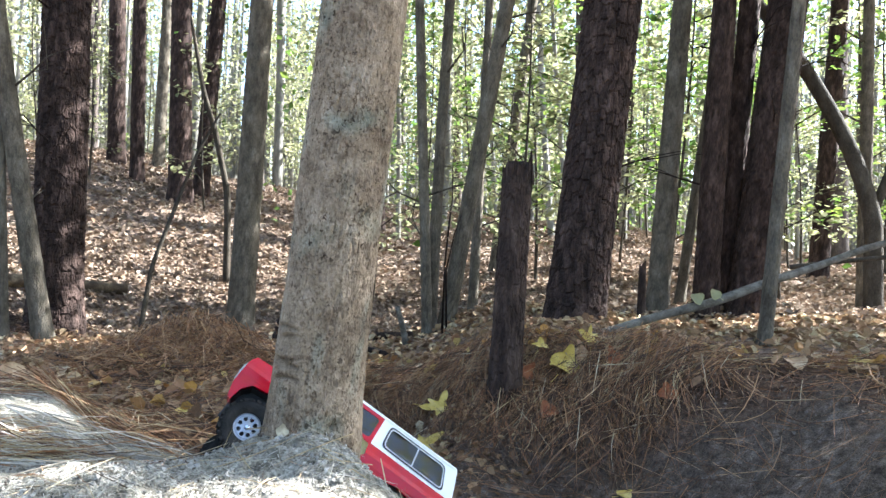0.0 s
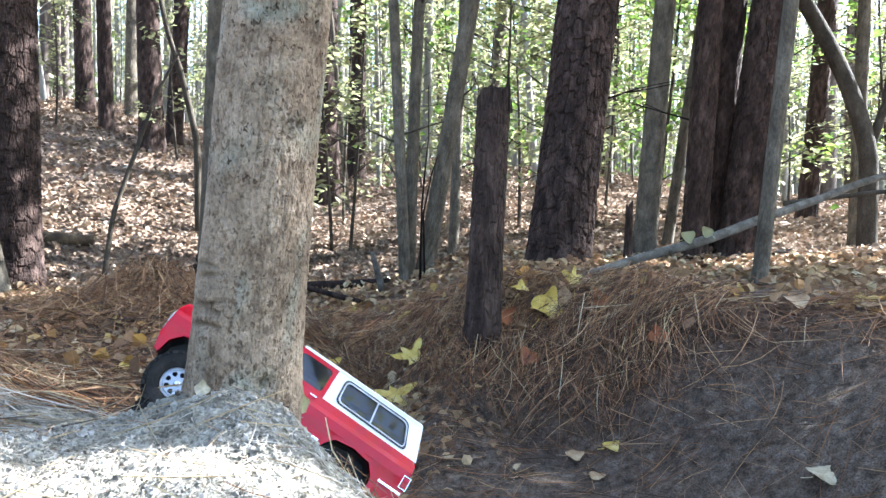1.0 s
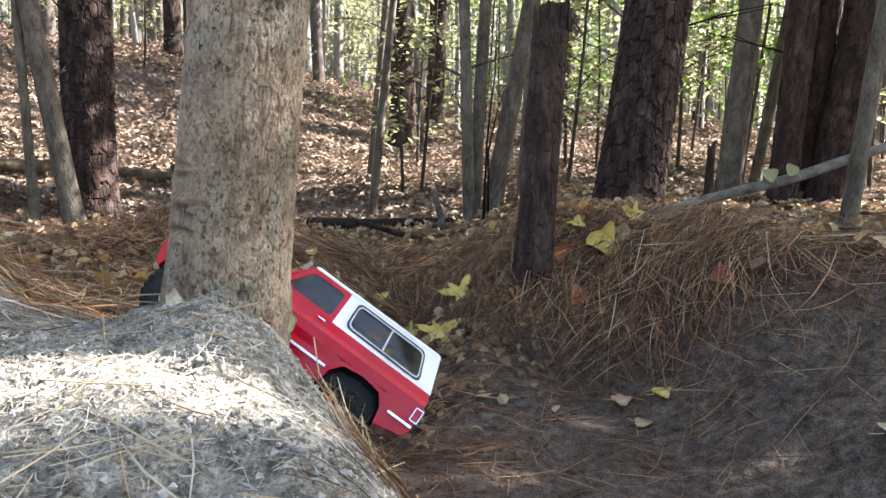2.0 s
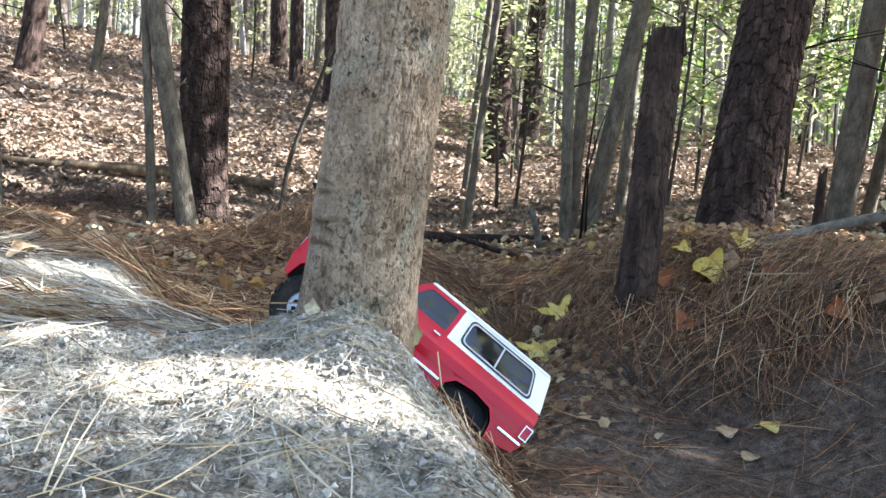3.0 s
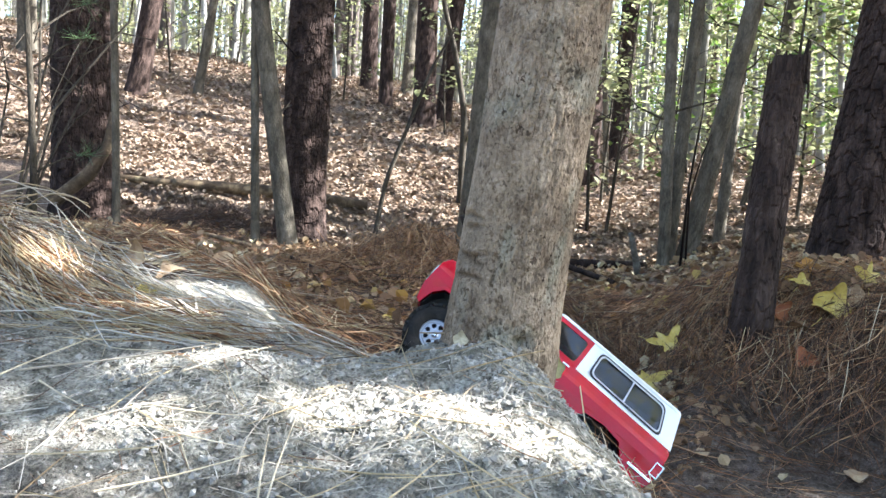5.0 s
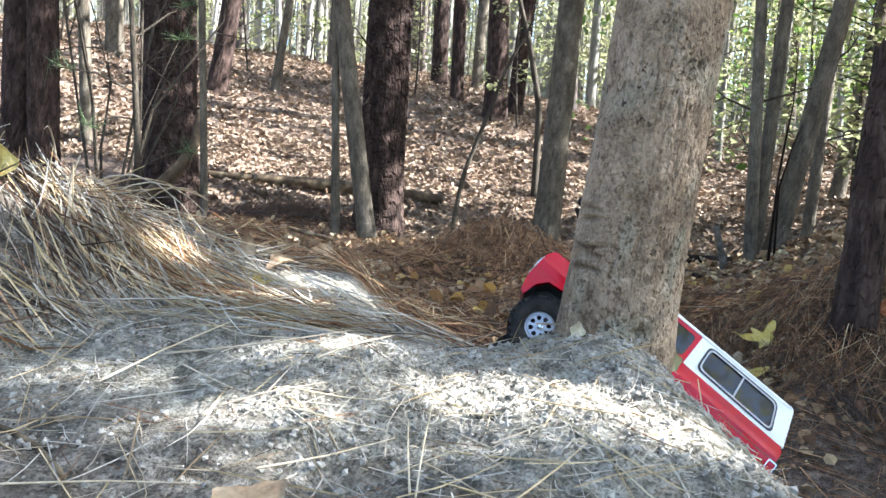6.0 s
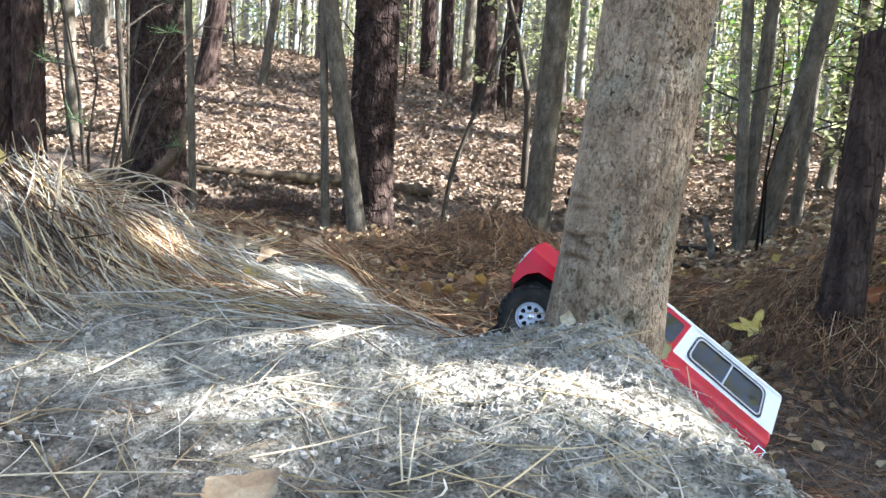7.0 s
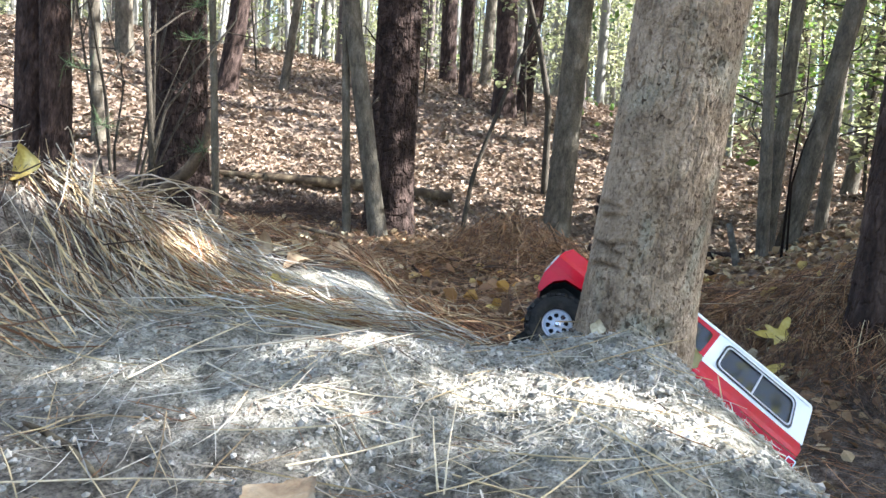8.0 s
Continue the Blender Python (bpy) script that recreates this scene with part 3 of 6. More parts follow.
def tree(name, base, lean, r0, tall, kind, label, category, nu=56, step=0.025, bend=0.0, leaves=300, crown_from=0.62, leaf_mat=None, taper=0.75, group="", flare=0.25):
    """A forest tree: trunk, limbs and a ragged crown."""
    rng = np.random.default_rng(int(abs(base[0] * 731 + base[1] * 317)) + 5)
    x, y = base
    ob = thing(name, (x, y, hz(x, y)), label, category, group)
    mat = {"pine": M_PINE, "grey": M_GREY}.get(kind, M_HARD)
    part("trunk", trunk_geo(lean, r0, taper, tall, kind, seen=1.05 if kind == "grey" else 2.6, nu=nu, step=step, bend=bend, seed=rng.random() * 9, flare=flare), mat, ob, smooth=kind != "pine")
    if nu >= 56 and kind != "grey":
        for q in range(3):
            h, a, ln = 0.55 + 1.6 * rng.random(), rng.random() * 6.28, 0.18 + 0.35 * rng.random()
            dv = np.array([math.cos(a), math.sin(a), 0.35])
            o = np.array([lean[0] * h, lean[1] * h, h]) + dv * (1, 1, 0) * r0 * 0.8
            tw = [o, o + dv * ln * 0.4, o + dv * ln * 0.7 + rng.normal(0, 0.03, 3), o + dv * ln + rng.normal(0, 0.06, 3)]
            fork = [tw[1], tw[1] + (tw[2] - tw[1]) * 0.8 + rng.normal(0, 0.05, 3), tw[1] + (tw[3] - tw[1]) * 0.9 + rng.normal(0, 0.09, 3)]
            part("twig", join([tube(tw, [0.007, 0.005, 0.0035, 0.002], 6), tube(fork, [0.004, 0.003, 0.0015], 5)]), mat, ob, "bare dead twig")
    if leaves:
        ctr = np.array([lean[0] * tall * 0.8, lean[1] * tall * 0.8, tall * (crown_from + 1) / 2])
        half = np.array([0.16 * tall + 0.4, 0.16 * tall + 0.4, tall * (1 - crown_from) / 2])
        geo, ends = crown_geo(rng, leaves, ctr, half, 26, 0.12 if kind != "thin" else 0.085, 0.35)
        stuff_part("branch_framework", limbs_geo(rng, lambda z: np.array([lean[0] * z, lean[1] * z, z]), ends[:12], r0 * 0.22), mat, ob)
        stuff_part("crown", geo, leaf_mat or (M_NEEDLE if kind == "pine" else M_LEAF), ob)
    return ob


# the nearest tree, a leaning grey hardwood on the mound
grey = tree("hardwood_tree", (-0.180, 1.345), (0.102, -0.03), 0.0705, 8.0, "grey", "tan-grey hardwood trunk leaning on the sandy mound", "tree", nu=400, step=0.0026, leaves=900, taper=0.5, flare=0.17)

kn = [tube([(-0.05, -0.01, 0.152), (-0.056, -0.016, 0.158), (-0.062, -0.02, 0.166)], [0.010, 0.006, 0.002], 9), tube([(-0.045, -0.012, 0.172), (-0.058, -0.02, 0.176)], [0.012, 0.005], 8), tube([(-0.045, -0.02, 0.135), (-0.056, -0.026, 0.136)], [0.010, 0.004], 8)]
part("knot", join(kn), M_STUMP, grey, "dark broken branch knot", True)

# tall pines with dark plated bark
pines = "tall pines among the leaf litter"
tree("pine_tree", (-2.31, 4.58), (0.002, 0.001), 0.140, 15, "pine", "dark plated pine trunk beside a slim grey tree", "tree", 200, 0.008, group=pines)
tree("pine_tree", (-3.84, 4.37), (-0.028, -0.026), 0.180, 16, "pine", "thick dark pine trunk with a curved dead limb at its foot", "tree", 200, 0.009, group=pines)
tree("pine_tree", (-4.14, 3.44), (0.009, 0.012), 0.110, 14, "pine", "dark pine trunk behind the straw bank", "tree", 60, 0.03, group=pines)
tree("pine_tree", (0.645, 3.78), (0.105, -0.014), 0.136, 16, "pine", "thick black-brown pine trunk on the far bank", "tree", 270, 0.0065, group=pines, flare=0.12)
tree("pine_tree", (1.57, 4.63), (0.045, -0.015), 0.070, 13, "pine", "slim dark pine trunk in a close pair", "tree", 56, 0.025, group=pines)
tree("pine_tree", (1.73, 4.79), (0.069, -0.025), 0.063, 13, "pine", "slim dark pine trunk in a close pair", "tree", 56, 0.025, group=pines)
tree("pine_tree", (1.84, 4.66), (0.099, -0.040), 0.118, 15, "pine", "dark leaning pine trunk behind the grey fallen branch", "tree", 110, 0.015, group=pines)
for bx, by, lx, ly, r in ((-6.17, 7.52, 0.096, 0.081, 0.112), (-5.18, 11.7, -0.02, -0.009, 0.125), (-4.32, 10.44, -0.012, -0.005, 0.088), (-3.45, 9.72, -0.019, -0.007, 0.140),
                          (-3.38, 10.28, 0.061, 0.021, 0.103), (-1.14, 8.68, -0.003, 0.0, 0.136), (-1.09, 11.31, 0.011, 0.001, 0.124), (3.97, 8.19, 0.056, -0.028, 0.095), (3.21, 14.12, 0.036, -0.008, 0.105)):
    tree("pine_tree", (bx, by), (lx, ly), r, 15, "pine", "distant dark pine trunk on the leafy slope", "tree", 36, 0.05, group=pines)

# grey hardwoods and saplings
hard = "grey hardwood trunks"
tree("pine_tree", (-3.83, 3.36), (-0.009, -0.011), 0.080, 12, "pine", "brown pine trunk close beside a darker pine", "tree", 90, 0.02, group=pines)
tree("hardwood_tree", (-2.195, 4.23), (-0.118, -0.072), 0.056, 8, "hard", "slim grey hardwood leaning away from the pine", "tree", bend=0.05, group=hard)
tree("hardwood_tree", (-8.08, 7.76), (-0.016, -0.018), 0.115, 12, "hard", "distant grey hardwood trunk on the slope", "tree", group=hard)
tree("hardwood_tree", (-5.17, 13.34), (0.022, 0.009), 0.105, 12, "hard", "distant pale hardwood trunk on the slope", "tree", group=hard)
tree("hardwood_tree", (-1.44, 5.42), (0.037, 0.010), 0.098, 11, "hard", "straight olive-grey hardwood trunk by the straw hump", "tree", 40, 0.03, group=hard)
tree("hardwood_tree", (-0.09, 4.37), (-0.036, -0.002), 0.032, 7, "hard", "slim grey trunk in a cluster on the bank", "tree", bend=0.02, group=hard)
tree("hardwood_tree", (-0.05, 4.47), (0.027, 0.001), 0.036, 7, "hard", "slim brown trunk in a cluster on the bank", "tree", bend=0.03, group=hard)
tree("hardwood_tree", (0.02, 4.53), (0.169, -0.001), 0.052, 8, "hard", "leaning brown hardwood trunk in a cluster", "tree", group=hard)
tree("hardwood_tree", (0.19, 4.98), (0.035, -0.001), 0.033, 7, "hard", "slim pale trunk behind the cluster", "tree", group=hard)
tree("hardwood_tree", (0.44, 6.94), (0.12, -0.006), 0.058, 8, "hard", "leaning grey trunk further up the slope", "tree", group=hard)
tree("hardwood_tree", (1.36, 4.90), (0.062, -0.017), 0.072, 10, "hard", "olive-brown hardwood trunk beside the pine pair", "tree", 36, group=hard)
tree("hardwood_tree", (1.21, 2.90), (0.076, -0.032), 0.027, 7, "hard", "slim pale grey trunk on the bank's edge", "tree", 32, 0.03, group=hard)
tree("hardwood_tree", (2.91, 5.36), (0.010, -0.005), 0.048, 7, "hard", "slim grey trunk beyond the fallen branch", "tree", group=hard)
slim = "thin saplings"
for bx, by, lx, ly, r in ((-2.36, 4.14, -0.026, -0.017, 0.026), (-3.03, 3.76, -0.023, -0.021, 0.022), (-5.27, 4.90, -0.020, -0.023, 0.054), (-5.95, 8.34, 0.094, 0.069, 0.06),
                          (-0.85, 8.12, -0.076, -0.010, 0.03), (-0.90, 5.93, 0.085, 0.016, 0.033), (-1.12, 6.91, 0.085, 0.017, 0.036), (1.56, 5.15, 0.134, -0.041, 0.036)):
    tree("sapling", (bx, by), (lx, ly), r, 5.5, "thin", "thin grey sapling trunk among fallen leaves", "sapling", 14, 0.08, bend=0.03, leaves=260, group=slim, taper=0.6)

# the arched trunk at the wood's edge
arch = thing("bent_tree", (2.576, 4.633, hz(2.576, 4.633)), "dark bent tree trunk arching over beyond the branch", "tree")
az = np.linspace(-0.2, 2.6, 28)
part("trunk", tube(np.stack([-0.55 * np.clip((az - 0.5) / 1.4, 0, 2) ** 1.5, 0.28 * np.clip((az - 0.5) / 1.4, 0, 2) ** 1.5, az], -1), np.linspace(0.058, 0.034, 28), 16), M_HARD, arch, smooth=True)
part("limb", tube([(-0.02, 0.01, 0.55), (0.10, 0.02, 0.85), (0.16, 0.06, 1.2), (0.2, 0.1, 1.9)], [0.03, 0.026, 0.022, 0.012], 10), M_HARD, arch, "second upright stem", True)

# the broken-off stump
st = thing("tree_stump", (0.228, 2.59, hz(0.228, 2.59)), "tall rotten dark brown stump broken off on the bank", "stump")
part("trunk", trunk_geo((0.042, 0.0), 0.051, 0.12, 0.745, "pine", nu=130, step=0.006, jag=True, seed=4.2, flare=0.2, plate=0.07), M_STUMP, st)
for k in range(11):
    a, rr = k * 0.571, 0.042
    b0 = np.array([0.034 + rr * math.cos(a), rr * math.sin(a), 0.705])
    hgt = 0.04 + 0.085 * TAB[k, 9]
    part("splinter", tube([b0, b0 + (0.002, 0, hgt * 0.6), b0 + (0.004, 0, hgt)], [0.014, 0.009, 0.002], 5), M_STUMP, st, "splintered rusty brown tip" if k == 0 else "")
sb = thing("tree_stump", (1.17, 4.55, hz(1.17, 4.55)), "small brown broken stub behind the bank", "stump")
part("trunk", trunk_geo((0.02, 0), 0.026, 0.2, 0.33, "hard", seen=0.33, nu=16, step=0.03, jag=True, seed=2.0), M_STUMP, sb)


def lying(name, pts, radii, mat, label, category, nu=14, lumps=0.08):
    pts = np.asarray(pts, float)
    n = 26
    k = np.linspace(0, len(pts) - 1, n)
    c = np.stack([np.interp(k, np.arange(len(pts)), pts[:, q]) for q in range(3)], -1)
    c[1:-1] = (c[:-2] + c[1:-1] * 2 + c[2:]) / 4
    r = np.interp(k, np.arange(len(pts)), radii)
    r = r * (1 + lumps * vnoise(k * 2.3, k * 0 + pts[0, 0]) * 2)
    o = c[0].copy()
    ob = thing(name, o, label, category)
    part("wood", tube(c - o, r, nu), mat, ob, smooth=True)
    return ob


def on(x, y, lift=0.0):
    return (x, y, hz(x, y) + lift)


# fallen wood
lying("fallen_log", [on(-4.25, 4.85, 0.02), on(-3.74, 5.2, 0.03)], [0.026, 0.034], M_LOG, "pale end of a fallen log in the leaves", "log")
lying("fallen_log", [on(-3.76, 5.18, 0.03), on(-3.14, 5.49, 0.04), on(-2.42, 5.83, 0.04)], [0.044, 0.05, 0.042], M_LOG, "long fallen log with patchy brown bark lying on leaves", "log")
lying("fallen_log", [on(-0.95, 4.42, 0.03), on(-0.6, 4.2, 0.03), on(-0.16, 4.3, 0.03)], [0.03, 0.03, 0.018], M_STUMP, "dark rotting log at the foot of the slope", "log")
lying("fallen_branch", [(0.60, 3.14, 0.05), (0.69, 3.152, 0.078), (0.924, 3.203, 0.146), (1.151, 3.239, 0.202), (1.393, 3.308, 0.289), (1.67, 3.40, 0.369), (1.885, 3.45, 0.45), (2.3, 3.5, 0.55)], [0.014, 0.016, 0.018, 0.019, 0.018, 0.017, 0.015, 0.010], M_BRANCH, "long bare grey branch leaning off the bank", "branch", 12)
lying("fallen_branch", [(1.75, 3.9, 0.36), (2.2, 3.85, 0.42), (2.7, 3.8, 0.43)], [0.012, 0.011, 0.007], M_HARD, "thin dark side branch hanging by the bank", "branch", 8)
lying("broken_stick", [on(-0.17, 4.05, -0.02), (-0.224, 3.962, 0.11)], [0.022, 0.012], M_BRANCH, "short broken grey stick standing in the leaves", "stick", 8)
lying("broken_stick", [on(-0.62, 3.9, 0.1), on(-0.25, 3.72, 0.015)], [0.012, 0.014], M_STUMP, "thin dark stick propped on the leaves", "stick", 8)
lying("dead_limb", [(-3.52, 3.80, 0.03), (-3.39, 3.948, 0.211), (-3.322, 4.014, 0.384), (-3.34, 4.066, 0.587)], [0.042, 0.04, 0.03, 0.018], M_LOG, "curved grey dead limb propped at the pine's foot", "branch", 12)
lying("dead_sapling", [(-1.80, 4.53, -0.25), (-1.737, 4.559, 0.278), (-1.628, 4.602, 0.623), (-1.519, 4.641, 0.962), (-1.392, 4.684, 1.231)], [0.016, 0.013, 0.012, 0.01, 0.006], M_HARD, "thin crooked dead sapling by the hump", "sapling", 8)
lying("dead_sapling", [on(-1.87, 6.52, -0.1), (-1.879, 6.522, 0.898), (-1.987, 6.488, 1.409), (-2.10, 6.45, 1.8), (-2.2, 6.4, 2.4)], [0.03, 0.027, 0.024, 0.02, 0.012], M_HARD, "crooked grey sapling before the slope", "sapling", 10)
lying("fallen_stick", [on(-2.6, 4.0, 0.02), on(-2.25, 3.95, 0.02)], [0.014, 0.01], M_LOG, "short bare stick lying before the log", "stick", 8)
lying("twig", [on(-0.70, 0.80, 0.0), on(-0.65, 0.792, 0.003), on(-0.586, 0.772, 0.003), on(-0.516, 0.739, 0.002), on(-0.495, 0.732, -0.004)], [0.002, 0.003, 0.003, 0.0025, 0.0015], M_LOG, "curled grey root twig on the sand", "twig", 8)

lying("twig", [on(-2.0, 3.75, 0.0), on(-1.72, 3.42, 0.03), on(-1.327, 2.922, 0.03), on(-1.075, 2.57, 0.01)], [0.004, 0.007, 0.008, 0.005], M_STUMP, "thin dark stick lying down the straw slope", "twig", 8)

# ---- the forest behind ----
woods = "background forest trees"


def forest_kind(seed, kind, tall, r0, leaves, leaf_mat, low):
    rng = np.random.default_rng(seed)
    lean = rng.normal(0, 0.025, 2)
    ob = thing("pine_tree" if kind == "pine" else "hardwood_tree", (0, 0, 0), "distant dark pine in the forest" if kind == "pine" else "distant slim tree with thin yellow-green leaves", "tree", woods)
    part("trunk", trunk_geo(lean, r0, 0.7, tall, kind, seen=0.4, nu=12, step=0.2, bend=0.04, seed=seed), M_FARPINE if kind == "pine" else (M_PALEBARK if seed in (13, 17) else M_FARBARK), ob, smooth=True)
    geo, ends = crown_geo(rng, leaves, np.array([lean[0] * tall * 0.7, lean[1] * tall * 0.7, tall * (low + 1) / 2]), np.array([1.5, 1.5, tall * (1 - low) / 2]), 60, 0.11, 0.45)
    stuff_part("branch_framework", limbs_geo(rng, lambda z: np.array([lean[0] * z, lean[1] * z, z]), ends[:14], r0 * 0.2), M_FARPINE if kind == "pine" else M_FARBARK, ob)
    stuff_part("crown", geo, leaf_mat, ob)
    return ob


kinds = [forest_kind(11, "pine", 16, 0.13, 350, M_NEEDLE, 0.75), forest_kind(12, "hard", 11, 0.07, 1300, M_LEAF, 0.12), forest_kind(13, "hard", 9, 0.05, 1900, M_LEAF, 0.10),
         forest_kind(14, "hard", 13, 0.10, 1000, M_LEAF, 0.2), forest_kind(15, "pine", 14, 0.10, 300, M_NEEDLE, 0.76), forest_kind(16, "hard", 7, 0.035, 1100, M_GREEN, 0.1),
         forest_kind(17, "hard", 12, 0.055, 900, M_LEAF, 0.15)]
spots = []
rngf = np.random.default_rng(21)
while len(spots) < 350:
    k = len(spots)
    phi = radians(rngf.uniform(-68, 46) if k < 290 else rngf.uniform(46, 292))
    near = 9.5 if phi > radians(-8) else 13.5
    r = (near + 40 * rngf.random() ** 1.15) if k < 290 else rngf.uniform(5.5, 26)
    x, y = 0.1 + r * math.sin(phi), 0.35 + r * math.cos(phi)
    off = abs((x + 0.4) * 0.345 - (y - 1.2) * 0.939)
    if (off > 3.2 or x < 0) and not (x > 4 and -1 < y - 0.37 * x < 9 and r < 26 and rngf.random() < 0.8) and all((x - a) ** 2 + (y - b) ** 2 > 0.5 for a, b in spots):
        spots.append((x, y))
for k, (x, y) in enumerate(spots):
    right = math.degrees(math.atan2(x, y)) > -6
    pool = (1, 2, 3, 5, 6, 2, 0, 5) if right else (0, 1, 3, 2, 6, 6, 4, 2)
    src = kinds[pool[int(rngf.random() * len(pool))]]
    m = pose(x, y, hz(x, y) - 0.1, 0, 0, rngf.random() * 360)
    if k < len(kinds):
        src = kinds[k]
        src.matrix_basis = m
    else:
        copy_thing(src, m)

# the far woods that close the view: too many to count
rw = np.random.default_rng(61)
stems = []
for k in range(1900):
    a, r = radians(rw.uniform(-80, 58)), 30 + 45 * rw.random()
    x, y = 0.1 + r * math.sin(a), 0.35 + r * math.cos(a)
    z, tl, w = hz(x, y) - 0.5, 9 + 6 * rw.random(), 0.05 + 0.10 * rw.random()
    sx, sy = rw.normal(0, 0.4, 2)
    stems.append(tube([(x, y, z), (x + sx * 0.5, y + sy * 0.5, z + tl / 2), (x + sx, y + sy, z + tl)], [w, w * 0.8, w * 0.4], 6))
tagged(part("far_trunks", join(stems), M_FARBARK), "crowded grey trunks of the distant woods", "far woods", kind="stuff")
n = 150000
a, r = np.radians(rw.uniform(-84, 62, n)), 32 + 45 * rw.random(n)
x, y = 0.1 + r * np.sin(a), 0.35 + r * np.cos(a)
patch = vnoise(a * 14, r * 0.15) + 0.5 * vnoise(a * 40, r * 0.4)
z = height(x, y) + 0.3 + (11 + 4 * patch) * rw.random(n) ** 0.9
ok = patch > -0.36
q = np.stack([x, y, z], -1)[ok]
n = len(q)
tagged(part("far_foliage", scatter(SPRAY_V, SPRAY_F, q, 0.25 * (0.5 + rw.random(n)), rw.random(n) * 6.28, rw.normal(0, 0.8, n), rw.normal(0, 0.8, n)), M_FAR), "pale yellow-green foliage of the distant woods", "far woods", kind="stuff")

# leafy young trees of the understorey
young = "leafy understorey saplings"


def young_tree(seed, tall, n, mat):
    rng = np.random.default_rng(seed)
    ob = thing("sapling", (0, 0, 0), "slender sapling with yellow-green autumn leaves", "sapling", young)
    zz = np.linspace(-0.15, tall, 12)
    cx = np.stack([0.12 * np.sin(zz * 0.9 + seed), 0.1 * np.cos(zz * 0.7 + seed) - 0.1, zz], -1)
    part("trunk", tube(cx, np.linspace(0.016, 0.004, 12), 7), M_HARD, ob, smooth=True)
    geos, tips = [], []
    for k in range(11):
        h = tall * (0.16 + 0.8 * k / 11)
        b0 = np.array([np.interp(h, zz, cx[:, 0]), np.interp(h, zz, cx[:, 1]), h])
        a, ln = rng.random() * 6.28, tall * 0.30 * (1.1 - k / 14)
        e = b0 + np.array([math.cos(a) * ln, math.sin(a) * ln, ln * 0.25])
        kk = np.linspace(0, 1, 5)[:, None]
        line = b0 + (e - b0) * kk + np.array([0, 0, 0.12 * ln]) * np.sin(kk * 3.1)
        geos.append(tube(line, np.linspace(0.006, 0.0015, 5), 5))
        for q in range(n // 11):
            s = 0.25 + 0.75 * rng.random()
            tips.append(b0 + (e - b0) * s + rng.normal(0, 0.05, 3))
    stuff_part("branch_framework", join(geos), M_HARD, ob)
    tips = np.array(tips)
    m = len(tips)
    stuff_part("foliage", scatter(LEAF_V, LEAF_F, tips, 0.06 * (0.6 + 0.8 * rng.random(m)), rng.random(m) * 6.28, rng.normal(0, 0.35, m), rng.normal(0, 0.35, m), rng.normal(0.1, 0.15, m)), mat, ob)
    return ob


yk = [young_tree(31, 3.0, 440, M_LEAF), young_tree(32, 2.2, 330, M_LEAF), young_tree(33, 3.6, 520, M_GREEN), young_tree(34, 2.6, 300, M_LEAF)]
rngy = np.random.default_rng(5)
for k in range(62):
    if k < 44:
        phi, r = radians(rngy.uniform(-10, 40)), 6.0 + 11 * rngy.random() ** 1.2
    else:
        phi, r = radians(rngy.uniform(-62, -10)), 9.0 + 10 * rngy.random()
    x, y = 0.1 + r * math.sin(phi), 0.35 + r * math.cos(phi)
    m = pose(x, y, hz(x, y), 0, 0, rngy.random() * 360)
    if k < 4:
        yk[k].matrix_basis = m
    else:
        copy_thing(yk[k % 4], m)

for k, (x, y, turn) in enumerate(((0.42, 5.4, 40), (0.95, 5.7, 160), (-0.62, 7.6, 250), (1.75, 5.9, 10), (0.75, 6.6, 300), (2.3, 6.4, 80))):
    copy_thing(yk[(k + 1) % 4], pose(x, y, hz(x, y), 0, 0, turn))

# thin forked dark shoots by the cluster of slim trunks
shoot = thing("sapling", (0.0, 4.15, hz(0.0, 4.15)), "thin dark forked shoots before the slim trunks", "sapling")
zs_ = -hz(0.0, 4.15)
part("stem", tube([(0.004, 0, -0.05), (0.013, 0, 0.35 + zs_), (0.03, 0, 0.55 + zs_), (0.046, 0, 0.69 + zs_), (0.043, 0, 0.95 + zs_)], [0.007, 0.0055, 0.005, 0.004, 0.002], 7), M_PINE, shoot, smooth=True)
part("stem", tube([(0.03, 0.02, -0.05), (0.02, 0.01, 0.3 + zs_), (0.06, 0, 0.5 + zs_), (0.095, 0, 0.6 + zs_)], [0.006, 0.005, 0.0035, 0.002], 7), M_PINE, shoot, smooth=True)

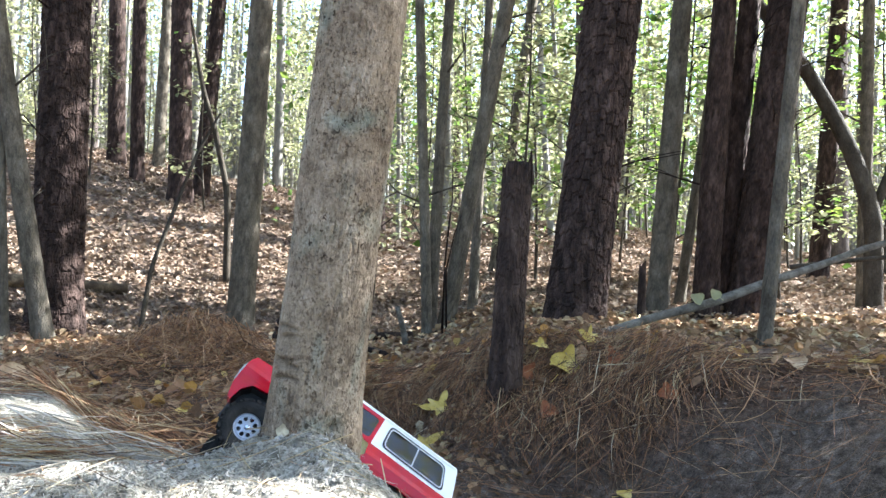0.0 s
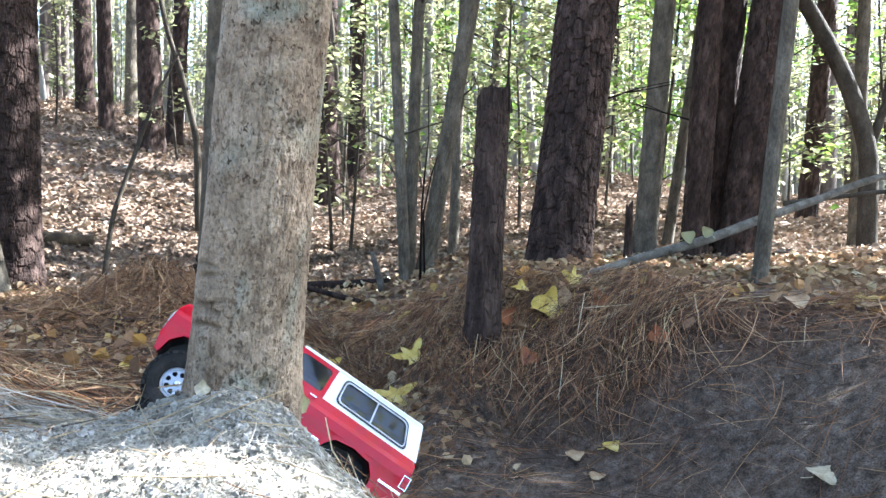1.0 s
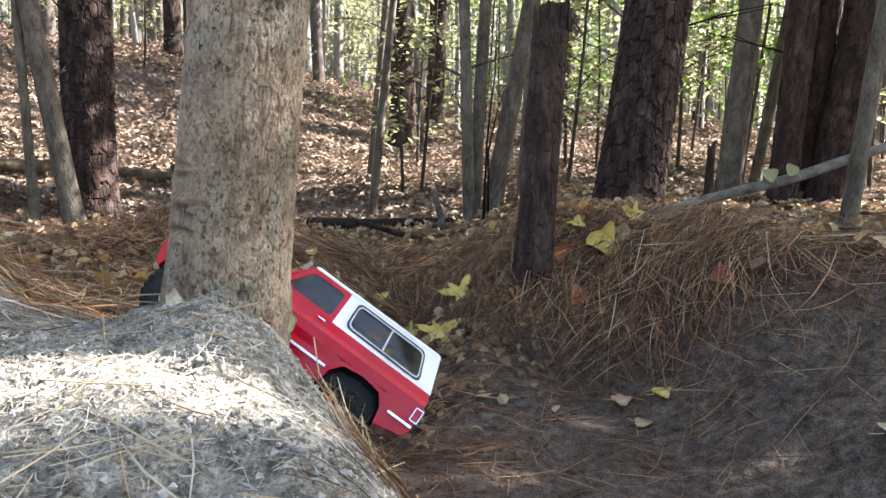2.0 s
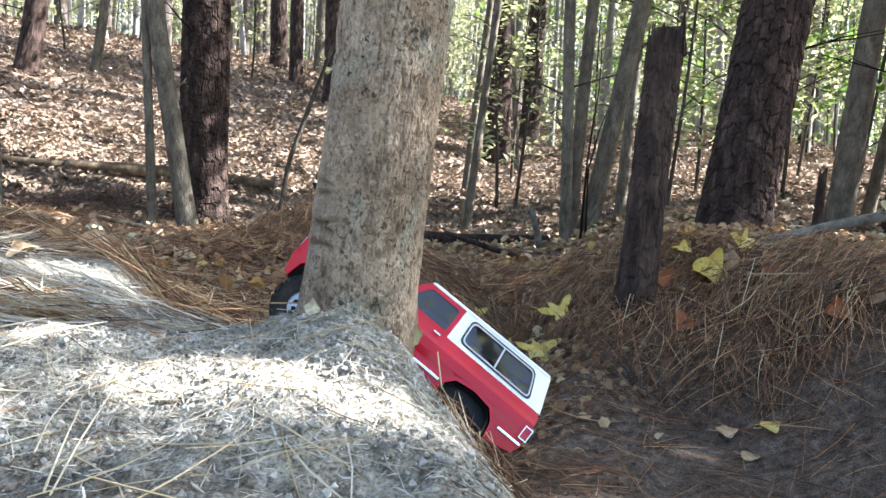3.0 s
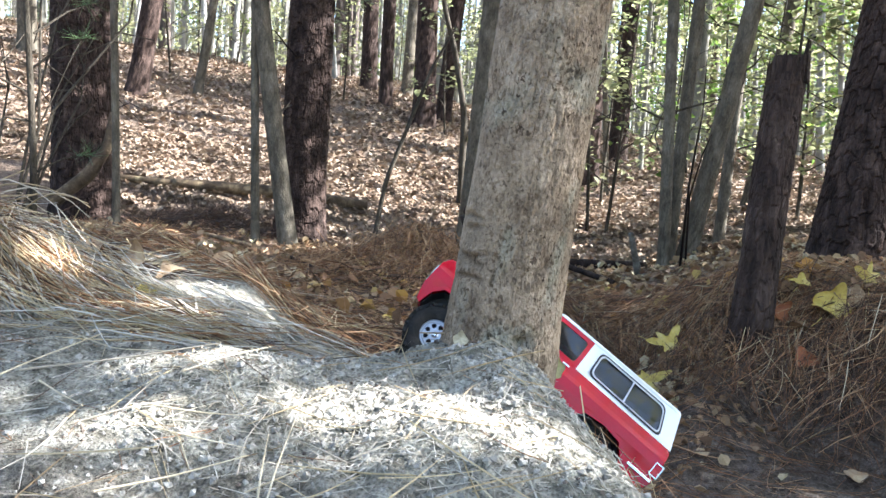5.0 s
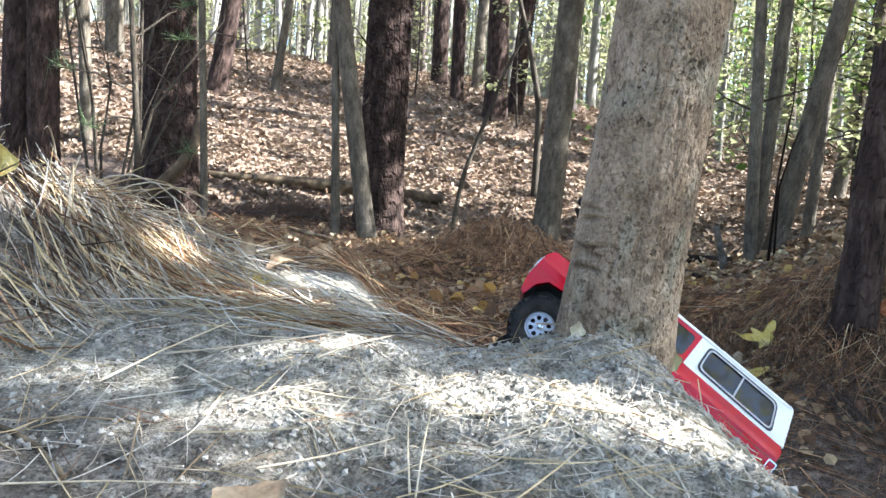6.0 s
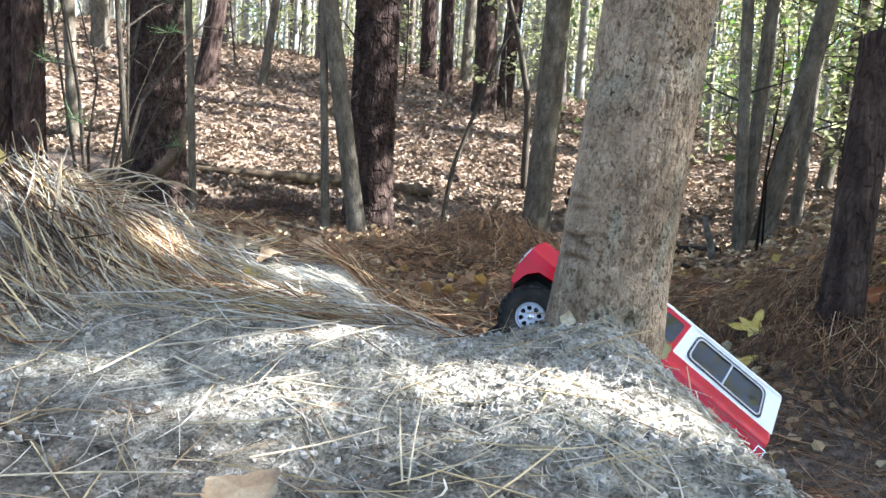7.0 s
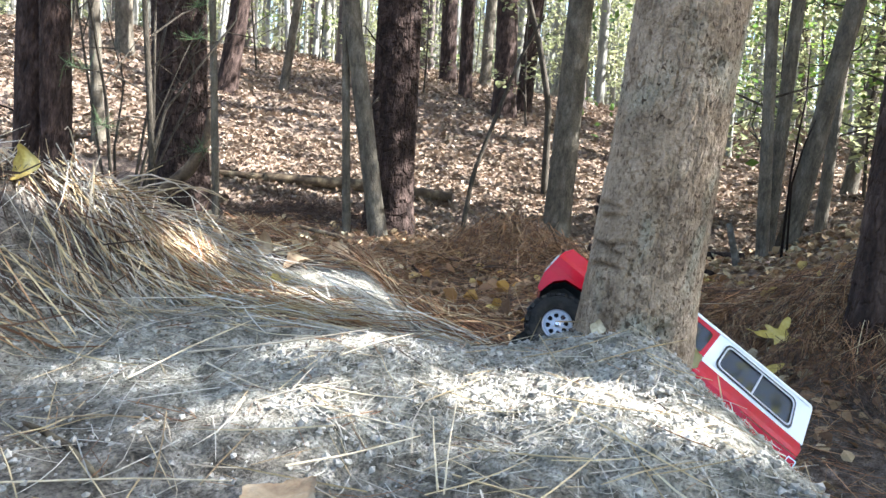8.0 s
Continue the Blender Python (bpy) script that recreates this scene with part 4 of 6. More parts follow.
# a small pine seedling on the ridge, with twiggy side shoots
seedling = thing("pine_seedling", (-1.848, 2.123, hz(-1.848, 2.123)), "spindly pine seedling with a few green needle tufts", "sapling")
part("trunk", tube([(0, 0, -0.1), (-0.005, -0.005, 0.25), (-0.015, -0.015, 0.5), (-0.03, -0.03, 0.8), (-0.05, -0.04, 1.3)], [0.012, 0.011, 0.010, 0.008, 0.004], 8), M_HARD, seedling, smooth=True)
rq = np.random.default_rng(9)
for k, (ex, ey, ez, zz) in enumerate(((0.11, 0.10, 0.27, 0.20), (-0.11, -0.11, 0.33, 0.36), (-0.17, -0.19, 0.50, 0.44), (0.14, 0.05, 0.62, 0.52), (0.05, 0.16, 0.75, 0.62), (-0.2, 0.02, 0.85, 0.75))):
    part("twig", tube([(-0.01, -0.01, zz), (ex * 0.5, ey * 0.5, (zz + ez) / 2 + 0.02), (ex, ey, ez)], [0.004, 0.003, 0.002], 5), M_HARD, seedling)
    n = 40
    c = np.array([ex, ey, ez]) + np.array([ex, ey, 0.02])[None] * rq.uniform(-0.25, 0.05, (n, 1))
    stuff_part("needle_tuft", scatter(np.array([(-0.012, 0, 0), (0.012, 0, 0), (0.007, 1, 0), (-0.007, 1, 0)], float), np.array([(0, 1, 2, 3)]), c, rq.uniform(0.035, 0.075, n), rq.random(n) * 6.28, rq.normal(0.3, 0.5, n), rq.random(n) * 6.28), M_NEEDLE, seedling, "soft green needle tuft")

# a leafless shrub on the slope behind the high bank
shrub = thing("bare_shrub", (-2.25, 2.35, hz(-2.25, 2.35)), "leafless shrub of thin grey-brown twigs behind the bank", "shrub")
rb = np.random.default_rng(19)
for k in range(9):
    a, ln = rb.random() * 6.28, 0.6 + 0.8 * rb.random()
    tip = np.array([math.cos(a) * 0.4 * ln, math.sin(a) * 0.4 * ln, ln])
    mid = [np.array([0.03 * math.cos(a), 0.03 * math.sin(a), -0.08]), tip * 0.35 + rb.normal(0, 0.03, 3), tip * 0.7 + rb.normal(0, 0.05, 3), tip]
    geos = [tube(mid, [0.007, 0.005, 0.0035, 0.0015], 6)]
    for q in range(4):
        o = mid[1] + (mid[2] - mid[1]) * rb.random() if q < 2 else mid[2] + (mid[3] - mid[2]) * rb.random()
        e = o + rb.normal(0, 0.14, 3) + np.array([0, 0, 0.1])
        geos.append(tube([o, (o + e) / 2 + rb.normal(0, 0.02, 3), e], [0.003, 0.0022, 0.001], 5))
    part("stem", join(geos), M_HARD, shrub)

# an added broad-crowned tree, out of view; its leaves throw the dappled shade
shade = thing("hardwood_tree", (6.7, 4.7, hz(6.7, 4.7)), "added unseen hardwood, its gappy yellow-green crown shaping the dappled light", "tree")
part("trunk", trunk_geo((-0.02, -0.02), 0.14, 0.6, 7.5, "hard", seen=0.5, nu=20, step=0.1, seed=3), M_HARD, shade, smooth=True)
rngs = np.random.default_rng(77)
NS = 30000
base_pt = np.stack([rngs.uniform(-6, 5, NS), rngs.uniform(-4, 8, NS), np.zeros(NS)], -1)
near_pt = np.stack([rngs.uniform(-2.2, 1.6, 17000), rngs.uniform(0.0, 3.4, 17000), np.zeros(17000)], -1)
# leaves set to keep the grey leaning trunk in shade
tz = rngs.uniform(0.15, 2.6, 3200)
side_pt = np.stack([-0.15 - tz * SUN_TO.x / SUN_TO.z + 0.1 * tz + rngs.normal(0, 0.09, 3200), 1.34 - tz * SUN_TO.y / SUN_TO.z + rngs.normal(0, 0.12, 3200), 0 * tz], -1)
fine_pt = np.stack([rngs.uniform(-1.5, 0.35, 6500), rngs.uniform(0.75, 1.75, 6500), np.zeros(6500)], -1)
flat = np.concatenate([base_pt, near_pt, side_pt, fine_pt])
hole = np.zeros(len(flat), bool)
jx, jy = flat[:, 0] + vnoise(flat[:, 0] * 9, flat[:, 1] * 9) * 0.10, flat[:, 1] + vnoise(flat[:, 1] * 9, flat[:, 0] * 9) * 0.10
# crown openings, set where pools of sun should land: centre, half-sizes, openness
GAPS = (
    (-0.125, 1.045, 0.095, 0.10, 1.0), (-0.075, 1.0, 0.06, 0.06, 1.0), (-0.235, 1.015, 0.13, 0.06, 1.0), (-0.31, 1.05, 0.08, 0.065, 0.95), (-0.275, 1.125, 0.05, 0.035, 0.9), (-0.17, 0.965, 0.07, 0.03, 0.9),
    (-0.48, 1.115, 0.09, 0.035, 1.0), (-0.57, 1.045, 0.11, 0.045, 1.0), (-0.66, 0.908, 0.095, 0.045, 0.95), (-0.47, 0.895, 0.07, 0.035, 1.0), (-0.42, 0.935, 0.07, 0.035, 1.0), (-0.36, 0.852, 0.06, 0.03, 0.8),
    (-0.44, 1.19, 0.07, 0.04, 0.9), (-0.78, 1.53, 0.17, 0.055, 1.0), (-0.60, 1.43, 0.08, 0.035, 1.0), (-0.78, 1.265, 0.13, 0.04, 1.0), (-0.90, 1.42, 0.08, 0.04, 1.0),
    (-1.20, 1.56, 0.16, 0.08, 1.0), (-1.06, 1.25, 0.09, 0.07, 1.0), (-1.24, 1.03, 0.09, 0.06, 1.0), (-1.40, 1.17, 0.14, 0.09, 1.0), (-1.19, 0.96, 0.11, 0.05, 1.0), (-1.18, 1.31, 0.08, 0.03, 1.0),
    (0.52, 2.66, 0.20, 0.08, 0.6), (0.85, 2.50, 0.16, 0.06, 0.5))
for cx, cy, ax, ay, part_open in GAPS:
    hole |= (((jx - cx) / ax) ** 2 + ((jy - cy) / ay) ** 2 < 1) & (rngs.random(len(flat)) < part_open)
# leaves kept so that one spot of the mound stays shaded
hole &= ((jx + 0.222) / 0.065) ** 2 + ((jy - 1.145) / 0.04) ** 2 > 1
hole |= (vnoise(flat[:, 0] * 1.9 + 3, flat[:, 1] * 1.9) > 0.08) & ((flat[:, 1] > 3.2) | (flat[:, 0] < -2.2))
hole |= (((flat[:, 1] > 3.3) & (rngs.random(len(flat)) < 0.68)) | ((flat[:, 0] < -2.4) & (rngs.random(len(flat)) < 0.25)))
flat = flat[~hole]
# more leaves added only to hold these trunks in shade
for tx_, ty_, w_ in ((-2.31, 4.58, 0.17), (-2.2, 4.23, 0.09), (-3.84, 4.37, 0.2), (-3.83, 3.36, 0.11), (-4.14, 3.44, 0.13), (-3.03, 3.76, 0.07), (-1.38, 5.42, 0.12), (0.66, 3.78, 0.19), (0.228, 2.59, 0.08), (0.05, 4.5, 0.12), (1.36, 4.9, 0.1), (1.21, 2.9, 0.06)):
    tz = rngs.uniform(0.1, 2.9, 1100)
    flat = np.concatenate([flat, np.stack([tx_ - tz * SUN_TO.x / SUN_TO.z + rngs.normal(0, w_, 1100), ty_ - tz * SUN_TO.y / SUN_TO.z + rngs.normal(0, w_, 1100), 0 * tz], -1)])
dist = 6.6 + 1.8 * rngs.random(len(flat)) + vnoise(flat[:, 0] * 0.8, flat[:, 1] * 0.8) * 1.2
pts = flat + np.array(SUN_TO)[None] * dist[:, None] - np.array([6.7, 4.7, hz(6.7, 4.7)])
keep = ~((np.hypot(pts[:, 0] + 6.7, pts[:, 1] + 4.7) > 1.5) & (pts[:, 2] < 2.6))
pts = pts[keep]
m = len(pts)
stuff_part("crown", scatter(SPRAY_V, SPRAY_F, pts, np.where((np.abs(flat[keep][:, 0] + 0.55) < 1.0) & (np.abs(flat[keep][:, 1] - 1.25) < 0.6), 0.05, 0.095) * (0.6 + 0.8 * rngs.random(m)), rngs.random(m) * 6.28, rngs.normal(0.3, 0.5, m), rngs.normal(0, 0.5, m)), M_LEAF, shade)
far_side = (flat[keep][:, 1] > 2.3) | ((flat[keep][:, 1] < 0.2) & (flat[keep][:, 0] > 0.8))
ends = pts[far_side][:: max(1, int(far_side.sum()) // 18)]
stuff_part("branch_framework", limbs_geo(rngs, lambda z: np.array([-0.02 * z, -0.02 * z, max(1.5, z)]), ends, 0.05), M_HARD, shade)

# ---- fallen leaves and straw ----
NEEDLE_V = np.array([(0.0035 * math.cos(a) * w, k / 3, 0.0035 * math.sin(a) * w) for k, w in ((0, 0.8), (1, 1.0), (2, 0.9), (3, 0.35)) for a in (0.5, 2.6, 4.7)], float)
NEEDLE_F = np.array([(k * 3 + j, k * 3 + (j + 1) % 3, k * 3 + 3 + (j + 1) % 3, k * 3 + 3 + j) for k in range(3) for j in range(3)])


def lay(p, heading, length, lift, tilt_noise=0.1, thick=1.0, bendy=0.35, rng=RNG):
    """Needles at the points p, along their headings, following the ground."""
    n = len(p)
    dx, dy = np.cos(heading), np.sin(heading)
    s = (height(p[:, 0] + dx * 0.04, p[:, 1] + dy * 0.04) - height(p[:, 0] - dx * 0.04, p[:, 1] - dy * 0.04)) / 0.08
    s = np.clip(s, -1.6, 1.6)
    tl = np.arctan(s) + rng.normal(0, tilt_noise, n)
    z = height(p[:, 0], p[:, 1]) + lift
    base = np.stack([p[:, 0] - dx * np.cos(tl) * length / 2, p[:, 1] - dy * np.cos(tl) * length / 2, z - np.sin(tl) * length / 2], -1)
    t = NEEDLE_V * np.array([thick * 1.5, 1, thick * 1.5])
    return scatter(t, NEEDLE_F, base, length, heading - math.pi / 2, tl, rng.random(n) * 6.28, rng.normal(0, bendy, n))


def field(n, x0, x1, y0, y1, keep, rng=RNG):
    out = []
    got = 0
    while got < n:
        p = np.stack([rng.uniform(x0, x1, n), rng.uniform(y0, y1, n)], -1)
        p = p[rng.random(n) < keep(p[:, 0], p[:, 1])]
        out.append(p)
        got += len(p)
    return np.concatenate(out)[:n]


def downhill(p):
    e = 0.06
    gx_ = height(p[:, 0] + e, p[:, 1]) - height(p[:, 0] - e, p[:, 1])
    gy_ = height(p[:, 0], p[:, 1] + e) - height(p[:, 0], p[:, 1] - e)
    return np.arctan2(-gy_, -gx_)


def stuff(name, geo, mat, label, category):
    ob = part(name, geo, mat)
    return tagged(ob, label, category, kind="stuff")


def bank_s(x, y):
    return (3.03 - 0.6 * x - 0.08 * x * x - y) / 1.2


rn = np.random.default_rng(101)
U = rn.uniform
# straw on the far bank, hanging down over its edge in tangled hanks
# the darkest layer paints the depth of the gaps into the straw's colour
for mat_, num, wid, tone in ((M_DARKSTRAW, 4500, 0.26, "shade-dark"), (M_STRAW, 10000, 0.22, "russet"), (M_GOLD, 800, 0.18, "faded tan")):
    p = field(num, -0.55, 1.9, 1.3, 3.3, lambda x, y: np.exp(-((bank_s(x, y) - 0.15) / wid) ** 2) * sm(-0.55, 0.25, vnoise(x * 4, y * 4) + 0.1) * (1 - 0.88 * sm(0.6, 1.05, x)), rn)
    hd = downhill(p) + np.sign(0.35 - p[:, 0] + rn.normal(0, 0.3, len(p))) * -0.55 + sm(0.12, 0.3, bank_s(p[:, 0], p[:, 1])) * 0.9 + vnoise(p[:, 0] * 2.5 + 2, p[:, 1] * 2.5) * 2.2 + rn.normal(0, 0.42, len(p))
    stuff("pine_straw", lay(p, hd, U(0.05, 0.18, len(p)), U(0.0, 0.07, len(p)) * sm(-0.5, 0.4, vnoise(p[:, 0] * 6, p[:, 1] * 6)) + 0.002, 0.2, 1.2, 0.28, rn), mat_, tone + " pine straw draped over the far bank", "pine straw")
p = field(2600, -0.3, 1.9, 1.6, 3.6, lambda x, y: np.exp(-((bank_s(x, y) + 0.22) / 0.15) ** 2) * sm(-0.35, 0.3, vnoise(x * 3.5, y * 3.5)), rn)
stuff("pine_straw", lay(p, vnoise(p[:, 0] * 3, p[:, 1] * 3) * 3 + rn.normal(-0.6, 0.6, len(p)), U(0.07, 0.2, len(p)), U(0.0, 0.03, len(p)), 0.15, 1.0, 0.4, rn), M_STRAW, "russet pine straw on top of the far bank", "pine straw")
# straw in the hollow behind and on the hump
p = field(3600, -1.6, -0.5, 2.6, 3.8, lambda x, y: np.exp(-(((x + 1.05) / 0.3) ** 2 + ((y - 3.2) / 0.28) ** 2)), rn)
stuff("pine_straw", lay(p, downhill(p) + rn.normal(0, 0.8, len(p)), U(0.08, 0.2, len(p)), U(0.0, 0.07, len(p)), 0.35, 1.5, 0.7, rn), M_STRAW, "red-brown old pine straw heaped on the hump", "pine straw")
p = field(4200, -1.9, 0.2, 1.75, 3.6, lambda x, y: 0.45 + 0.55 * np.exp(-(((x + 1.05) / 0.35) ** 2 + ((y - 3.25) / 0.3) ** 2)), rn)
stuff("pine_straw", lay(p, U(0, 6.28, len(p)), U(0.08, 0.2, len(p)), U(0.0, 0.03, len(p)), 0.2, 1.0, 0.5, rn), M_STRAW, "brown pine straw matted in the hollow", "pine straw")
p = field(1500, -3.7, -2.2, 4.0, 5.0, lambda x, y: np.exp(-(((x + 2.95) / 0.4) ** 2 + ((y - 4.5) / 0.28) ** 2)), rn)
stuff("pine_straw", lay(p, U(0, 6.28, len(p)), U(0.1, 0.24, len(p)), U(0.0, 0.07, len(p)), 0.4, 1.6, 0.7, rn), M_DARKSTRAW, "dark brushy straw heaped before the log", "pine straw")
p = field(3000, -3.4, -1.2, 2.9, 4.5, lambda x, y: 0.3 + sm(-0.3, 0.2, vnoise(x * 2.5 + 8, y * 2.5)), rn)
stuff("pine_straw", lay(p, U(0, 6.28, len(p)), U(0.08, 0.22, len(p)), U(0.0, 0.03, len(p)), 0.2, 1.2, 0.5, rn), M_STRAW, "brown pine straw matted below the slope", "pine straw")
# straw swept along the ridge: a band in front, sand, and a second band behind
p = field(800, -1.35, -0.38, 1.05, 1.7, lambda x, y: np.exp(-((y - (1.27 + 0.02 * sm(-0.5, -1.1, x))) / 0.055) ** 2) * sm(-0.38, -0.6, x), rn)
hd = np.arctan2(-0.12, 0.99) + vnoise(p[:, 0] * 7, p[:, 1] * 11) * 0.9 + rn.normal(0, 0.32, len(p))
stuff("pine_straw", lay(p, hd, U(0.10, 0.24, len(p)), U(0.0, 0.018, len(p)), 0.07, 0.95, 0.25, rn), M_STRAW, "brown pine straw swept along the sandy ridge", "pine straw")
p = field(620, -1.35, -0.36, 1.0, 1.7, lambda x, y: np.exp(-((y - 1.27) / 0.09) ** 2) * sm(-0.36, -0.6, x), rn)
hd = np.arctan2(-0.12, 0.99) + vnoise(p[:, 0] * 7, p[:, 1] * 11) * 0.9 + rn.normal(0, 0.36, len(p))
stuff("pine_straw", lay(p, hd, U(0.10, 0.22, len(p)), U(0.004, 0.022, len(p)), 0.07, 0.95, 0.25, rn), M_GOLD, "golden pine straw on the sandy ridge", "pine straw")
p = field(3000, -1.9, -0.5, 1.6, 2.6, lambda x, y: np.exp(-((y - (1.72 + 0.5 * sm(-0.6, -1.2, x))) / 0.17) ** 2) * sm(-0.45, -0.8, x), rn)
hd = np.arctan2(-0.3, 0.95) + vnoise(p[:, 0] * 6, p[:, 1] * 6) * 1.2 + rn.normal(0, 0.6, len(p))
stuff("pine_straw", lay(p, hd, U(0.10, 0.24, len(p)), U(0.0, 0.025, len(p)), 0.1, 0.95, 0.3, rn), M_STRAW, "red-brown pine straw heaped behind the ridge", "pine straw")
p = field(700, -1.35, -0.4, 1.05, 1.75, lambda x, y: np.exp(-((y - 1.32) / 0.13) ** 2) * sm(-0.36, -0.6, x), rn)
hd = np.arctan2(-0.12, 0.99) + rn.normal(0, 0.4, len(p))
stuff("pine_straw", lay(p, hd, U(0.06, 0.2, len(p)), U(0.004, 0.022, len(p)), 0.08, 1.2, 0.3, rn), M_PALE, "bleached grey straw on the sandy ridge", "pine straw")
p = field(700, -1.9, -0.5, 1.6, 2.6, lambda x, y: np.exp(-((y - (1.72 + 0.5 * sm(-0.6, -1.2, x))) / 0.17) ** 2) * sm(-0.45, -0.8, x), rn)
stuff("pine_straw", lay(p, np.arctan2(-0.3, 0.95) + rn.normal(0, 0.6, len(p)), U(0.08, 0.22, len(p)), U(0.005, 0.03, len(p)), 0.12, 1.1, 0.35, rn), M_GOLD, "golden pine straw heaped behind the ridge", "pine straw")
# pale grassy straw hanging off the high bank, in crossing hanks
for mat_, num, thick_, up, tone in ((M_GOLD, 1000, 1.2, 0.05, "long golden"), (M_PALE, 900, 1.1, 0.045, "bleached"), (M_STRAW, 900, 1.1, 0.025, "brown"), (M_DARKSTRAW, 1900, 1.3, 0.02, "shade-dark")):
    p = field(num, -1.45, -0.78, 0.75, 1.6, lambda x, y: sm(-0.80, -0.98, x) * sm(-0.35, 0.25, vnoise(x * 7, y * 7) + 0.05), rn)
    hd = np.arctan2(0.1, 0.99) + vnoise(p[:, 0] * 6 + 5, p[:, 1] * 6) * 1.3 + rn.normal(0, 0.38, len(p))
    stuff("dry_grass", lay(p, hd, U(0.07, 0.22, len(p)), U(0.0, up, len(p)) * sm(-0.5, 0.4, vnoise(p[:, 0] * 9, p[:, 1] * 9)), 0.16, thick_, 0.45, rn), mat_, tone + " dry straw hanging off the high bank", "dry grass")
# crumbs, clods and bits over the sand
on_sand = lambda x, y: (1 - sm(0.0, 0.2, (x + 0.07) * 0.857 + (y - 1.4) * 0.514)) * (1 - sm(-0.03, 0.1, y - (1.42 + 0.5 * sm(-0.5, -1.05, x))))
CLOD_V = np.array([(0.5, 0, 0), (-0.45, 0.1, 0), (0.05, 0.5, 0.05), (0, -0.5, -0.05), (0.1, 0.05, 0.42), (-0.05, 0, -0.4)], float)
CLOD_F = np.array([(0, 2, 4), (2, 1, 4), (1, 3, 4), (3, 0, 4), (2, 0, 5), (1, 2, 5), (3, 1, 5), (0, 3, 5)])
crumbly = lambda x, y: 0.22 + 0.78 * np.exp(-(((x + 0.2) / 0.3) ** 2 + ((y - 1.06) / 0.2) ** 2))
p = field(8500, -1.15, 0.3, 0.55, 1.65, lambda x, y: on_sand(x, y) * crumbly(x, y) * (0.25 + 0.75 * sm(-0.2, 0.3, vnoise(x * 8, y * 8))), rn)
sz = 0.002 + 0.010 * rn.random(len(p)) ** 3
stuff("sand_clods", scatter(CLOD_V, CLOD_F, np.stack([p[:, 0], p[:, 1], height(p[:, 0], p[:, 1]) + sz * 0.1], -1), sz, U(0, 6.28, len(p)), rn.normal(0, 0.5, len(p)), rn.normal(0, 0.5, len(p))), M_CLOD, "crumbly clods of pale grey sand", "sand")
p = field(1500, -1.1, 0.25, 0.55, 1.5, lambda x, y: on_sand(x, y) * crumbly(x, y) * sm(-0.1, 0.3, vnoise(x * 11 + 4, y * 11)), rn)
sz = 0.002 + 0.004 * rn.random(len(p)) ** 2
stuff("dirt_clods", scatter(CLOD_V, CLOD_F, np.stack([p[:, 0], p[:, 1], height(p[:, 0], p[:, 1]) + sz * 0.1], -1), sz, U(0, 6.28, len(p)), rn.normal(0, 0.5, len(p)), rn.normal(0, 0.5, len(p))), M_DIRTCLOD, "dark crumbs of soil and bark strewn on the sand", "dirt")
p = field(4200, -0.75, 0.2, 0.7, 1.35, lambda x, y: on_sand(x, y) * np.exp(-(((x + 0.2) / 0.22) ** 2 + ((y - 1.04) / 0.11) ** 2)), rn)
stuff("straw_crumbs", lay(p, U(0, 6.28, len(p)), U(0.006, 0.02, len(p)), U(0.0, 0.003, len(p)), 0.35, 5.5, 0.8, rn), M_PALE, "crumbled bleached straw chips strewn over the sand", "straw")
p = field(1300, -1.15, 0.3, 0.5, 1.75, on_sand, rn)
stuff("pine_needles", lay(p, np.where(rn.random(len(p)) < 0.5, rn.normal(-0.3, 0.5, len(p)), U(0, 6.28, len(p))), U(0.02, 0.11, len(p)), U(0.0, 0.003, len(p)), 0.05, 1.3, 0.3, rn), M_PALE, "weathered grey pine needles on the sand", "pine needles")
p = field(500, -1.15, 0.2, 0.6, 1.5, on_sand, rn)
stuff("pine_needles", lay(p, np.where(rn.random(len(p)) < 0.5, rn.normal(-0.3, 0.5, len(p)), U(0, 6.28, len(p))), U(0.02, 0.09, len(p)), U(0.0, 0.003, len(p)), 0.05, 1.3, 0.3, rn), M_STRAW, "dark broken pine needles on the sand", "pine needles")
p = field(170, -0.95, 0.1, 0.6, 1.45, lambda x, y: on_sand(x, y) * ((x + 0.07) * 0.857 + (y - 1.4) * 0.514 < -0.1), rn)
stuff("pine_needles", lay(p, np.where(rn.random(len(p)) < 0.6, rn.normal(-0.25, 0.45, len(p)), U(0, 6.28, len(p))), U(0.06, 0.16, len(p)), U(0.002, 0.008, len(p)), 0.03, 1.3, 0.25, rn), M_GOLD, "loose golden pine needles on the sand", "pine needles")
p = field(7000, -0.1, 1.6, 0.6, 2.5, lambda x, y: sm(0.1, 0.3, (x + 0.07) * 0.857 + (y - 1.4) * 0.514) * sm(0.0, 0.25, bank_s(x, y)) * sm(-0.3, 0.3, vnoise(x * 5, y * 5)), rn)
sz = 0.003 + 0.012 * rn.random(len(p)) ** 3
stuff("dirt_clods", scatter(CLOD_V, CLOD_F, np.stack([p[:, 0], p[:, 1], height(p[:, 0], p[:, 1]) + sz * 0.05], -1), sz, U(0, 6.28, len(p)), rn.normal(0, 0.5, len(p)), rn.normal(0, 0.5, len(p))), M_DIRTCLOD, "crumbs of damp brown dirt", "dirt")
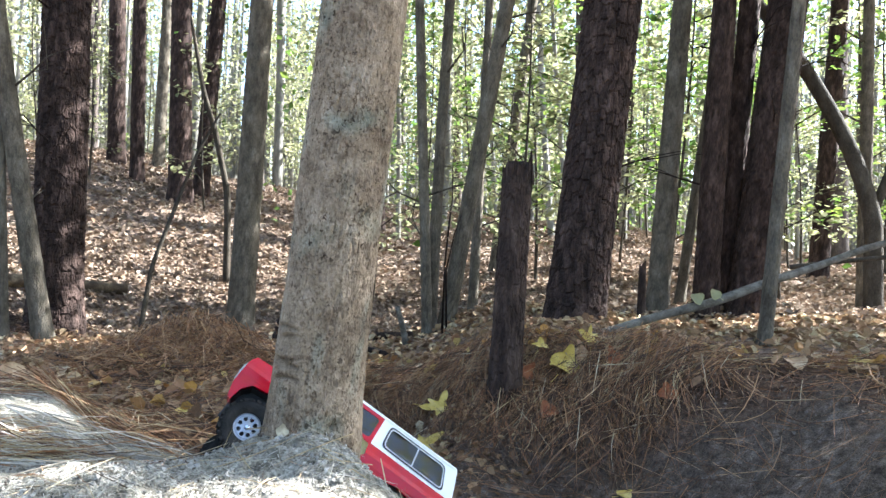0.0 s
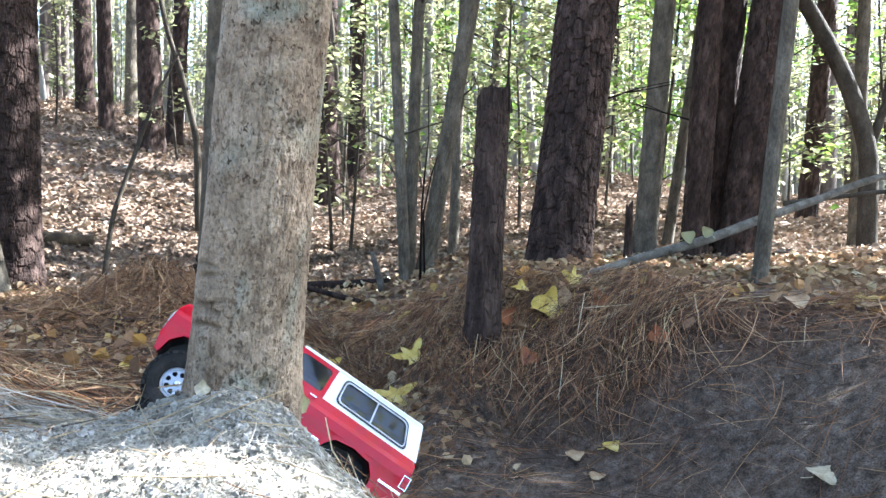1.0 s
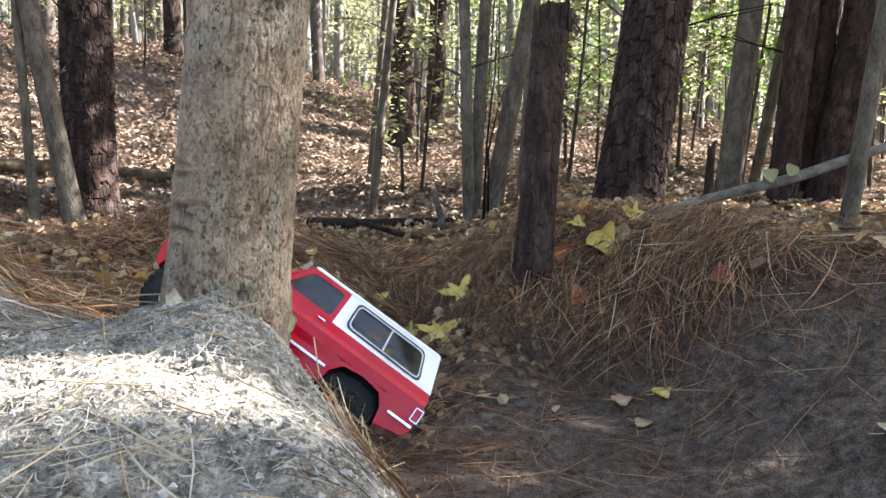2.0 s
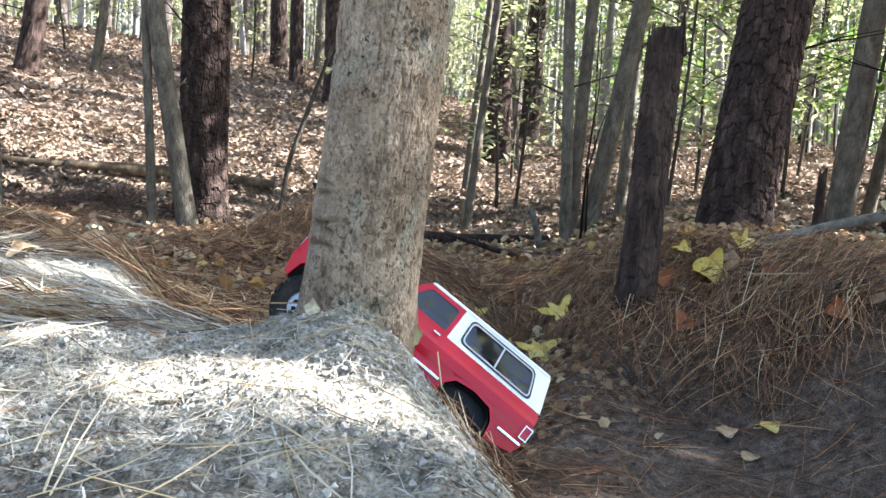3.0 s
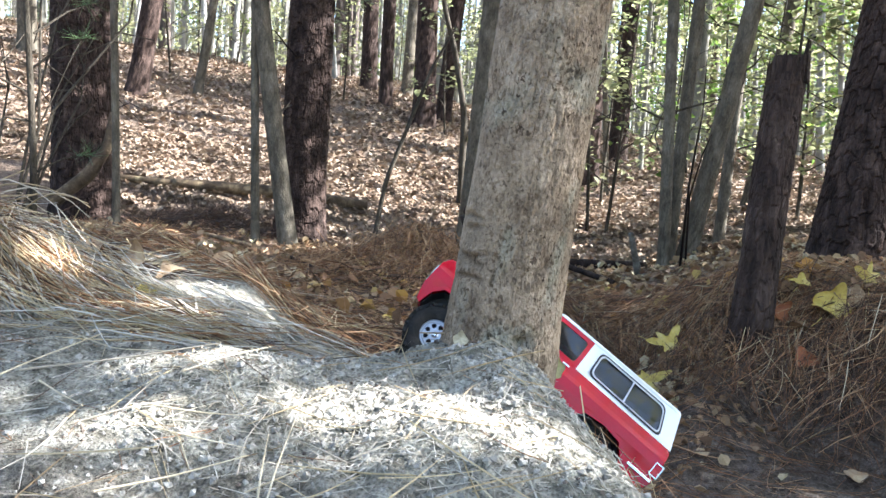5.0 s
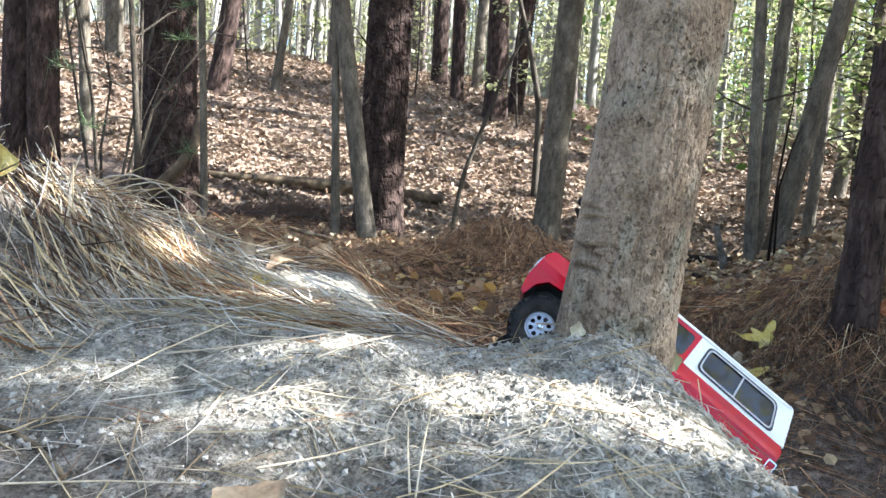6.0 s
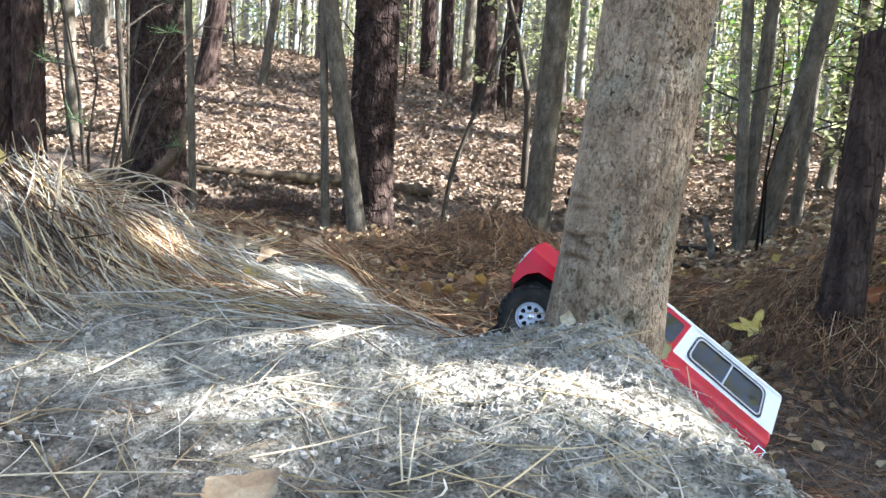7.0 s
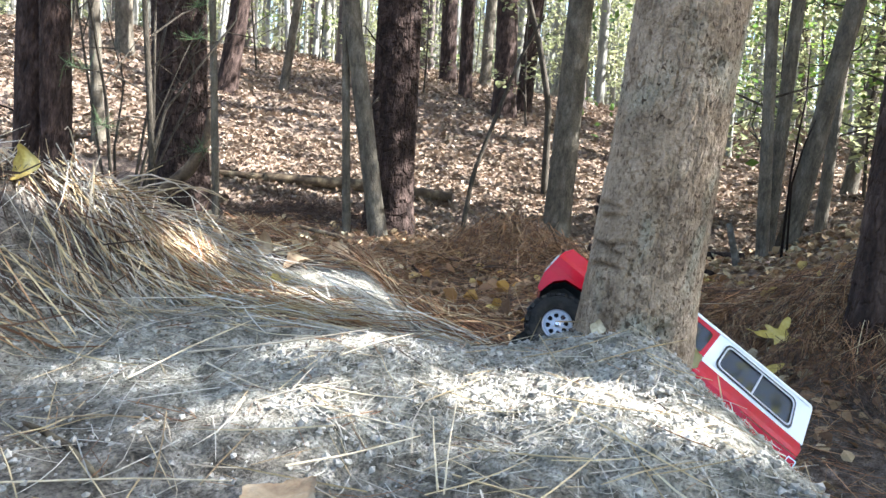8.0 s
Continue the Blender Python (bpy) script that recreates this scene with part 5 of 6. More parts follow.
# straw along the mound's broken edge
p = field(620, -0.2, 0.42, 0.6, 1.5, lambda x, y: np.exp(-((((x + 0.07) * 0.857 + (y - 1.4) * 0.514) - 0.03) / 0.045) ** 2), rn)
hd = np.arctan2(-0.857, 0.514) + rn.normal(0, 0.45, len(p))
stuff("pine_straw", lay(p, hd, U(0.05, 0.16, len(p)), U(0.0, 0.02, len(p)), 0.15, 1.0, 0.4, rn), M_GOLD, "golden straw and rootlets along the mound's edge", "pine straw")
p = field(520, -0.2, 0.42, 0.6, 1.5, lambda x, y: np.exp(-((((x + 0.07) * 0.857 + (y - 1.4) * 0.514) - 0.015) / 0.035) ** 2), rn)
hd = np.arctan2(-0.857, 0.514) + rn.normal(0, 0.3, len(p))
stuff("pine_straw", lay(p, hd, U(0.06, 0.18, len(p)), U(0.004, 0.024, len(p)), 0.1, 1.1, 0.3, rn), M_STRAW, "brown straw swept along the mound's edge", "pine straw")
# needles on the dirt of the hollow
p = field(1500, -0.1, 1.4, 0.6, 2.4, lambda x, y: sm(0.1, 0.3, (x + 0.07) * 0.857 + (y - 1.4) * 0.514) * sm(0.02, 0.3, bank_s(x, y)), rn)
stuff("pine_needles", lay(p, U(0, 6.28, len(p)), U(0.05, 0.17, len(p)), U(0.001, 0.006, len(p)), 0.06, 1.0, 0.3, rn), M_STRAW, "scattered brown pine needles on damp dirt", "pine needles")


def leaf_field(name, p, size, lift, label, mat=None, flat=0.24):
    n = len(p)
    pts = np.stack([p[:, 0], p[:, 1], height(p[:, 0], p[:, 1]) + lift], -1)
    e = 0.08
    sx = (height(p[:, 0] + e, p[:, 1]) - height(p[:, 0] - e, p[:, 1])) / (2 * e)
    sy = (height(p[:, 0], p[:, 1] + e) - height(p[:, 0], p[:, 1] - e)) / (2 * e)
    yaw = U(0, 6.28, n)
    along = -np.sin(yaw) * sx + np.cos(yaw) * sy
    return stuff(name, scatter(LEAF_V * np.array([1.25, 1, 1]), LEAF_F, pts, size, yaw, np.arctan(along) + rn.normal(0, flat, n), rn.normal(0, flat, n), rn.normal(0.25, 0.3, n)), mat or M_LITTER, label, "leaf litter")


def polar_field(n, r0, r1, a0, a1, power=1.0):
    r = r0 + (r1 - r0) * rn.random(n) ** power
    a = np.radians(U(a0, a1, n))
    q = np.stack([0.1 + r * np.sin(a), 0.35 + r * np.cos(a)], -1)
    ok = (bank_s(q[:, 0], q[:, 1]) < -0.42 + 0.2 * vnoise(q[:, 0] * 3, q[:, 1] * 3)) & (q[:, 1] > 2.75 - 0.3 * (q[:, 0] < -1.2))
    return q[ok]


p = polar_field(17000, 2.4, 4.7, -68, 42, 0.9)
leaf_field("leaf_litter", p, U(0.02, 0.05, len(p)), U(0.0, 0.02, len(p)), "small dry brown leaves along the top of the bank", M_SCRAP)
p = polar_field(62000, 4.4, 7.5, -68, 42, 0.9)
leaf_field("leaf_litter", p, U(0.02, 0.056, len(p)), U(0.0, 0.02, len(p)), "dry brown and tan fallen leaves on the forest floor")
p = polar_field(90000, 7.0, 17.0, -72, 44, 0.75)
leaf_field("leaf_litter", p, U(0.035, 0.078, len(p)), U(0.0, 0.03, len(p)), "dry russet fallen leaves covering the far slope")
p = field(1000, -0.75, 0.35, 1.75, 2.85, lambda x, y: np.exp(-(((x + 0.32) / 0.22) ** 2 + ((y - 2.3) / 0.4) ** 2)), rn)
leaf_field("leaf_litter", p, U(0.012, 0.034, len(p)), U(0.0, 0.02, len(p)), "small tan and yellow leaves gathered in the hollow", M_SCRAP, 0.5)
p = field(2600, -2.1, 0.1, 1.95, 3.7, lambda x, y: 0.25 + sm(-0.25, 0.2, vnoise(x * 3, y * 3)), rn)
leaf_field("leaf_litter", p, U(0.015, 0.045, len(p)), U(0.0, 0.025, len(p)), "dry brown leaf scraps strewn through the hollow", M_SCRAP, 0.5)
p = field(240, 0.1, 1.9, 1.7, 3.2, lambda x, y: np.exp(-((bank_s(x, y) + 0.08) / 0.16) ** 2), rn)
leaf_field("leaf_litter", p, U(0.025, 0.055, len(p)), U(0.015, 0.035, len(p)), "dry leaves caught in the bank's straw", M_SCRAP, 0.5)
p = field(520, -0.7, 0.6, 1.9, 3.3, lambda x, y: np.exp(-(((x + 0.08) / 0.32) ** 2 + ((y - 2.55) / 0.35) ** 2)), rn)
leaf_field("leaf_litter", p, U(0.015, 0.038, len(p)), U(0.005, 0.025, len(p)), "dry tan and brown leaves caught in the straw by the stump", M_SCRAP, 0.5)
p = field(230, -0.1, 1.7, 1.7, 3.6, lambda x, y: np.exp(-((bank_s(x, y) + 0.02) / 0.10) ** 2) * sm(-0.2, 0.2, vnoise(x * 5, y * 5)), rn)
leaf_field("leaf_litter", p, U(0.02, 0.05, len(p)), U(0.015, 0.04, len(p)), "orange and yellow leaves caught on the bank's lip", M_ORANGE, 0.6)
p = field(1500, -3.4, -1.2, 2.7, 4.5, lambda x, y: 0.3 + sm(-0.2, 0.25, vnoise(x * 3, y * 3 + 5)), rn)
leaf_field("leaf_litter", p, U(0.02, 0.055, len(p)), U(0.005, 0.03, len(p)), "dry leaf scraps over the straw below the slope", M_SCRAP, 0.5)
p = field(160, -1.2, 0.1, 2.0, 3.6, lambda x, y: sm(-0.1, 0.25, vnoise(x * 4 + 2, y * 4)), rn)
leaf_field("leaf_litter", p, U(0.025, 0.06, len(p)), U(0.01, 0.03, len(p)), "yellowed leaves strewn through the hollow", M_ORANGE, 0.5)

ang = U(0, 2 * np.pi, 12000)
rad = 1.35 + 7.5 * rn.random(12000) ** 0.7
p = np.stack([-0.3 + rad * np.cos(ang), 0.9 + rad * np.sin(ang)], -1)
p = p[(p[:, 1] < 0.9 + 0.25 * np.abs(p[:, 0])) & (np.hypot(p[:, 0] - 0.0, p[:, 1] - 0.3) > 0.6)]
leaf_field("leaf_litter", p, U(0.04, 0.09, len(p)), U(0.0, 0.02, len(p)), "dry brown leaves on the ground behind the mound")


def lobed_leaf(name, where, size, heading, tilt, mat, label, lobes=4, depth=0.35, curl=0.25, seed=0, roll=0.0, lift=0.012, square=False, tips=()):
    """One fallen leaf: a lobed blade with thickness and curl, and its stalk."""
    n, rings = 48, 4
    th = np.arange(n) / n * 2 * np.pi
    prof = 1 - depth * (0.5 - 0.5 * np.cos(th * lobes)) ** 0.8 * (0.7 + 0.3 * np.cos(th)) + 0.06 * vnoise(np.cos(th) * 4 + seed, np.sin(th) * 4)
    if depth >= 0.4:
        thw = th + 0.28 * np.sin(th + seed * 1.7) + 0.12 * np.sin(2 * th + seed)
        num_l = np.round(thw * lobes / (2 * np.pi)).astype(int) % lobes
        saw = 1 - 2 * np.abs((thw * lobes / (2 * np.pi) + 0.5) % 1 - 0.5)
        prof = 0.42 + (0.40 + 0.32 * TAB[num_l, seed % 256]) * saw ** 1.5 * (0.85 + 0.25 * np.cos(th)) + 0.09 * vnoise(np.cos(th) * 5 + seed, np.sin(th) * 5)
    if square:
        prof = 0.9 / np.maximum(np.abs(np.cos(th)), np.abs(np.sin(th)) * 1.5) + 0.10 * vnoise(np.cos(th) * 7, np.sin(th) * 7)
    if tips:
        prof = 0.42 + 0.05 * vnoise(np.cos(th) * 5 + seed, np.sin(th) * 5)
        for deg, reach in tips:
            off = np.abs((th - math.radians(deg) + math.pi) % (2 * math.pi) - math.pi)
            prof = np.maximum(prof, reach * np.clip(1 - off / 0.62, 0, 1) ** 0.8 + 0.30 * np.clip(1 - off / 0.9, 0, 1))
    v = [(0, 0, 0)]
    for k in range(1, rings + 1):
        q = k / rings
        for a, r in zip(th, prof):
            x, y = 0.5 * q * r * math.cos(a), 0.5 * q * r * math.sin(a)
            z = curl * (x * x * 1.5 - y * y * 0.6) + 0.05 * float(vnoise(x * 6 + seed, y * 6)) - 0.03 * math.exp(-(y / 0.03) ** 2) * q
            v.append((x, y, z))
    f = [(0, 1 + j, 1 + (j + 1) % n) for j in range(n)]
    for k in range(rings - 1):
        f += [(1 + k * n + j, 1 + (k + 1) * n + j, 1 + (k + 1) * n + (j + 1) % n, 1 + k * n + (j + 1) % n) for j in range(n)]
    vv = np.array(v)
    m = len(vv)
    back = vv - np.array([0, 0, 0.006])
    rim = [(1 + (rings - 1) * n + j, 1 + (rings - 1) * n + (j + 1) % n, m + 1 + (rings - 1) * n + (j + 1) % n, m + 1 + (rings - 1) * n + j) for j in range(n)]
    f = f + [tuple(q + m for q in face[::-1]) for face in f] + rim
    x, y = where[0], where[1]
    z = where[2] if len(where) > 2 else hz(x, y) + lift
    ob = thing(name, (x, y, z), label, "leaf")
    ob.matrix_basis = Matrix.Translation((x, y, z)) @ pose(0, 0, 0, tilt, roll, 0) @ pose(0, 0, 0, 0, 0, heading)
    part("blade", (np.concatenate([vv, back]) * size, f), mat, ob, smooth=True)
    part("stalk", tube([np.array((-0.42, 0, -0.01)) * size, np.array((-0.62, 0.02, 0.0)) * size, np.array((-0.8, 0.06, 0.02)) * size], [0.0012, 0.001, 0.001], 5), mat, ob)
    return ob


def straw_stem(pts, r, mat, label):
    """One long straw that lies across the sand."""
    p = np.array([on(x, y, 0.006 + 0.004 * k) for k, (x, y) in enumerate(pts)])
    o = p[0].copy()
    k = np.linspace(0, len(p) - 1, 9)
    line = np.stack([np.interp(k, np.arange(len(p)), p[:, q]) for q in range(3)], -1)
    line[1:-1] = (line[:-2] + 2 * line[1:-1] + line[2:]) / 4
    ob = thing("straw_stem", o, label, "straw", "long straws on the sand")
    part("stem", tube(line - o, np.linspace(r, r * 0.5, 9), 5), mat, ob)


gold, pale = "long golden straw lying across the sand", "long bleached straw lying across the sand"
for col_, r_, pts_ in ((0, 0.0022, ((-0.655, 0.907), (-0.636, 0.982), (-0.639, 1.103))), (1, 0.0024, ((-0.635, 0.976), (-0.558, 1.050), (-0.447, 1.081))), (0, 0.002, ((-0.443, 1.008), (-0.421, 1.058), (-0.420, 1.146))),
                       (0, 0.0018, ((-0.601, 0.972), (-0.536, 0.935), (-0.468, 0.896))), (1, 0.0018, ((-0.479, 0.890), (-0.432, 0.915), (-0.394, 0.951))), (0, 0.0017, ((-0.430, 0.932), (-0.376, 0.951), (-0.319, 0.957))),
                       (0, 0.0016, ((-0.419, 0.902), (-0.355, 0.902), (-0.301, 0.915))), (0, 0.0018, ((-0.365, 0.802), (-0.330, 0.850), (-0.286, 0.896))), (0, 0.0014, ((-0.271, 0.868), (-0.247, 0.881), (-0.223, 0.890))),
                       (1, 0.0016, ((-0.287, 0.880), (-0.310, 0.926), (-0.314, 0.985))), (0, 0.0018, ((-0.241, 0.837), (-0.271, 0.893), (-0.296, 0.943))), (0, 0.0016, ((-0.235, 0.836), (-0.260, 0.901), (-0.287, 0.981))),
                       (0, 0.0017, ((-0.56, 0.68), (-0.473, 0.745), (-0.387, 0.761))), (1, 0.0016, ((-0.452, 0.931), (-0.447, 0.953), (-0.452, 0.991))), (1, 0.0015, ((-0.712, 1.013), (-0.644, 1.009), (-0.562, 0.992))),
                       (0, 0.0015, ((-0.724, 1.126), (-0.592, 1.071), (-0.493, 1.050))), (1, 0.0014, ((-0.204, 0.919), (-0.269, 0.955), (-0.35, 0.92)))):
    straw_stem(pts_, r_ * 0.62, (M_STEM, M_PALE)[col_], (gold, pale)[col_])


# a tuft of long dead grass on the high bank
tuft = thing("grass_tuft", (-1.20, 1.33, hz(-1.20, 1.33)), "tuft of long golden dead grass on the high bank", "grass")
rg = np.random.default_rng(23)
for k in range(18):
    a, ln = rg.normal(-0.5, 0.9), 0.14 + 0.22 * rg.random()
    o = np.array([rg.normal(0, 0.05), rg.normal(0, 0.05), -0.01])
    q = np.linspace(0, 1, 7)[:, None]
    rise = ln * (0.35 + 0.5 * rg.random())
    line = o + np.array([math.cos(a), math.sin(a), 0]) * ln * q + np.array([0, 0, 1]) * rise * (q * 1.5 - q * q * (0.9 + 0.7 * rg.random()))
    part("blade", tube(line, np.linspace(0.0022, 0.0008, 7), 4), (M_GOLD, M_PALE)[k % 3 == 0], tuft)




ll = lobed_leaf
ll("fallen_leaf", (0.42, 2.56), 0.105, 60, 52, M_YELLOW, "bright yellow curled leaf caught in the bank's straw", 5, 0.3, 1.5, 1, lift=0.04)
ll("fallen_leaf", (0.018, 2.68), 0.115, 0, 55, M_YELLOW, "yellow star-shaped leaf lying on brown straw", 5, 0.5, 0.25, 2, lift=0.05, tips=((-22, 0.95), (72, 0.95), (148, 0.62), (187, 0.95), (250, 0.35)))
ll("fallen_leaf", (-0.035, 2.51), 0.112, 0, 50, M_YELLOW, "large yellow lobed leaf on brown straw", 4, 0.45, 0.4, 3, lift=0.045, tips=((24, 1.15), (-42, 0.75), (172, 0.8), (112, 0.35), (240, 0.5)))
ll("fallen_leaf", (-0.212, 1.262), 0.022, 80, 68, M_PALELEAF, "small pale tan leaf leaning at the tree's foot", 4, 0.3, 0.6, 4, lift=0.012)
ll("fallen_leaf", (-0.101, 1.345, 0.021), 0.03, 10, 70, M_CREAM, "small cream leaf at the mound's edge", 5, 0.2, 0.3, 5)
ll("fallen_leaf", (-0.344, 0.764), 0.064, 32, 16, M_TANLEAF, "torn pale tan leaf flat on the sand", 4, 0.05, 0.1, 6, lift=0.006, square=True)
ll("fallen_leaf", (-0.90, 1.46), 0.05, 75, 68, M_TANLEAF, "upright curled brown leaf on the straw ridge", 3, 0.3, 0.9, 7, lift=0.03)
ll("fallen_leaf", (-0.97, 1.44), 0.06, 20, 25, M_TANLEAF, "crinkled tan leaf on the straw ridge", 5, 0.3, 0.9, 8, lift=0.02)
ll("fallen_leaf", (-0.85, 1.50), 0.06, 150, 18, M_TANLEAF, "pale brown leaf on the straw ridge", 4, 0.3, 0.6, 9, lift=0.02)
ll("fallen_leaf", (-0.80, 1.37), 0.055, -25, 20, M_YELLOW, "narrow golden leaf on the lit sand", 2, 0.55, 0.3, 10, lift=0.012)
ll("fallen_leaf", (-0.98, 1.86), 0.09, -40, 30, M_TANLEAF, "tan folded leaf behind the ridge", 3, 0.35, 0.9, 11, lift=0.02)
ll("fallen_leaf", (-1.05, 1.96), 0.07, 30, 35, M_PALELEAF, "pale folded leaf behind the ridge", 4, 0.3, 0.8, 12, lift=0.02)
ll("fallen_leaf", (-1.38, 2.87), 0.07, 10, 20, M_PALELEAF, "whitish leaf on dark dirt", 4, 0.35, 0.3, 13)
ll("fallen_leaf", (0.68, 2.28), 0.065, 100, 45, M_REDLEAF, "russet leaf stuck on the bank", 4, 0.3, 0.5, 14, lift=0.025)
ll("fallen_leaf", (1.03, 2.25), 0.07, 15, 25, M_TANLEAF, "tan leaf on the bank's shoulder", 3, 0.3, 0.5, 15, lift=0.02)
ll("fallen_leaf", (0.60, 2.75), 0.07, 5, 20, M_PALELEAF, "pale leaf on top of the bank", 4, 0.3, 0.4, 16, lift=0.03)
ll("fallen_leaf", (0.87, 2.62), 0.08, -10, 20, M_PALELEAF, "pale oval leaf on top of the bank", 2, 0.4, 0.4, 17, lift=0.03)
ll("fallen_leaf", (1.15, 2.42), 0.075, 160, 20, M_TANLEAF, "tan leaf by the pale slim trunk", 3, 0.3, 0.5, 18, lift=0.03)
ll("fallen_leaf", (0.52, 2.66), 0.09, 90, 50, M_YELLOW, "crumpled orange-yellow leaf at the pine's foot", 5, 0.4, 0.9, 19, lift=0.05)
ll("fallen_leaf", (0.36, 2.45), 0.07, 120, 35, M_REDLEAF, "brown-pink leaf hanging below a yellow one", 3, 0.3, 0.5, 20, lift=0.03)
ll("fallen_leaf", (-0.08, 2.95), 0.085, 45, 40, M_PALELEAF, "pale curled leaf in the straw", 4, 0.3, 0.8, 21, lift=0.03)
ll("fallen_leaf", (-0.30, 2.93), 0.085, -20, 25, M_REDLEAF, "reddish brown leaf in the hollow", 4, 0.3, 0.5, 22, lift=0.02)
ll("fallen_leaf", (0.435, 2.14), 0.05, 10, 14, M_TANLEAF, "greyish leaf on damp dirt", 4, 0.3, 0.3, 23)
ll("fallen_leaf", (0.465, 2.02), 0.04, -15, 12, M_TANLEAF, "small grey leaf on damp dirt", 3, 0.3, 0.3, 24)
ll("fallen_leaf", (-0.095, 1.62), 0.06, 20, 15, M_YELLOW, "yellow leaf in the hollow behind the tree", 4, 0.3, 0.4, 25)
ll("fallen_leaf", (-0.25, 2.72), 0.07, 70, 25, M_YELLOW, "small yellow leaf among brown ones", 4, 0.4, 0.5, 26, lift=0.02)
ll("fallen_leaf", (-0.23, 2.50), 0.075, 10, 20, M_TANLEAF, "tan leaf in the hollow", 3, 0.3, 0.5, 27, lift=0.02)
ll("fallen_leaf", (-0.11, 2.44), 0.065, 130, 25, M_YELLOW, "faded yellow leaf in the hollow", 4, 0.4, 0.5, 28, lift=0.02)
ll("fallen_leaf", (0.52, 2.12), 0.05, 30, 15, M_YELLOW, "dull yellow leaf low on the bank", 4, 0.3, 0.4, 29)
ll("fallen_leaf", (0.80, 1.65), 0.065, 20, 15, M_PALELEAF, "pale yellow leaf on the dirt slope", 3, 0.3, 0.4, 30)
ll("fallen_leaf", (-0.72, 2.25), 0.075, 20, 25, M_YELLOW, "yellow leaf below the ridge", 4, 0.4, 0.5, 31, lift=0.02)
ll("clinging_leaf", (1.06, 3.20, 0.215), 0.06, 30, 60, M_LEAF, "pale green leaf clinging to the fallen branch", 3, 0.3, 0.5, 33)
ll("clinging_leaf", (1.13, 3.19, 0.235), 0.05, 140, 70, M_LEAF, "pale green leaf clinging to the fallen branch", 3, 0.3, 0.5, 34)
ll("fallen_leaf", (-0.26, 2.78), 0.075, 15, 40, M_YELLOW, "bright yellow leaf in the brown hollow", 4, 0.45, 0.5, 35, lift=0.03)
ll("fallen_leaf", (-0.16, 2.54), 0.085, 200, 45, M_TANLEAF, "curled tan leaf beside large yellow ones", 4, 0.35, 0.9, 36, lift=0.03)
ll("fallen_leaf", (-0.125, 2.58), 0.07, 80, 40, M_YELLOW, "dull yellow curled leaf beside a tan one", 5, 0.4, 0.9, 37, lift=0.04)
ll("fallen_leaf", (-0.17, 2.20), 0.075, 40, 35, M_TANLEAF, "tan folded leaf low in the hollow", 3, 0.35, 1.0, 38, lift=0.02)
ll("fallen_leaf", (-0.26, 2.32), 0.06, 140, 40, M_YELLOW, "pale yellow leaf low in the hollow", 4, 0.35, 0.8, 39, lift=0.02)
ll("fallen_leaf", (-0.07, 3.13), 0.11, -20, 35, M_PALELEAF, "whitish curled leaf up the bank", 3, 0.4, 0.8, 40, lift=0.03)
ll("fallen_leaf", (-0.47, 2.70), 0.06, 60, 30, M_PALELEAF, "small pale leaf on dark straw", 4, 0.35, 0.6, 41, lift=0.02)
ll("fallen_leaf", (-0.41, 2.63), 0.06, 10, 30, M_YELLOW, "small golden leaf on dark straw", 3, 0.35, 0.6, 42, lift=0.02)
ll("fallen_leaf", (-0.29, 3.03), 0.08, 100, 30, M_TANLEAF, "pale brown leaf at the foot of the slope", 4, 0.35, 0.6, 43, lift=0.02)
ll("fallen_leaf", (0.30, 2.62), 0.075, 30, 40, M_REDLEAF, "orange-brown leaf by the stump's foot", 4, 0.35, 0.8, 44, lift=0.035)
ll("fallen_leaf", (0.46, 2.58), 0.08, 200, 45, M_TANLEAF, "crumpled tan leaf by the pine's foot", 5, 0.35, 0.9, 45, lift=0.04)
ll("fallen_leaf", (0.58, 2.53), 0.07, 120, 40, M_REDLEAF, "russet curled leaf by the pine's foot", 4, 0.35, 0.9, 46, lift=0.035)
ll("fallen_leaf", (0.36, 2.70), 0.07, 70, 35, M_YELLOW, "orange-yellow leaf behind the stump", 4, 0.4, 0.7, 47, lift=0.035)
ll("fallen_leaf", (-1.06, 1.08), 0.06, 100, 70, M_YELLOW, "large yellow-green leaf hanging in the high bank's straw", 4, 0.25, 0.6, 48, lift=0.03)

# ---- the toy truck ----
def box_bm(x0, x1, y0, y1, z0, z1, bevel=0.0, taper=0.0):
    bm = bmesh.new()
    vs = [bm.verts.new((x, y * (1 - taper * (z == z1)), z)) for x in (x0, x1) for y in (y0, y1) for z in (z0, z1)]
    for q in ((0, 1, 3, 2), (4, 6, 7, 5), (0, 4, 5, 1), (2, 3, 7, 6), (0, 2, 6, 4), (1, 5, 7, 3)):
        bm.faces.new([vs[k] for k in q])
    bmesh.ops.recalc_face_normals(bm, faces=bm.faces)
    if bevel:
        bmesh.ops.bevel(bm, geom=list(bm.edges), offset=bevel, segments=2, affect="EDGES", profile=0.5)
    return bm


def ring_bm(outer, inner, inward):
    """A flat frame between two outlines of equal count, thickened along inward."""
    bm = bmesh.new()
    n = len(outer)
    d = Vector(inward)
    o = [bm.verts.new(q) for q in outer]
    i = [bm.verts.new(q) for q in inner]
    o2 = [bm.verts.new(Vector(q) + d) for q in outer]
    i2 = [bm.verts.new(Vector(q) + d) for q in inner]
    for k in range(n):
        m = (k + 1) % n
        for quad in ((o[k], o[m], i[m], i[k]), (o2[k], i2[k], i2[m], o2[m]), (i[k], i[m], i2[m], i2[k]), (o[k], o2[k], o2[m], o[m])):
            bm.faces.new(quad)
    bmesh.ops.recalc_face_normals(bm, faces=bm.faces)
    return bm


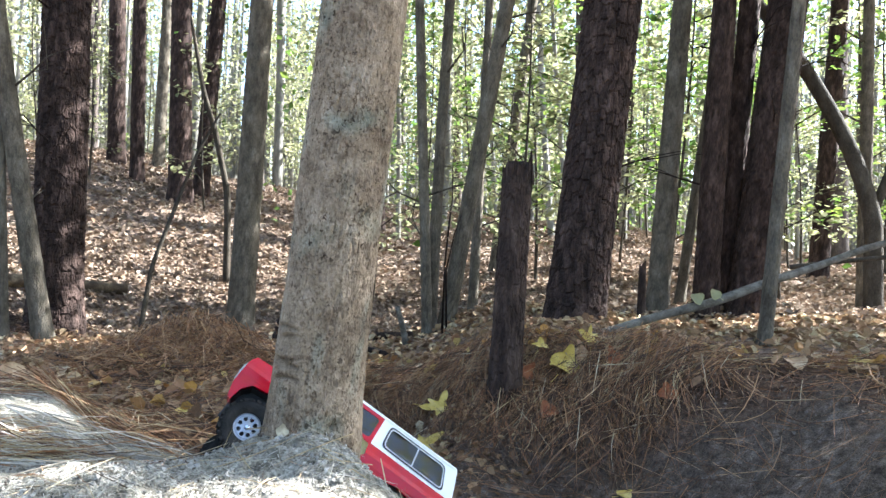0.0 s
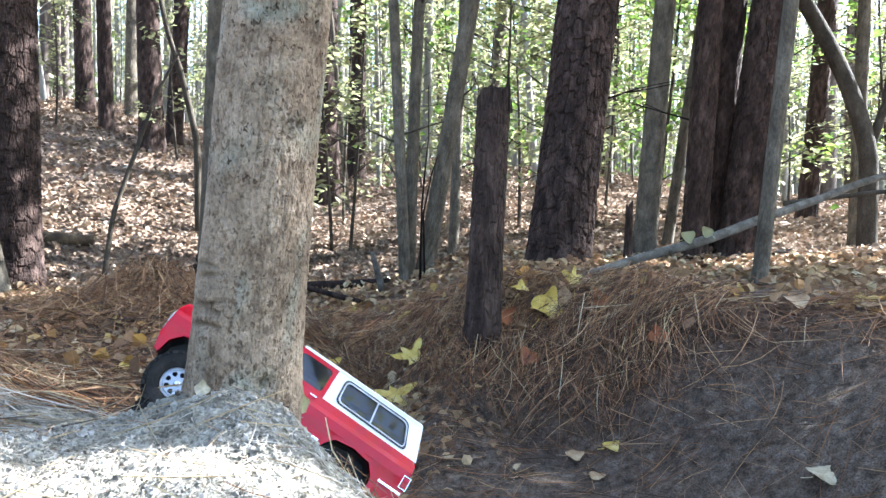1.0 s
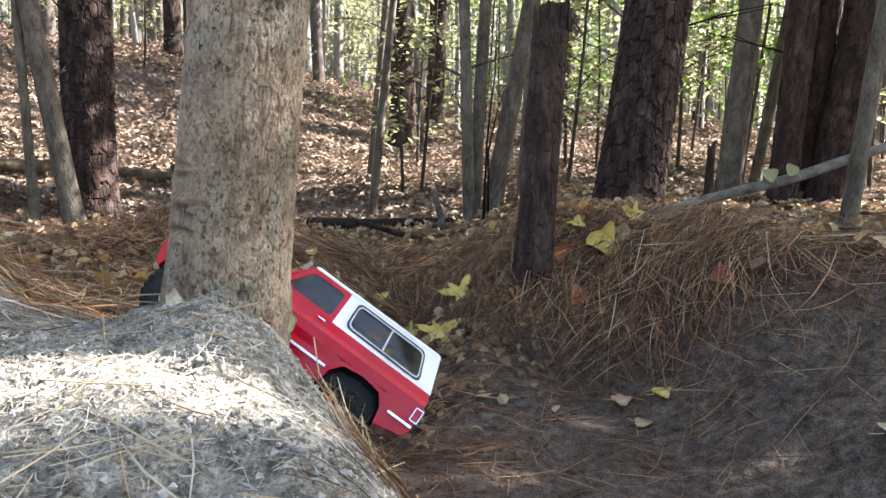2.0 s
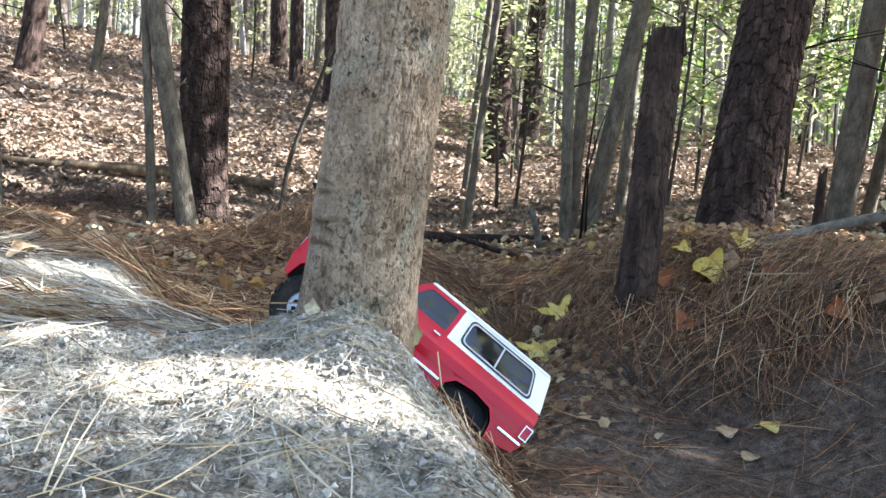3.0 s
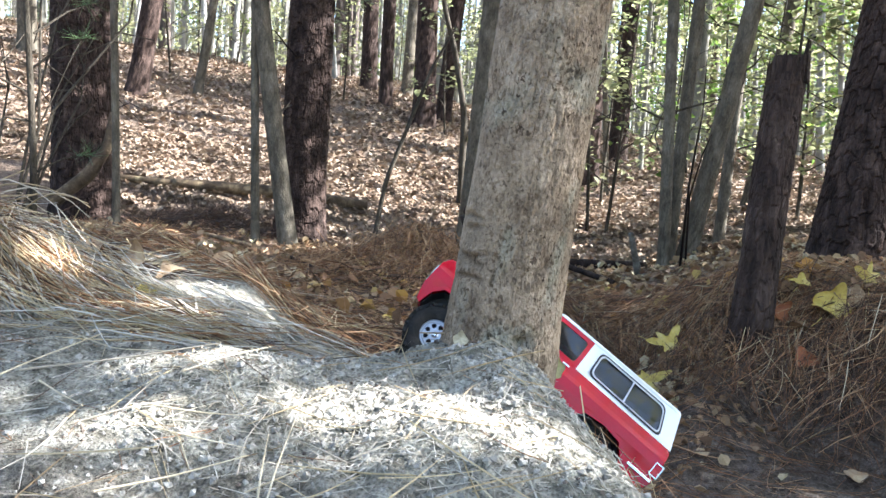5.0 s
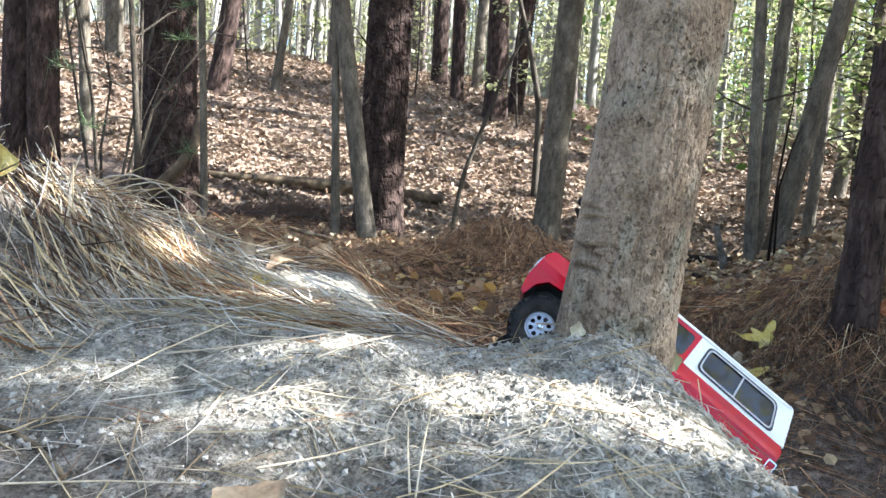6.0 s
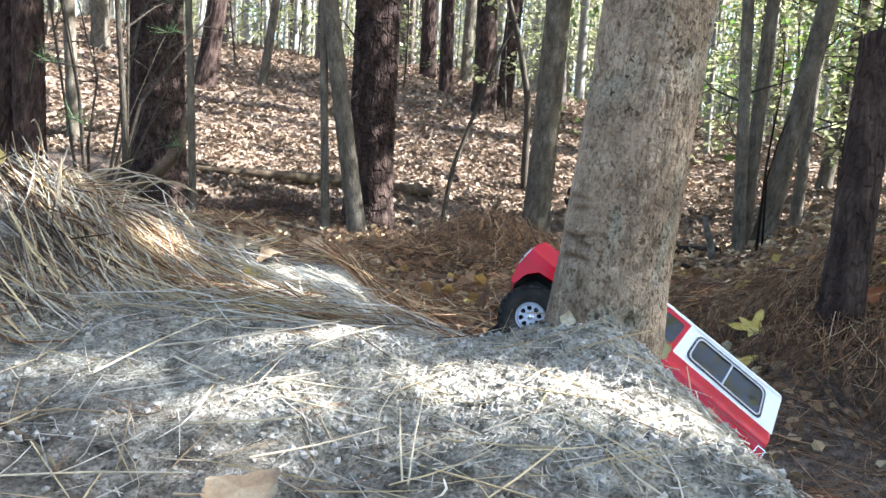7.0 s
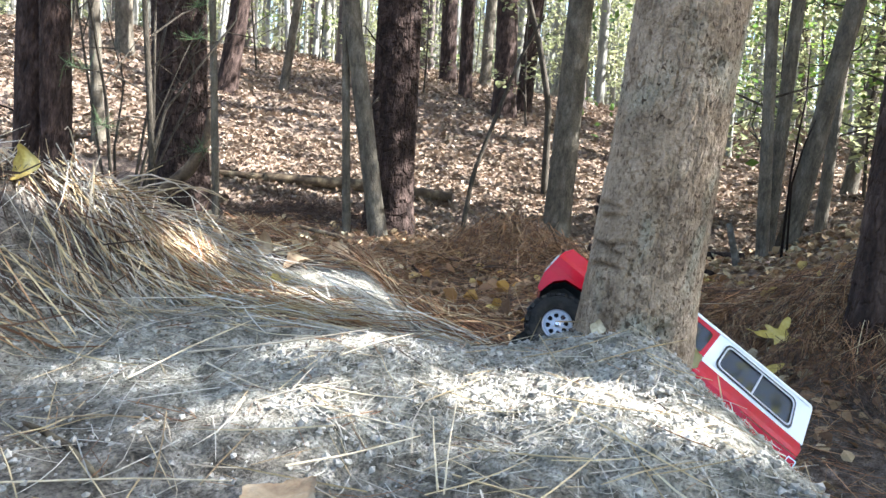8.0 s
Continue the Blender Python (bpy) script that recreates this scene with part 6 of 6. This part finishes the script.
def slab_bm(outline, inward):
    bm = bmesh.new()
    a = [bm.verts.new(q) for q in outline]
    b = [bm.verts.new(Vector(q) + Vector(inward)) for q in outline]
    bm.faces.new(a)
    bm.faces.new(b[::-1])
    for k in range(len(a)):
        m = (k + 1) % len(a)
        bm.faces.new((a[k], b[k], b[m], a[m]))
    bmesh.ops.recalc_face_normals(bm, faces=bm.faces)
    return bm


def rounded(quad, r, seg=4):
    """A four-cornered outline with rounded corners."""
    out = []
    q = [Vector(p) for p in quad]
    for k in range(4):
        c, p, n = q[k], q[k - 1], q[(k + 1) % 4]
        a, b = c + (p - c).normalized() * r, c + (n - c).normalized() * r
        for s in range(seg + 1):
            t = s / seg
            out.append((a * (1 - t) + c * t) * (1 - t) + (c * (1 - t) + b * t) * t)
    return out


def spread(quad, seg=4):
    """The same outline with square corners and as many points as rounded() gives."""
    return [Vector(p).lerp(Vector(quad[(k - 1) % 4]), max(0, (0.5 - s / seg)) * 0.02) if s * 2 < seg else Vector(p).lerp(Vector(quad[(k + 1) % 4]), (s / seg - 0.5) * 0.02) for k, p in enumerate(quad) for s in range(seg + 1)]


def lathe(profile, n, axis_y=0.0):
    """Turn (radius, offset) about the local y axis."""
    v, f = [], []
    for k in range(n):
        a = 2 * math.pi * k / n
        v += [(r * math.cos(a), axis_y + o, r * math.sin(a)) for r, o in profile]
    m = len(profile)
    for k in range(n):
        for j in range(m - 1):
            f.append((k * m + j, k * m + j + 1, ((k + 1) % n) * m + j + 1, ((k + 1) % n) * m + j))
    return np.array(v), f


def toy_wheel(parent, x, y, z, side, steer=0.0):
    """Chunky tyre with lugs, pierced silver rim and hub nut."""
    R, W = 0.054, 0.021
    prof = [(0.028, -W * 0.8), (0.036, -W), (0.047, -W * 1.02), (0.0525, -W * 0.8), (R - 0.001, -W * 0.4), (R - 0.001, W * 0.4), (0.0525, W * 0.8), (0.047, W * 1.02), (0.036, W), (0.028, W * 0.8)]
    wheel = part("wheel", lathe([(0.026, -W * 0.7), (0.027, W * 0.7)], 32), M_BLACK, parent)
    wheel.location = (x, y, z)
    wheel.rotation_euler = (0, 0, radians(steer))
    part("tyre", lathe(prof, 48), M_RUBBER, wheel, "black chunky off-road tyre", True)
    lug = []
    for k in range(26):
        for row, off in ((-0.62, 0.0), (0.0, 0.5), (0.62, 0.0)):
            a = 2 * math.pi * (k + off) / 26
            bm = box_bm(-0.0045, 0.0045, -0.0058, 0.0058, -0.002, 0.003)
            mat4 = Matrix.Rotation(-a, 4, "Y") @ Matrix.Translation((0, row * W * 1.25, R - (0.0025 if row else 0.0))) @ Matrix.Rotation(0.35 * (1 if k % 2 else -1), 4, "Z")
            bm.verts.index_update()
            lug.append((np.array([mat4 @ v.co for v in bm.verts]), [[q.index for q in fc.verts] for fc in bm.faces]))
            bm.free()
    tread = part("tread", join(lug), M_RUBBER, wheel, "raised tread lugs")
    tread["kind"] = "stuff"
    o = side * W * 0.55
    bm = bmesh.new()
    n, rings = 96, 12
    grid = []
    for q in range(rings + 1):
        r = 0.0265 - (0.0265 - 0.006) * q / rings
        dish = side * (0.004 if q == 0 else (0.001 if q < 3 else 0.0025))
        grid.append([bm.verts.new((r * math.cos(6.2832 * k / n), o + dish, r * math.sin(6.2832 * k / n))) for k in range(n)])
    inr = grid[-1]
    hub = bm.verts.new((0, o + side * 0.006, 0))
    for k in range(n):
        m = (k + 1) % n
        for q in range(rings):
            rc, ac = 0.0265 - (0.0265 - 0.006) * (q + 0.5) / rings, 6.2832 * (k + 0.5) / n
            near = round(ac / 0.7854) * 0.7854
            if math.hypot(rc * math.cos(ac - near) - 0.0158, rc * math.sin(ac - near)) > 0.0043:
                bm.faces.new((grid[q][k], grid[q][m], grid[q + 1][m], grid[q + 1][k]))
        bm.faces.new((inr[k], inr[m], hub))
    ex = bmesh.ops.extrude_face_region(bm, geom=list(bm.faces))
    bmesh.ops.translate(bm, verts=[g for g in ex["geom"] if isinstance(g, bmesh.types.BMVert)], vec=(0, -side * 0.003, 0))
    bmesh.ops.recalc_face_normals(bm, faces=bm.faces)
    part("rim", bm, M_RIM, wheel, "silver pierced rim")
    part("hub_nut", tube([(0, o, 0), (0, o + side * 0.006, 0), (0, o + side * 0.009, 0)], [0.005, 0.005, 0.003], 6), M_CHROME, wheel, "chrome hub nut")
    return wheel


truck = thing("toy_truck", (0, 0, 0), "red toy off-road truck with a white roof climbing behind the tree", "toy truck")
truck.matrix_basis = pose(-0.2917, 1.5904, -0.1822, 27.4, -34.8, 180.8) @ Matrix.Scale(0.979, 4)


def arch_pts(cx, step):
    pts = [(-0.056, 0.117), (-0.051, 0.145), (-0.036, 0.163), (0.0, 0.168), (0.036, 0.163), (0.051, 0.145), (0.056, 0.117)]
    return [(cx + step * a, b) for a, b in pts]


side = [(0.222, 0.120), (0.231, 0.150), (0.230, 0.200), (0.222, 0.2125), (0.14, 0.2165), (0.057, 0.219), (0.03, 0.213), (-0.10, 0.211), (-0.265, 0.209), (-0.275, 0.200), (-0.278, 0.145), (-0.270, 0.128)]
side += arch_pts(-0.163, 1) + [(0.0, 0.112)] + arch_pts(0.157, 1)
bm = bmesh.new()
# the sides bulge at the crease below the windows and tuck in at the sill
loops = []
for yy in (-0.0975, -0.090, 0.0, 0.090, 0.0975):
    loops.append([bm.verts.new((a, yy * (1 - 0.05 * max(0, 0.15 - b) / 0.04) if abs(yy) > 0.08 else yy, b + (0.004 * (1 - (yy / 0.09) ** 2) if (b > 0.2 and a > 0.05) else 0) + (0.0045 if (abs(yy) < 0.095 and b > 0.195) else 0))) for a, b in side])
for la, lb in zip(loops[:-1], loops[1:]):
    for k in range(len(side)):
        m = (k + 1) % len(side)
        bm.faces.new((la[k], la[m], lb[m], lb[k]))
f0, f1 = bm.faces.new(loops[0]), bm.faces.new(loops[-1][::-1])
bmesh.ops.triangulate(bm, faces=[f0, f1])
bmesh.ops.recalc_face_normals(bm, faces=bm.faces)
for zc in (0.135, 0.158, 0.172, 0.180, 0.188, 0.196):
    bmesh.ops.bisect_plane(bm, geom=list(bm.verts) + list(bm.edges) + list(bm.faces), plane_co=(0, 0, zc), plane_no=(0, 0, 1))
for v in bm.verts:
    if abs(v.co.y) > 0.092:
        z_ = v.co.z
        out_ = 0.0975 - 0.6 * max(0, z_ - 0.188) ** 1.25 - 0.05 * max(0, 0.172 - z_) + (0.0016 if 0.171 < z_ < 0.189 else 0.0)
        v.co.y = math.copysign(out_, v.co.y)
bmesh.ops.recalc_face_normals(bm, faces=bm.faces)
body = part("body", bm, M_RED, truck, "glossy red body shell")
bv = body.modifiers.new("bevel", "BEVEL")
bv.width, bv.segments, bv.limit_method, bv.angle_limit = 0.004, 2, "ANGLE", radians(40)
for sgn in (1, -1):
    yb_, yr = 0.0925 * sgn, 0.0800 * sgn
    inw = (0, -0.003 * sgn, 0)

    def P(x, z, out=0.0):
        t = (z - 0.211) / (0.272 - 0.211)
        return Vector((x, yb_ + (yr - yb_) * t + out * sgn, z))

    door_o = [P(0.052, 0.213), P(-0.068, 0.211), P(-0.066, 0.272), P(0.010, 0.272)]
    door_i = [P(0.036, 0.219), P(-0.059, 0.218), P(-0.058, 0.264), P(0.006, 0.264)]
    fr = part("door_frame", ring_bm(spread(door_o), rounded(door_i, 0.008), inw), M_RED, truck, "red door window frame")
    part("window", slab_bm([p_ + Vector((0, -0.0015 * sgn, 0)) for p_ in rounded(door_i, 0.008)], (0, -0.001 * sgn, 0)), M_GLASS, fr, "tinted door window")
    cap_o = [P(-0.068, 0.211), P(-0.2715, 0.2095), P(-0.252, 0.272), P(-0.066, 0.272)]
    cap_i = [P(-0.092, 0.2215), P(-0.241, 0.2185), P(-0.224, 0.2645), P(-0.088, 0.2655)]
    cap = part("roof_side", ring_bm(spread(cap_o), rounded(cap_i, 0.011), inw), M_WHITE, truck, "white hardtop side panel")
    part("window", slab_bm([p_ + Vector((0, -0.0015 * sgn, 0)) for p_ in rounded(cap_i, 0.011)], (0, -0.001 * sgn, 0)), M_GLASS, cap, "dark tinted side window")
    big = [P(-0.0885, 0.2185, 0.0012), P(-0.2455, 0.2155, 0.0012), P(-0.2255, 0.2675, 0.0012), P(-0.0845, 0.2685, 0.0012)]
    trim_o = [P(-0.092, 0.2215, 0.0012), P(-0.241, 0.2185, 0.0012), P(-0.224, 0.2645, 0.0012), P(-0.088, 0.2655, 0.0012)]
    part("window_seal", ring_bm(rounded(big, 0.012), rounded(trim_o, 0.011), inw), M_BLACK, cap, "black window seal")
    chrome_i = [P(-0.0945, 0.2238, 0.0022), P(-0.2385, 0.2208, 0.0022), P(-0.2225, 0.2622, 0.0022), P(-0.0905, 0.2632, 0.0022)]
    part("window_trim", ring_bm(rounded([q + Vector((0, 0.001 * sgn, 0)) for q in trim_o], 0.011), rounded(chrome_i, 0.010), inw), M_SILVER, cap, "bright silver window trim")
    part("window_divider", slab_bm([P(-0.1625, 0.2215, 0.0022), P(-0.1655, 0.2215, 0.0022), P(-0.160, 0.264, 0.0022), P(-0.157, 0.264, 0.0022)], inw), M_SILVER, cap, "silver window divider")
    part("side_trim", box_bm(-0.103, 0.092, 0.0965 * sgn, 0.0995 * sgn, 0.1425, 0.1475, 0.0008), M_CHROME, truck, "long chrome side strip")
    part("side_trim", box_bm(-0.276, -0.228, 0.0965 * sgn, 0.0992 * sgn, 0.1445, 0.1495, 0.0008), M_CHROME, truck, "short chrome rear strip")
    part("door_handle", box_bm(-0.058, -0.044, 0.0965 * sgn, 0.0992 * sgn, 0.203, 0.206, 0.0006), M_CHROME, truck, "chrome door handle")
    part("badge", box_bm(0.062, 0.080, 0.0968 * sgn, 0.0985 * sgn, 0.166, 0.173, 0.0006), M_BLACK, truck, "small dark fender badge")
    tl = part("tail_light", box_bm(-0.2795, -0.266, 0.088 * sgn, 0.0985 * sgn, 0.158, 0.178, 0.001), M_TAIL, truck, "red tail light")
    part("tail_light_frame", ring_bm([Vector((a, 0.0995 * sgn, b)) for a, b in ((-0.280, 0.156), (-0.2648, 0.156), (-0.2648, 0.180), (-0.280, 0.180))], [Vector((a, 0.0995 * sgn, b)) for a, b in ((-0.2787, 0.1576), (-0.2662, 0.1576), (-0.2662, 0.1784), (-0.2787, 0.1784))], (0, -0.002 * sgn, 0)), M_CHROME, tl, "chrome light surround")
    for cx_ in (-0.163, 0.157):
        lip_o = [Vector((q[0] + (q[0] - cx_) * 0.10, 0.0992 * sgn, q[1] + 0.006)) for q in arch_pts(cx_, 1)]
        lip_i = [Vector((q[0], 0.0992 * sgn, q[1])) for q in arch_pts(cx_, 1)]
        lb_ = bmesh.new()
        va = [lb_.verts.new(q) for q in lip_o]
        vb = [lb_.verts.new(q) for q in lip_i]
        vc = [lb_.verts.new(q - Vector((0, 0.004 * sgn, 0))) for q in lip_o]
        for k in range(len(va) - 1):
            lb_.faces.new((va[k], va[k + 1], vb[k + 1], vb[k]))
            lb_.faces.new((va[k], vc[k], vc[k + 1], va[k + 1]))
        bmesh.ops.recalc_face_normals(lb_, faces=lb_.faces)
        part("wheel_arch_lip", lb_, M_RED, truck)
    part("mirror_stub", box_bm(0.02, 0.026, 0.090 * sgn, 0.0975 * sgn, 0.216, 0.222, 0.001), M_RED, truck)
roof = slab_bm([Vector(q) for q in rounded([(0.013, 0.081, 0.272), (0.013, -0.081, 0.272), (-0.254, -0.081, 0.272), (-0.254, 0.081, 0.272)], 0.012)], (0, 0, 0.006))
bmesh.ops.bevel(roof, geom=[e for e in roof.edges if all(v.co.z > 0.277 for v in e.verts)], offset=0.004, segments=3, affect="EDGES", profile=0.5)
rf = part("roof", roof, M_WHITE, truck, "plain white roof")
part("sunroof_slot", box_bm(-0.045, -0.010, 0.012, 0.030, 0.2785, 0.2792), M_BLACK, rf, "black cut-out slot")
part("sunroof_slot", box_bm(-0.052, -0.022, -0.040, -0.020, 0.2785, 0.2792), M_BLACK, rf, "black cut-out slot")
for q in ((-0.155, 0.035), (-0.155, -0.035)):
    part("body_post", tube([(q[0], q[1], 0.274), (q[0], q[1], 0.284)], [0.003, 0.003], 10), M_BLACK, rf, "black body post")
    part("body_clip", tube([(q[0] - 0.009, q[1], 0.2815), (q[0], q[1] + 0.002, 0.2820), (q[0] + 0.009, q[1] - 0.002, 0.2815)], [0.0011, 0.0011, 0.0011], 6), M_CHROME, rf, "bent wire body clip")
for q in ((0.165, 0.035), (0.165, -0.035)):
    part("body_post", tube([(q[0], q[1], 0.214), (q[0], q[1], 0.232)], [0.003, 0.003], 10), M_BLACK, truck, "black body post on the bonnet")
wind = [Vector(q) for q in ((0.055, 0.090, 0.221), (0.055, -0.090, 0.221), (0.012, -0.080, 0.273), (0.012, 0.080, 0.273))]
wind_i = [Vector(q) for q in ((0.0535, 0.083, 0.223), (0.0535, -0.083, 0.223), (0.0145, -0.075, 0.270), (0.0145, 0.075, 0.270))]
ws = part("windscreen_frame", ring_bm(spread(wind), rounded(wind_i, 0.006), (-0.003, 0, -0.002)), M_RED, truck, "red windscreen surround")
part("windscreen", slab_bm([p_ + Vector((-0.001, 0, -0.001)) for p_ in rounded(wind_i, 0.006)], (-0.001, 0, -0.0005)), M_GLASS, ws, "clear curved windscreen")
part("tailgate_panel", slab_bm([Vector(q) for q in ((-0.2725, 0.0925, 0.2095), (-0.2725, -0.0925, 0.2095), (-0.253, -0.080, 0.272), (-0.253, 0.080, 0.272))], (0.003, 0, 0)), M_WHITE, truck, "white hardtop rear panel")
grille = part("grille", box_bm(0.2295, 0.2335, -0.083, 0.083, 0.152, 0.198, 0.001), M_SILVER, truck, "silver grille panel")
for k in range(5):
    part("grille_bar", box_bm(0.2333, 0.2352, -0.048, 0.048, 0.158 + k * 0.008, 0.1605 + k * 0.008), M_BLACK, grille)
for sgn in (1, -1):
    part("headlight", box_bm(0.2333, 0.2362, 0.054 * sgn, 0.080 * sgn, 0.172, 0.194, 0.001), M_LAMP, grille, "clear square headlight")
    part("turn_signal", box_bm(0.2333, 0.2352, 0.054 * sgn, 0.080 * sgn, 0.157, 0.168, 0.001), M_LAMP, grille, "pale turn signal")
part("chassis", box_bm(-0.20, 0.20, -0.032, 0.032, 0.082, 0.110, 0.003), M_BLACK, truck, "black chassis rails")
part("interior", box_bm(-0.25, 0.03, -0.075, 0.075, 0.196, 0.2135, 0.002), M_BLACK, truck, "dark cab floor")
for cx_ in (-0.163, 0.157):
    lb_ = bmesh.new()
    va = [lb_.verts.new((cx_ + (q[0] - cx_) * 0.97, 0.0905, q[1] - 0.002)) for q in arch_pts(cx_, 1)]
    vb = [lb_.verts.new((cx_ + (q[0] - cx_) * 0.97, -0.0905, q[1] - 0.002)) for q in arch_pts(cx_, 1)]
    for k in range(len(va) - 1):
        lb_.faces.new((va[k], va[k + 1], vb[k + 1], vb[k]))
    part("inner_fender", lb_, M_BLACK, truck, "black wheel-arch liner")
    for sgn in (1, -1):
        part("wheel_well", box_bm(cx_ - 0.06, cx_ + 0.06, 0.040 * sgn, 0.044 * sgn, 0.085, 0.172, 0.001), M_BLACK, truck, "black inner wheel-well wall")
    # the axles are twisted up on one side by the slope
    up = {1: 0.034, -1: -0.012} if cx_ > 0 else {1: 0.026, -1: -0.01}
    part("axle", tube([(cx_, k * 0.0425, 0.055 + (up[1] + up[-1]) / 2 + k * (up[1] - up[-1]) / 4) for k in (-2, -0.7, 0, 0.7, 2)], [0.007, 0.008, 0.017, 0.008, 0.007], 12), M_BLACK, truck, "black axle with round differential")
    for sgn in (1, -1):
        part("shock_absorber", tube([(cx_ - 0.01, 0.055 * sgn, 0.062 + up[sgn] * 0.7), (cx_ - 0.005, 0.05 * sgn, 0.10 + up[sgn] * 0.3), (cx_, 0.045 * sgn, 0.14)], [0.007, 0.008, 0.006], 10), M_CHROME, truck, "silver coil shock")
        part("suspension_link", tube([(cx_, 0.05 * sgn, 0.058 + up[sgn] * 0.6), (cx_ * 0.3, 0.03 * sgn, 0.085)], [0.0035, 0.0035], 8), M_SILVER, truck, "grey suspension link")
        toy_wheel(truck, cx_ - 0.2 * up[sgn] * (cx_ > 0), 0.098 * sgn, 0.055 + up[sgn], sgn, 0)
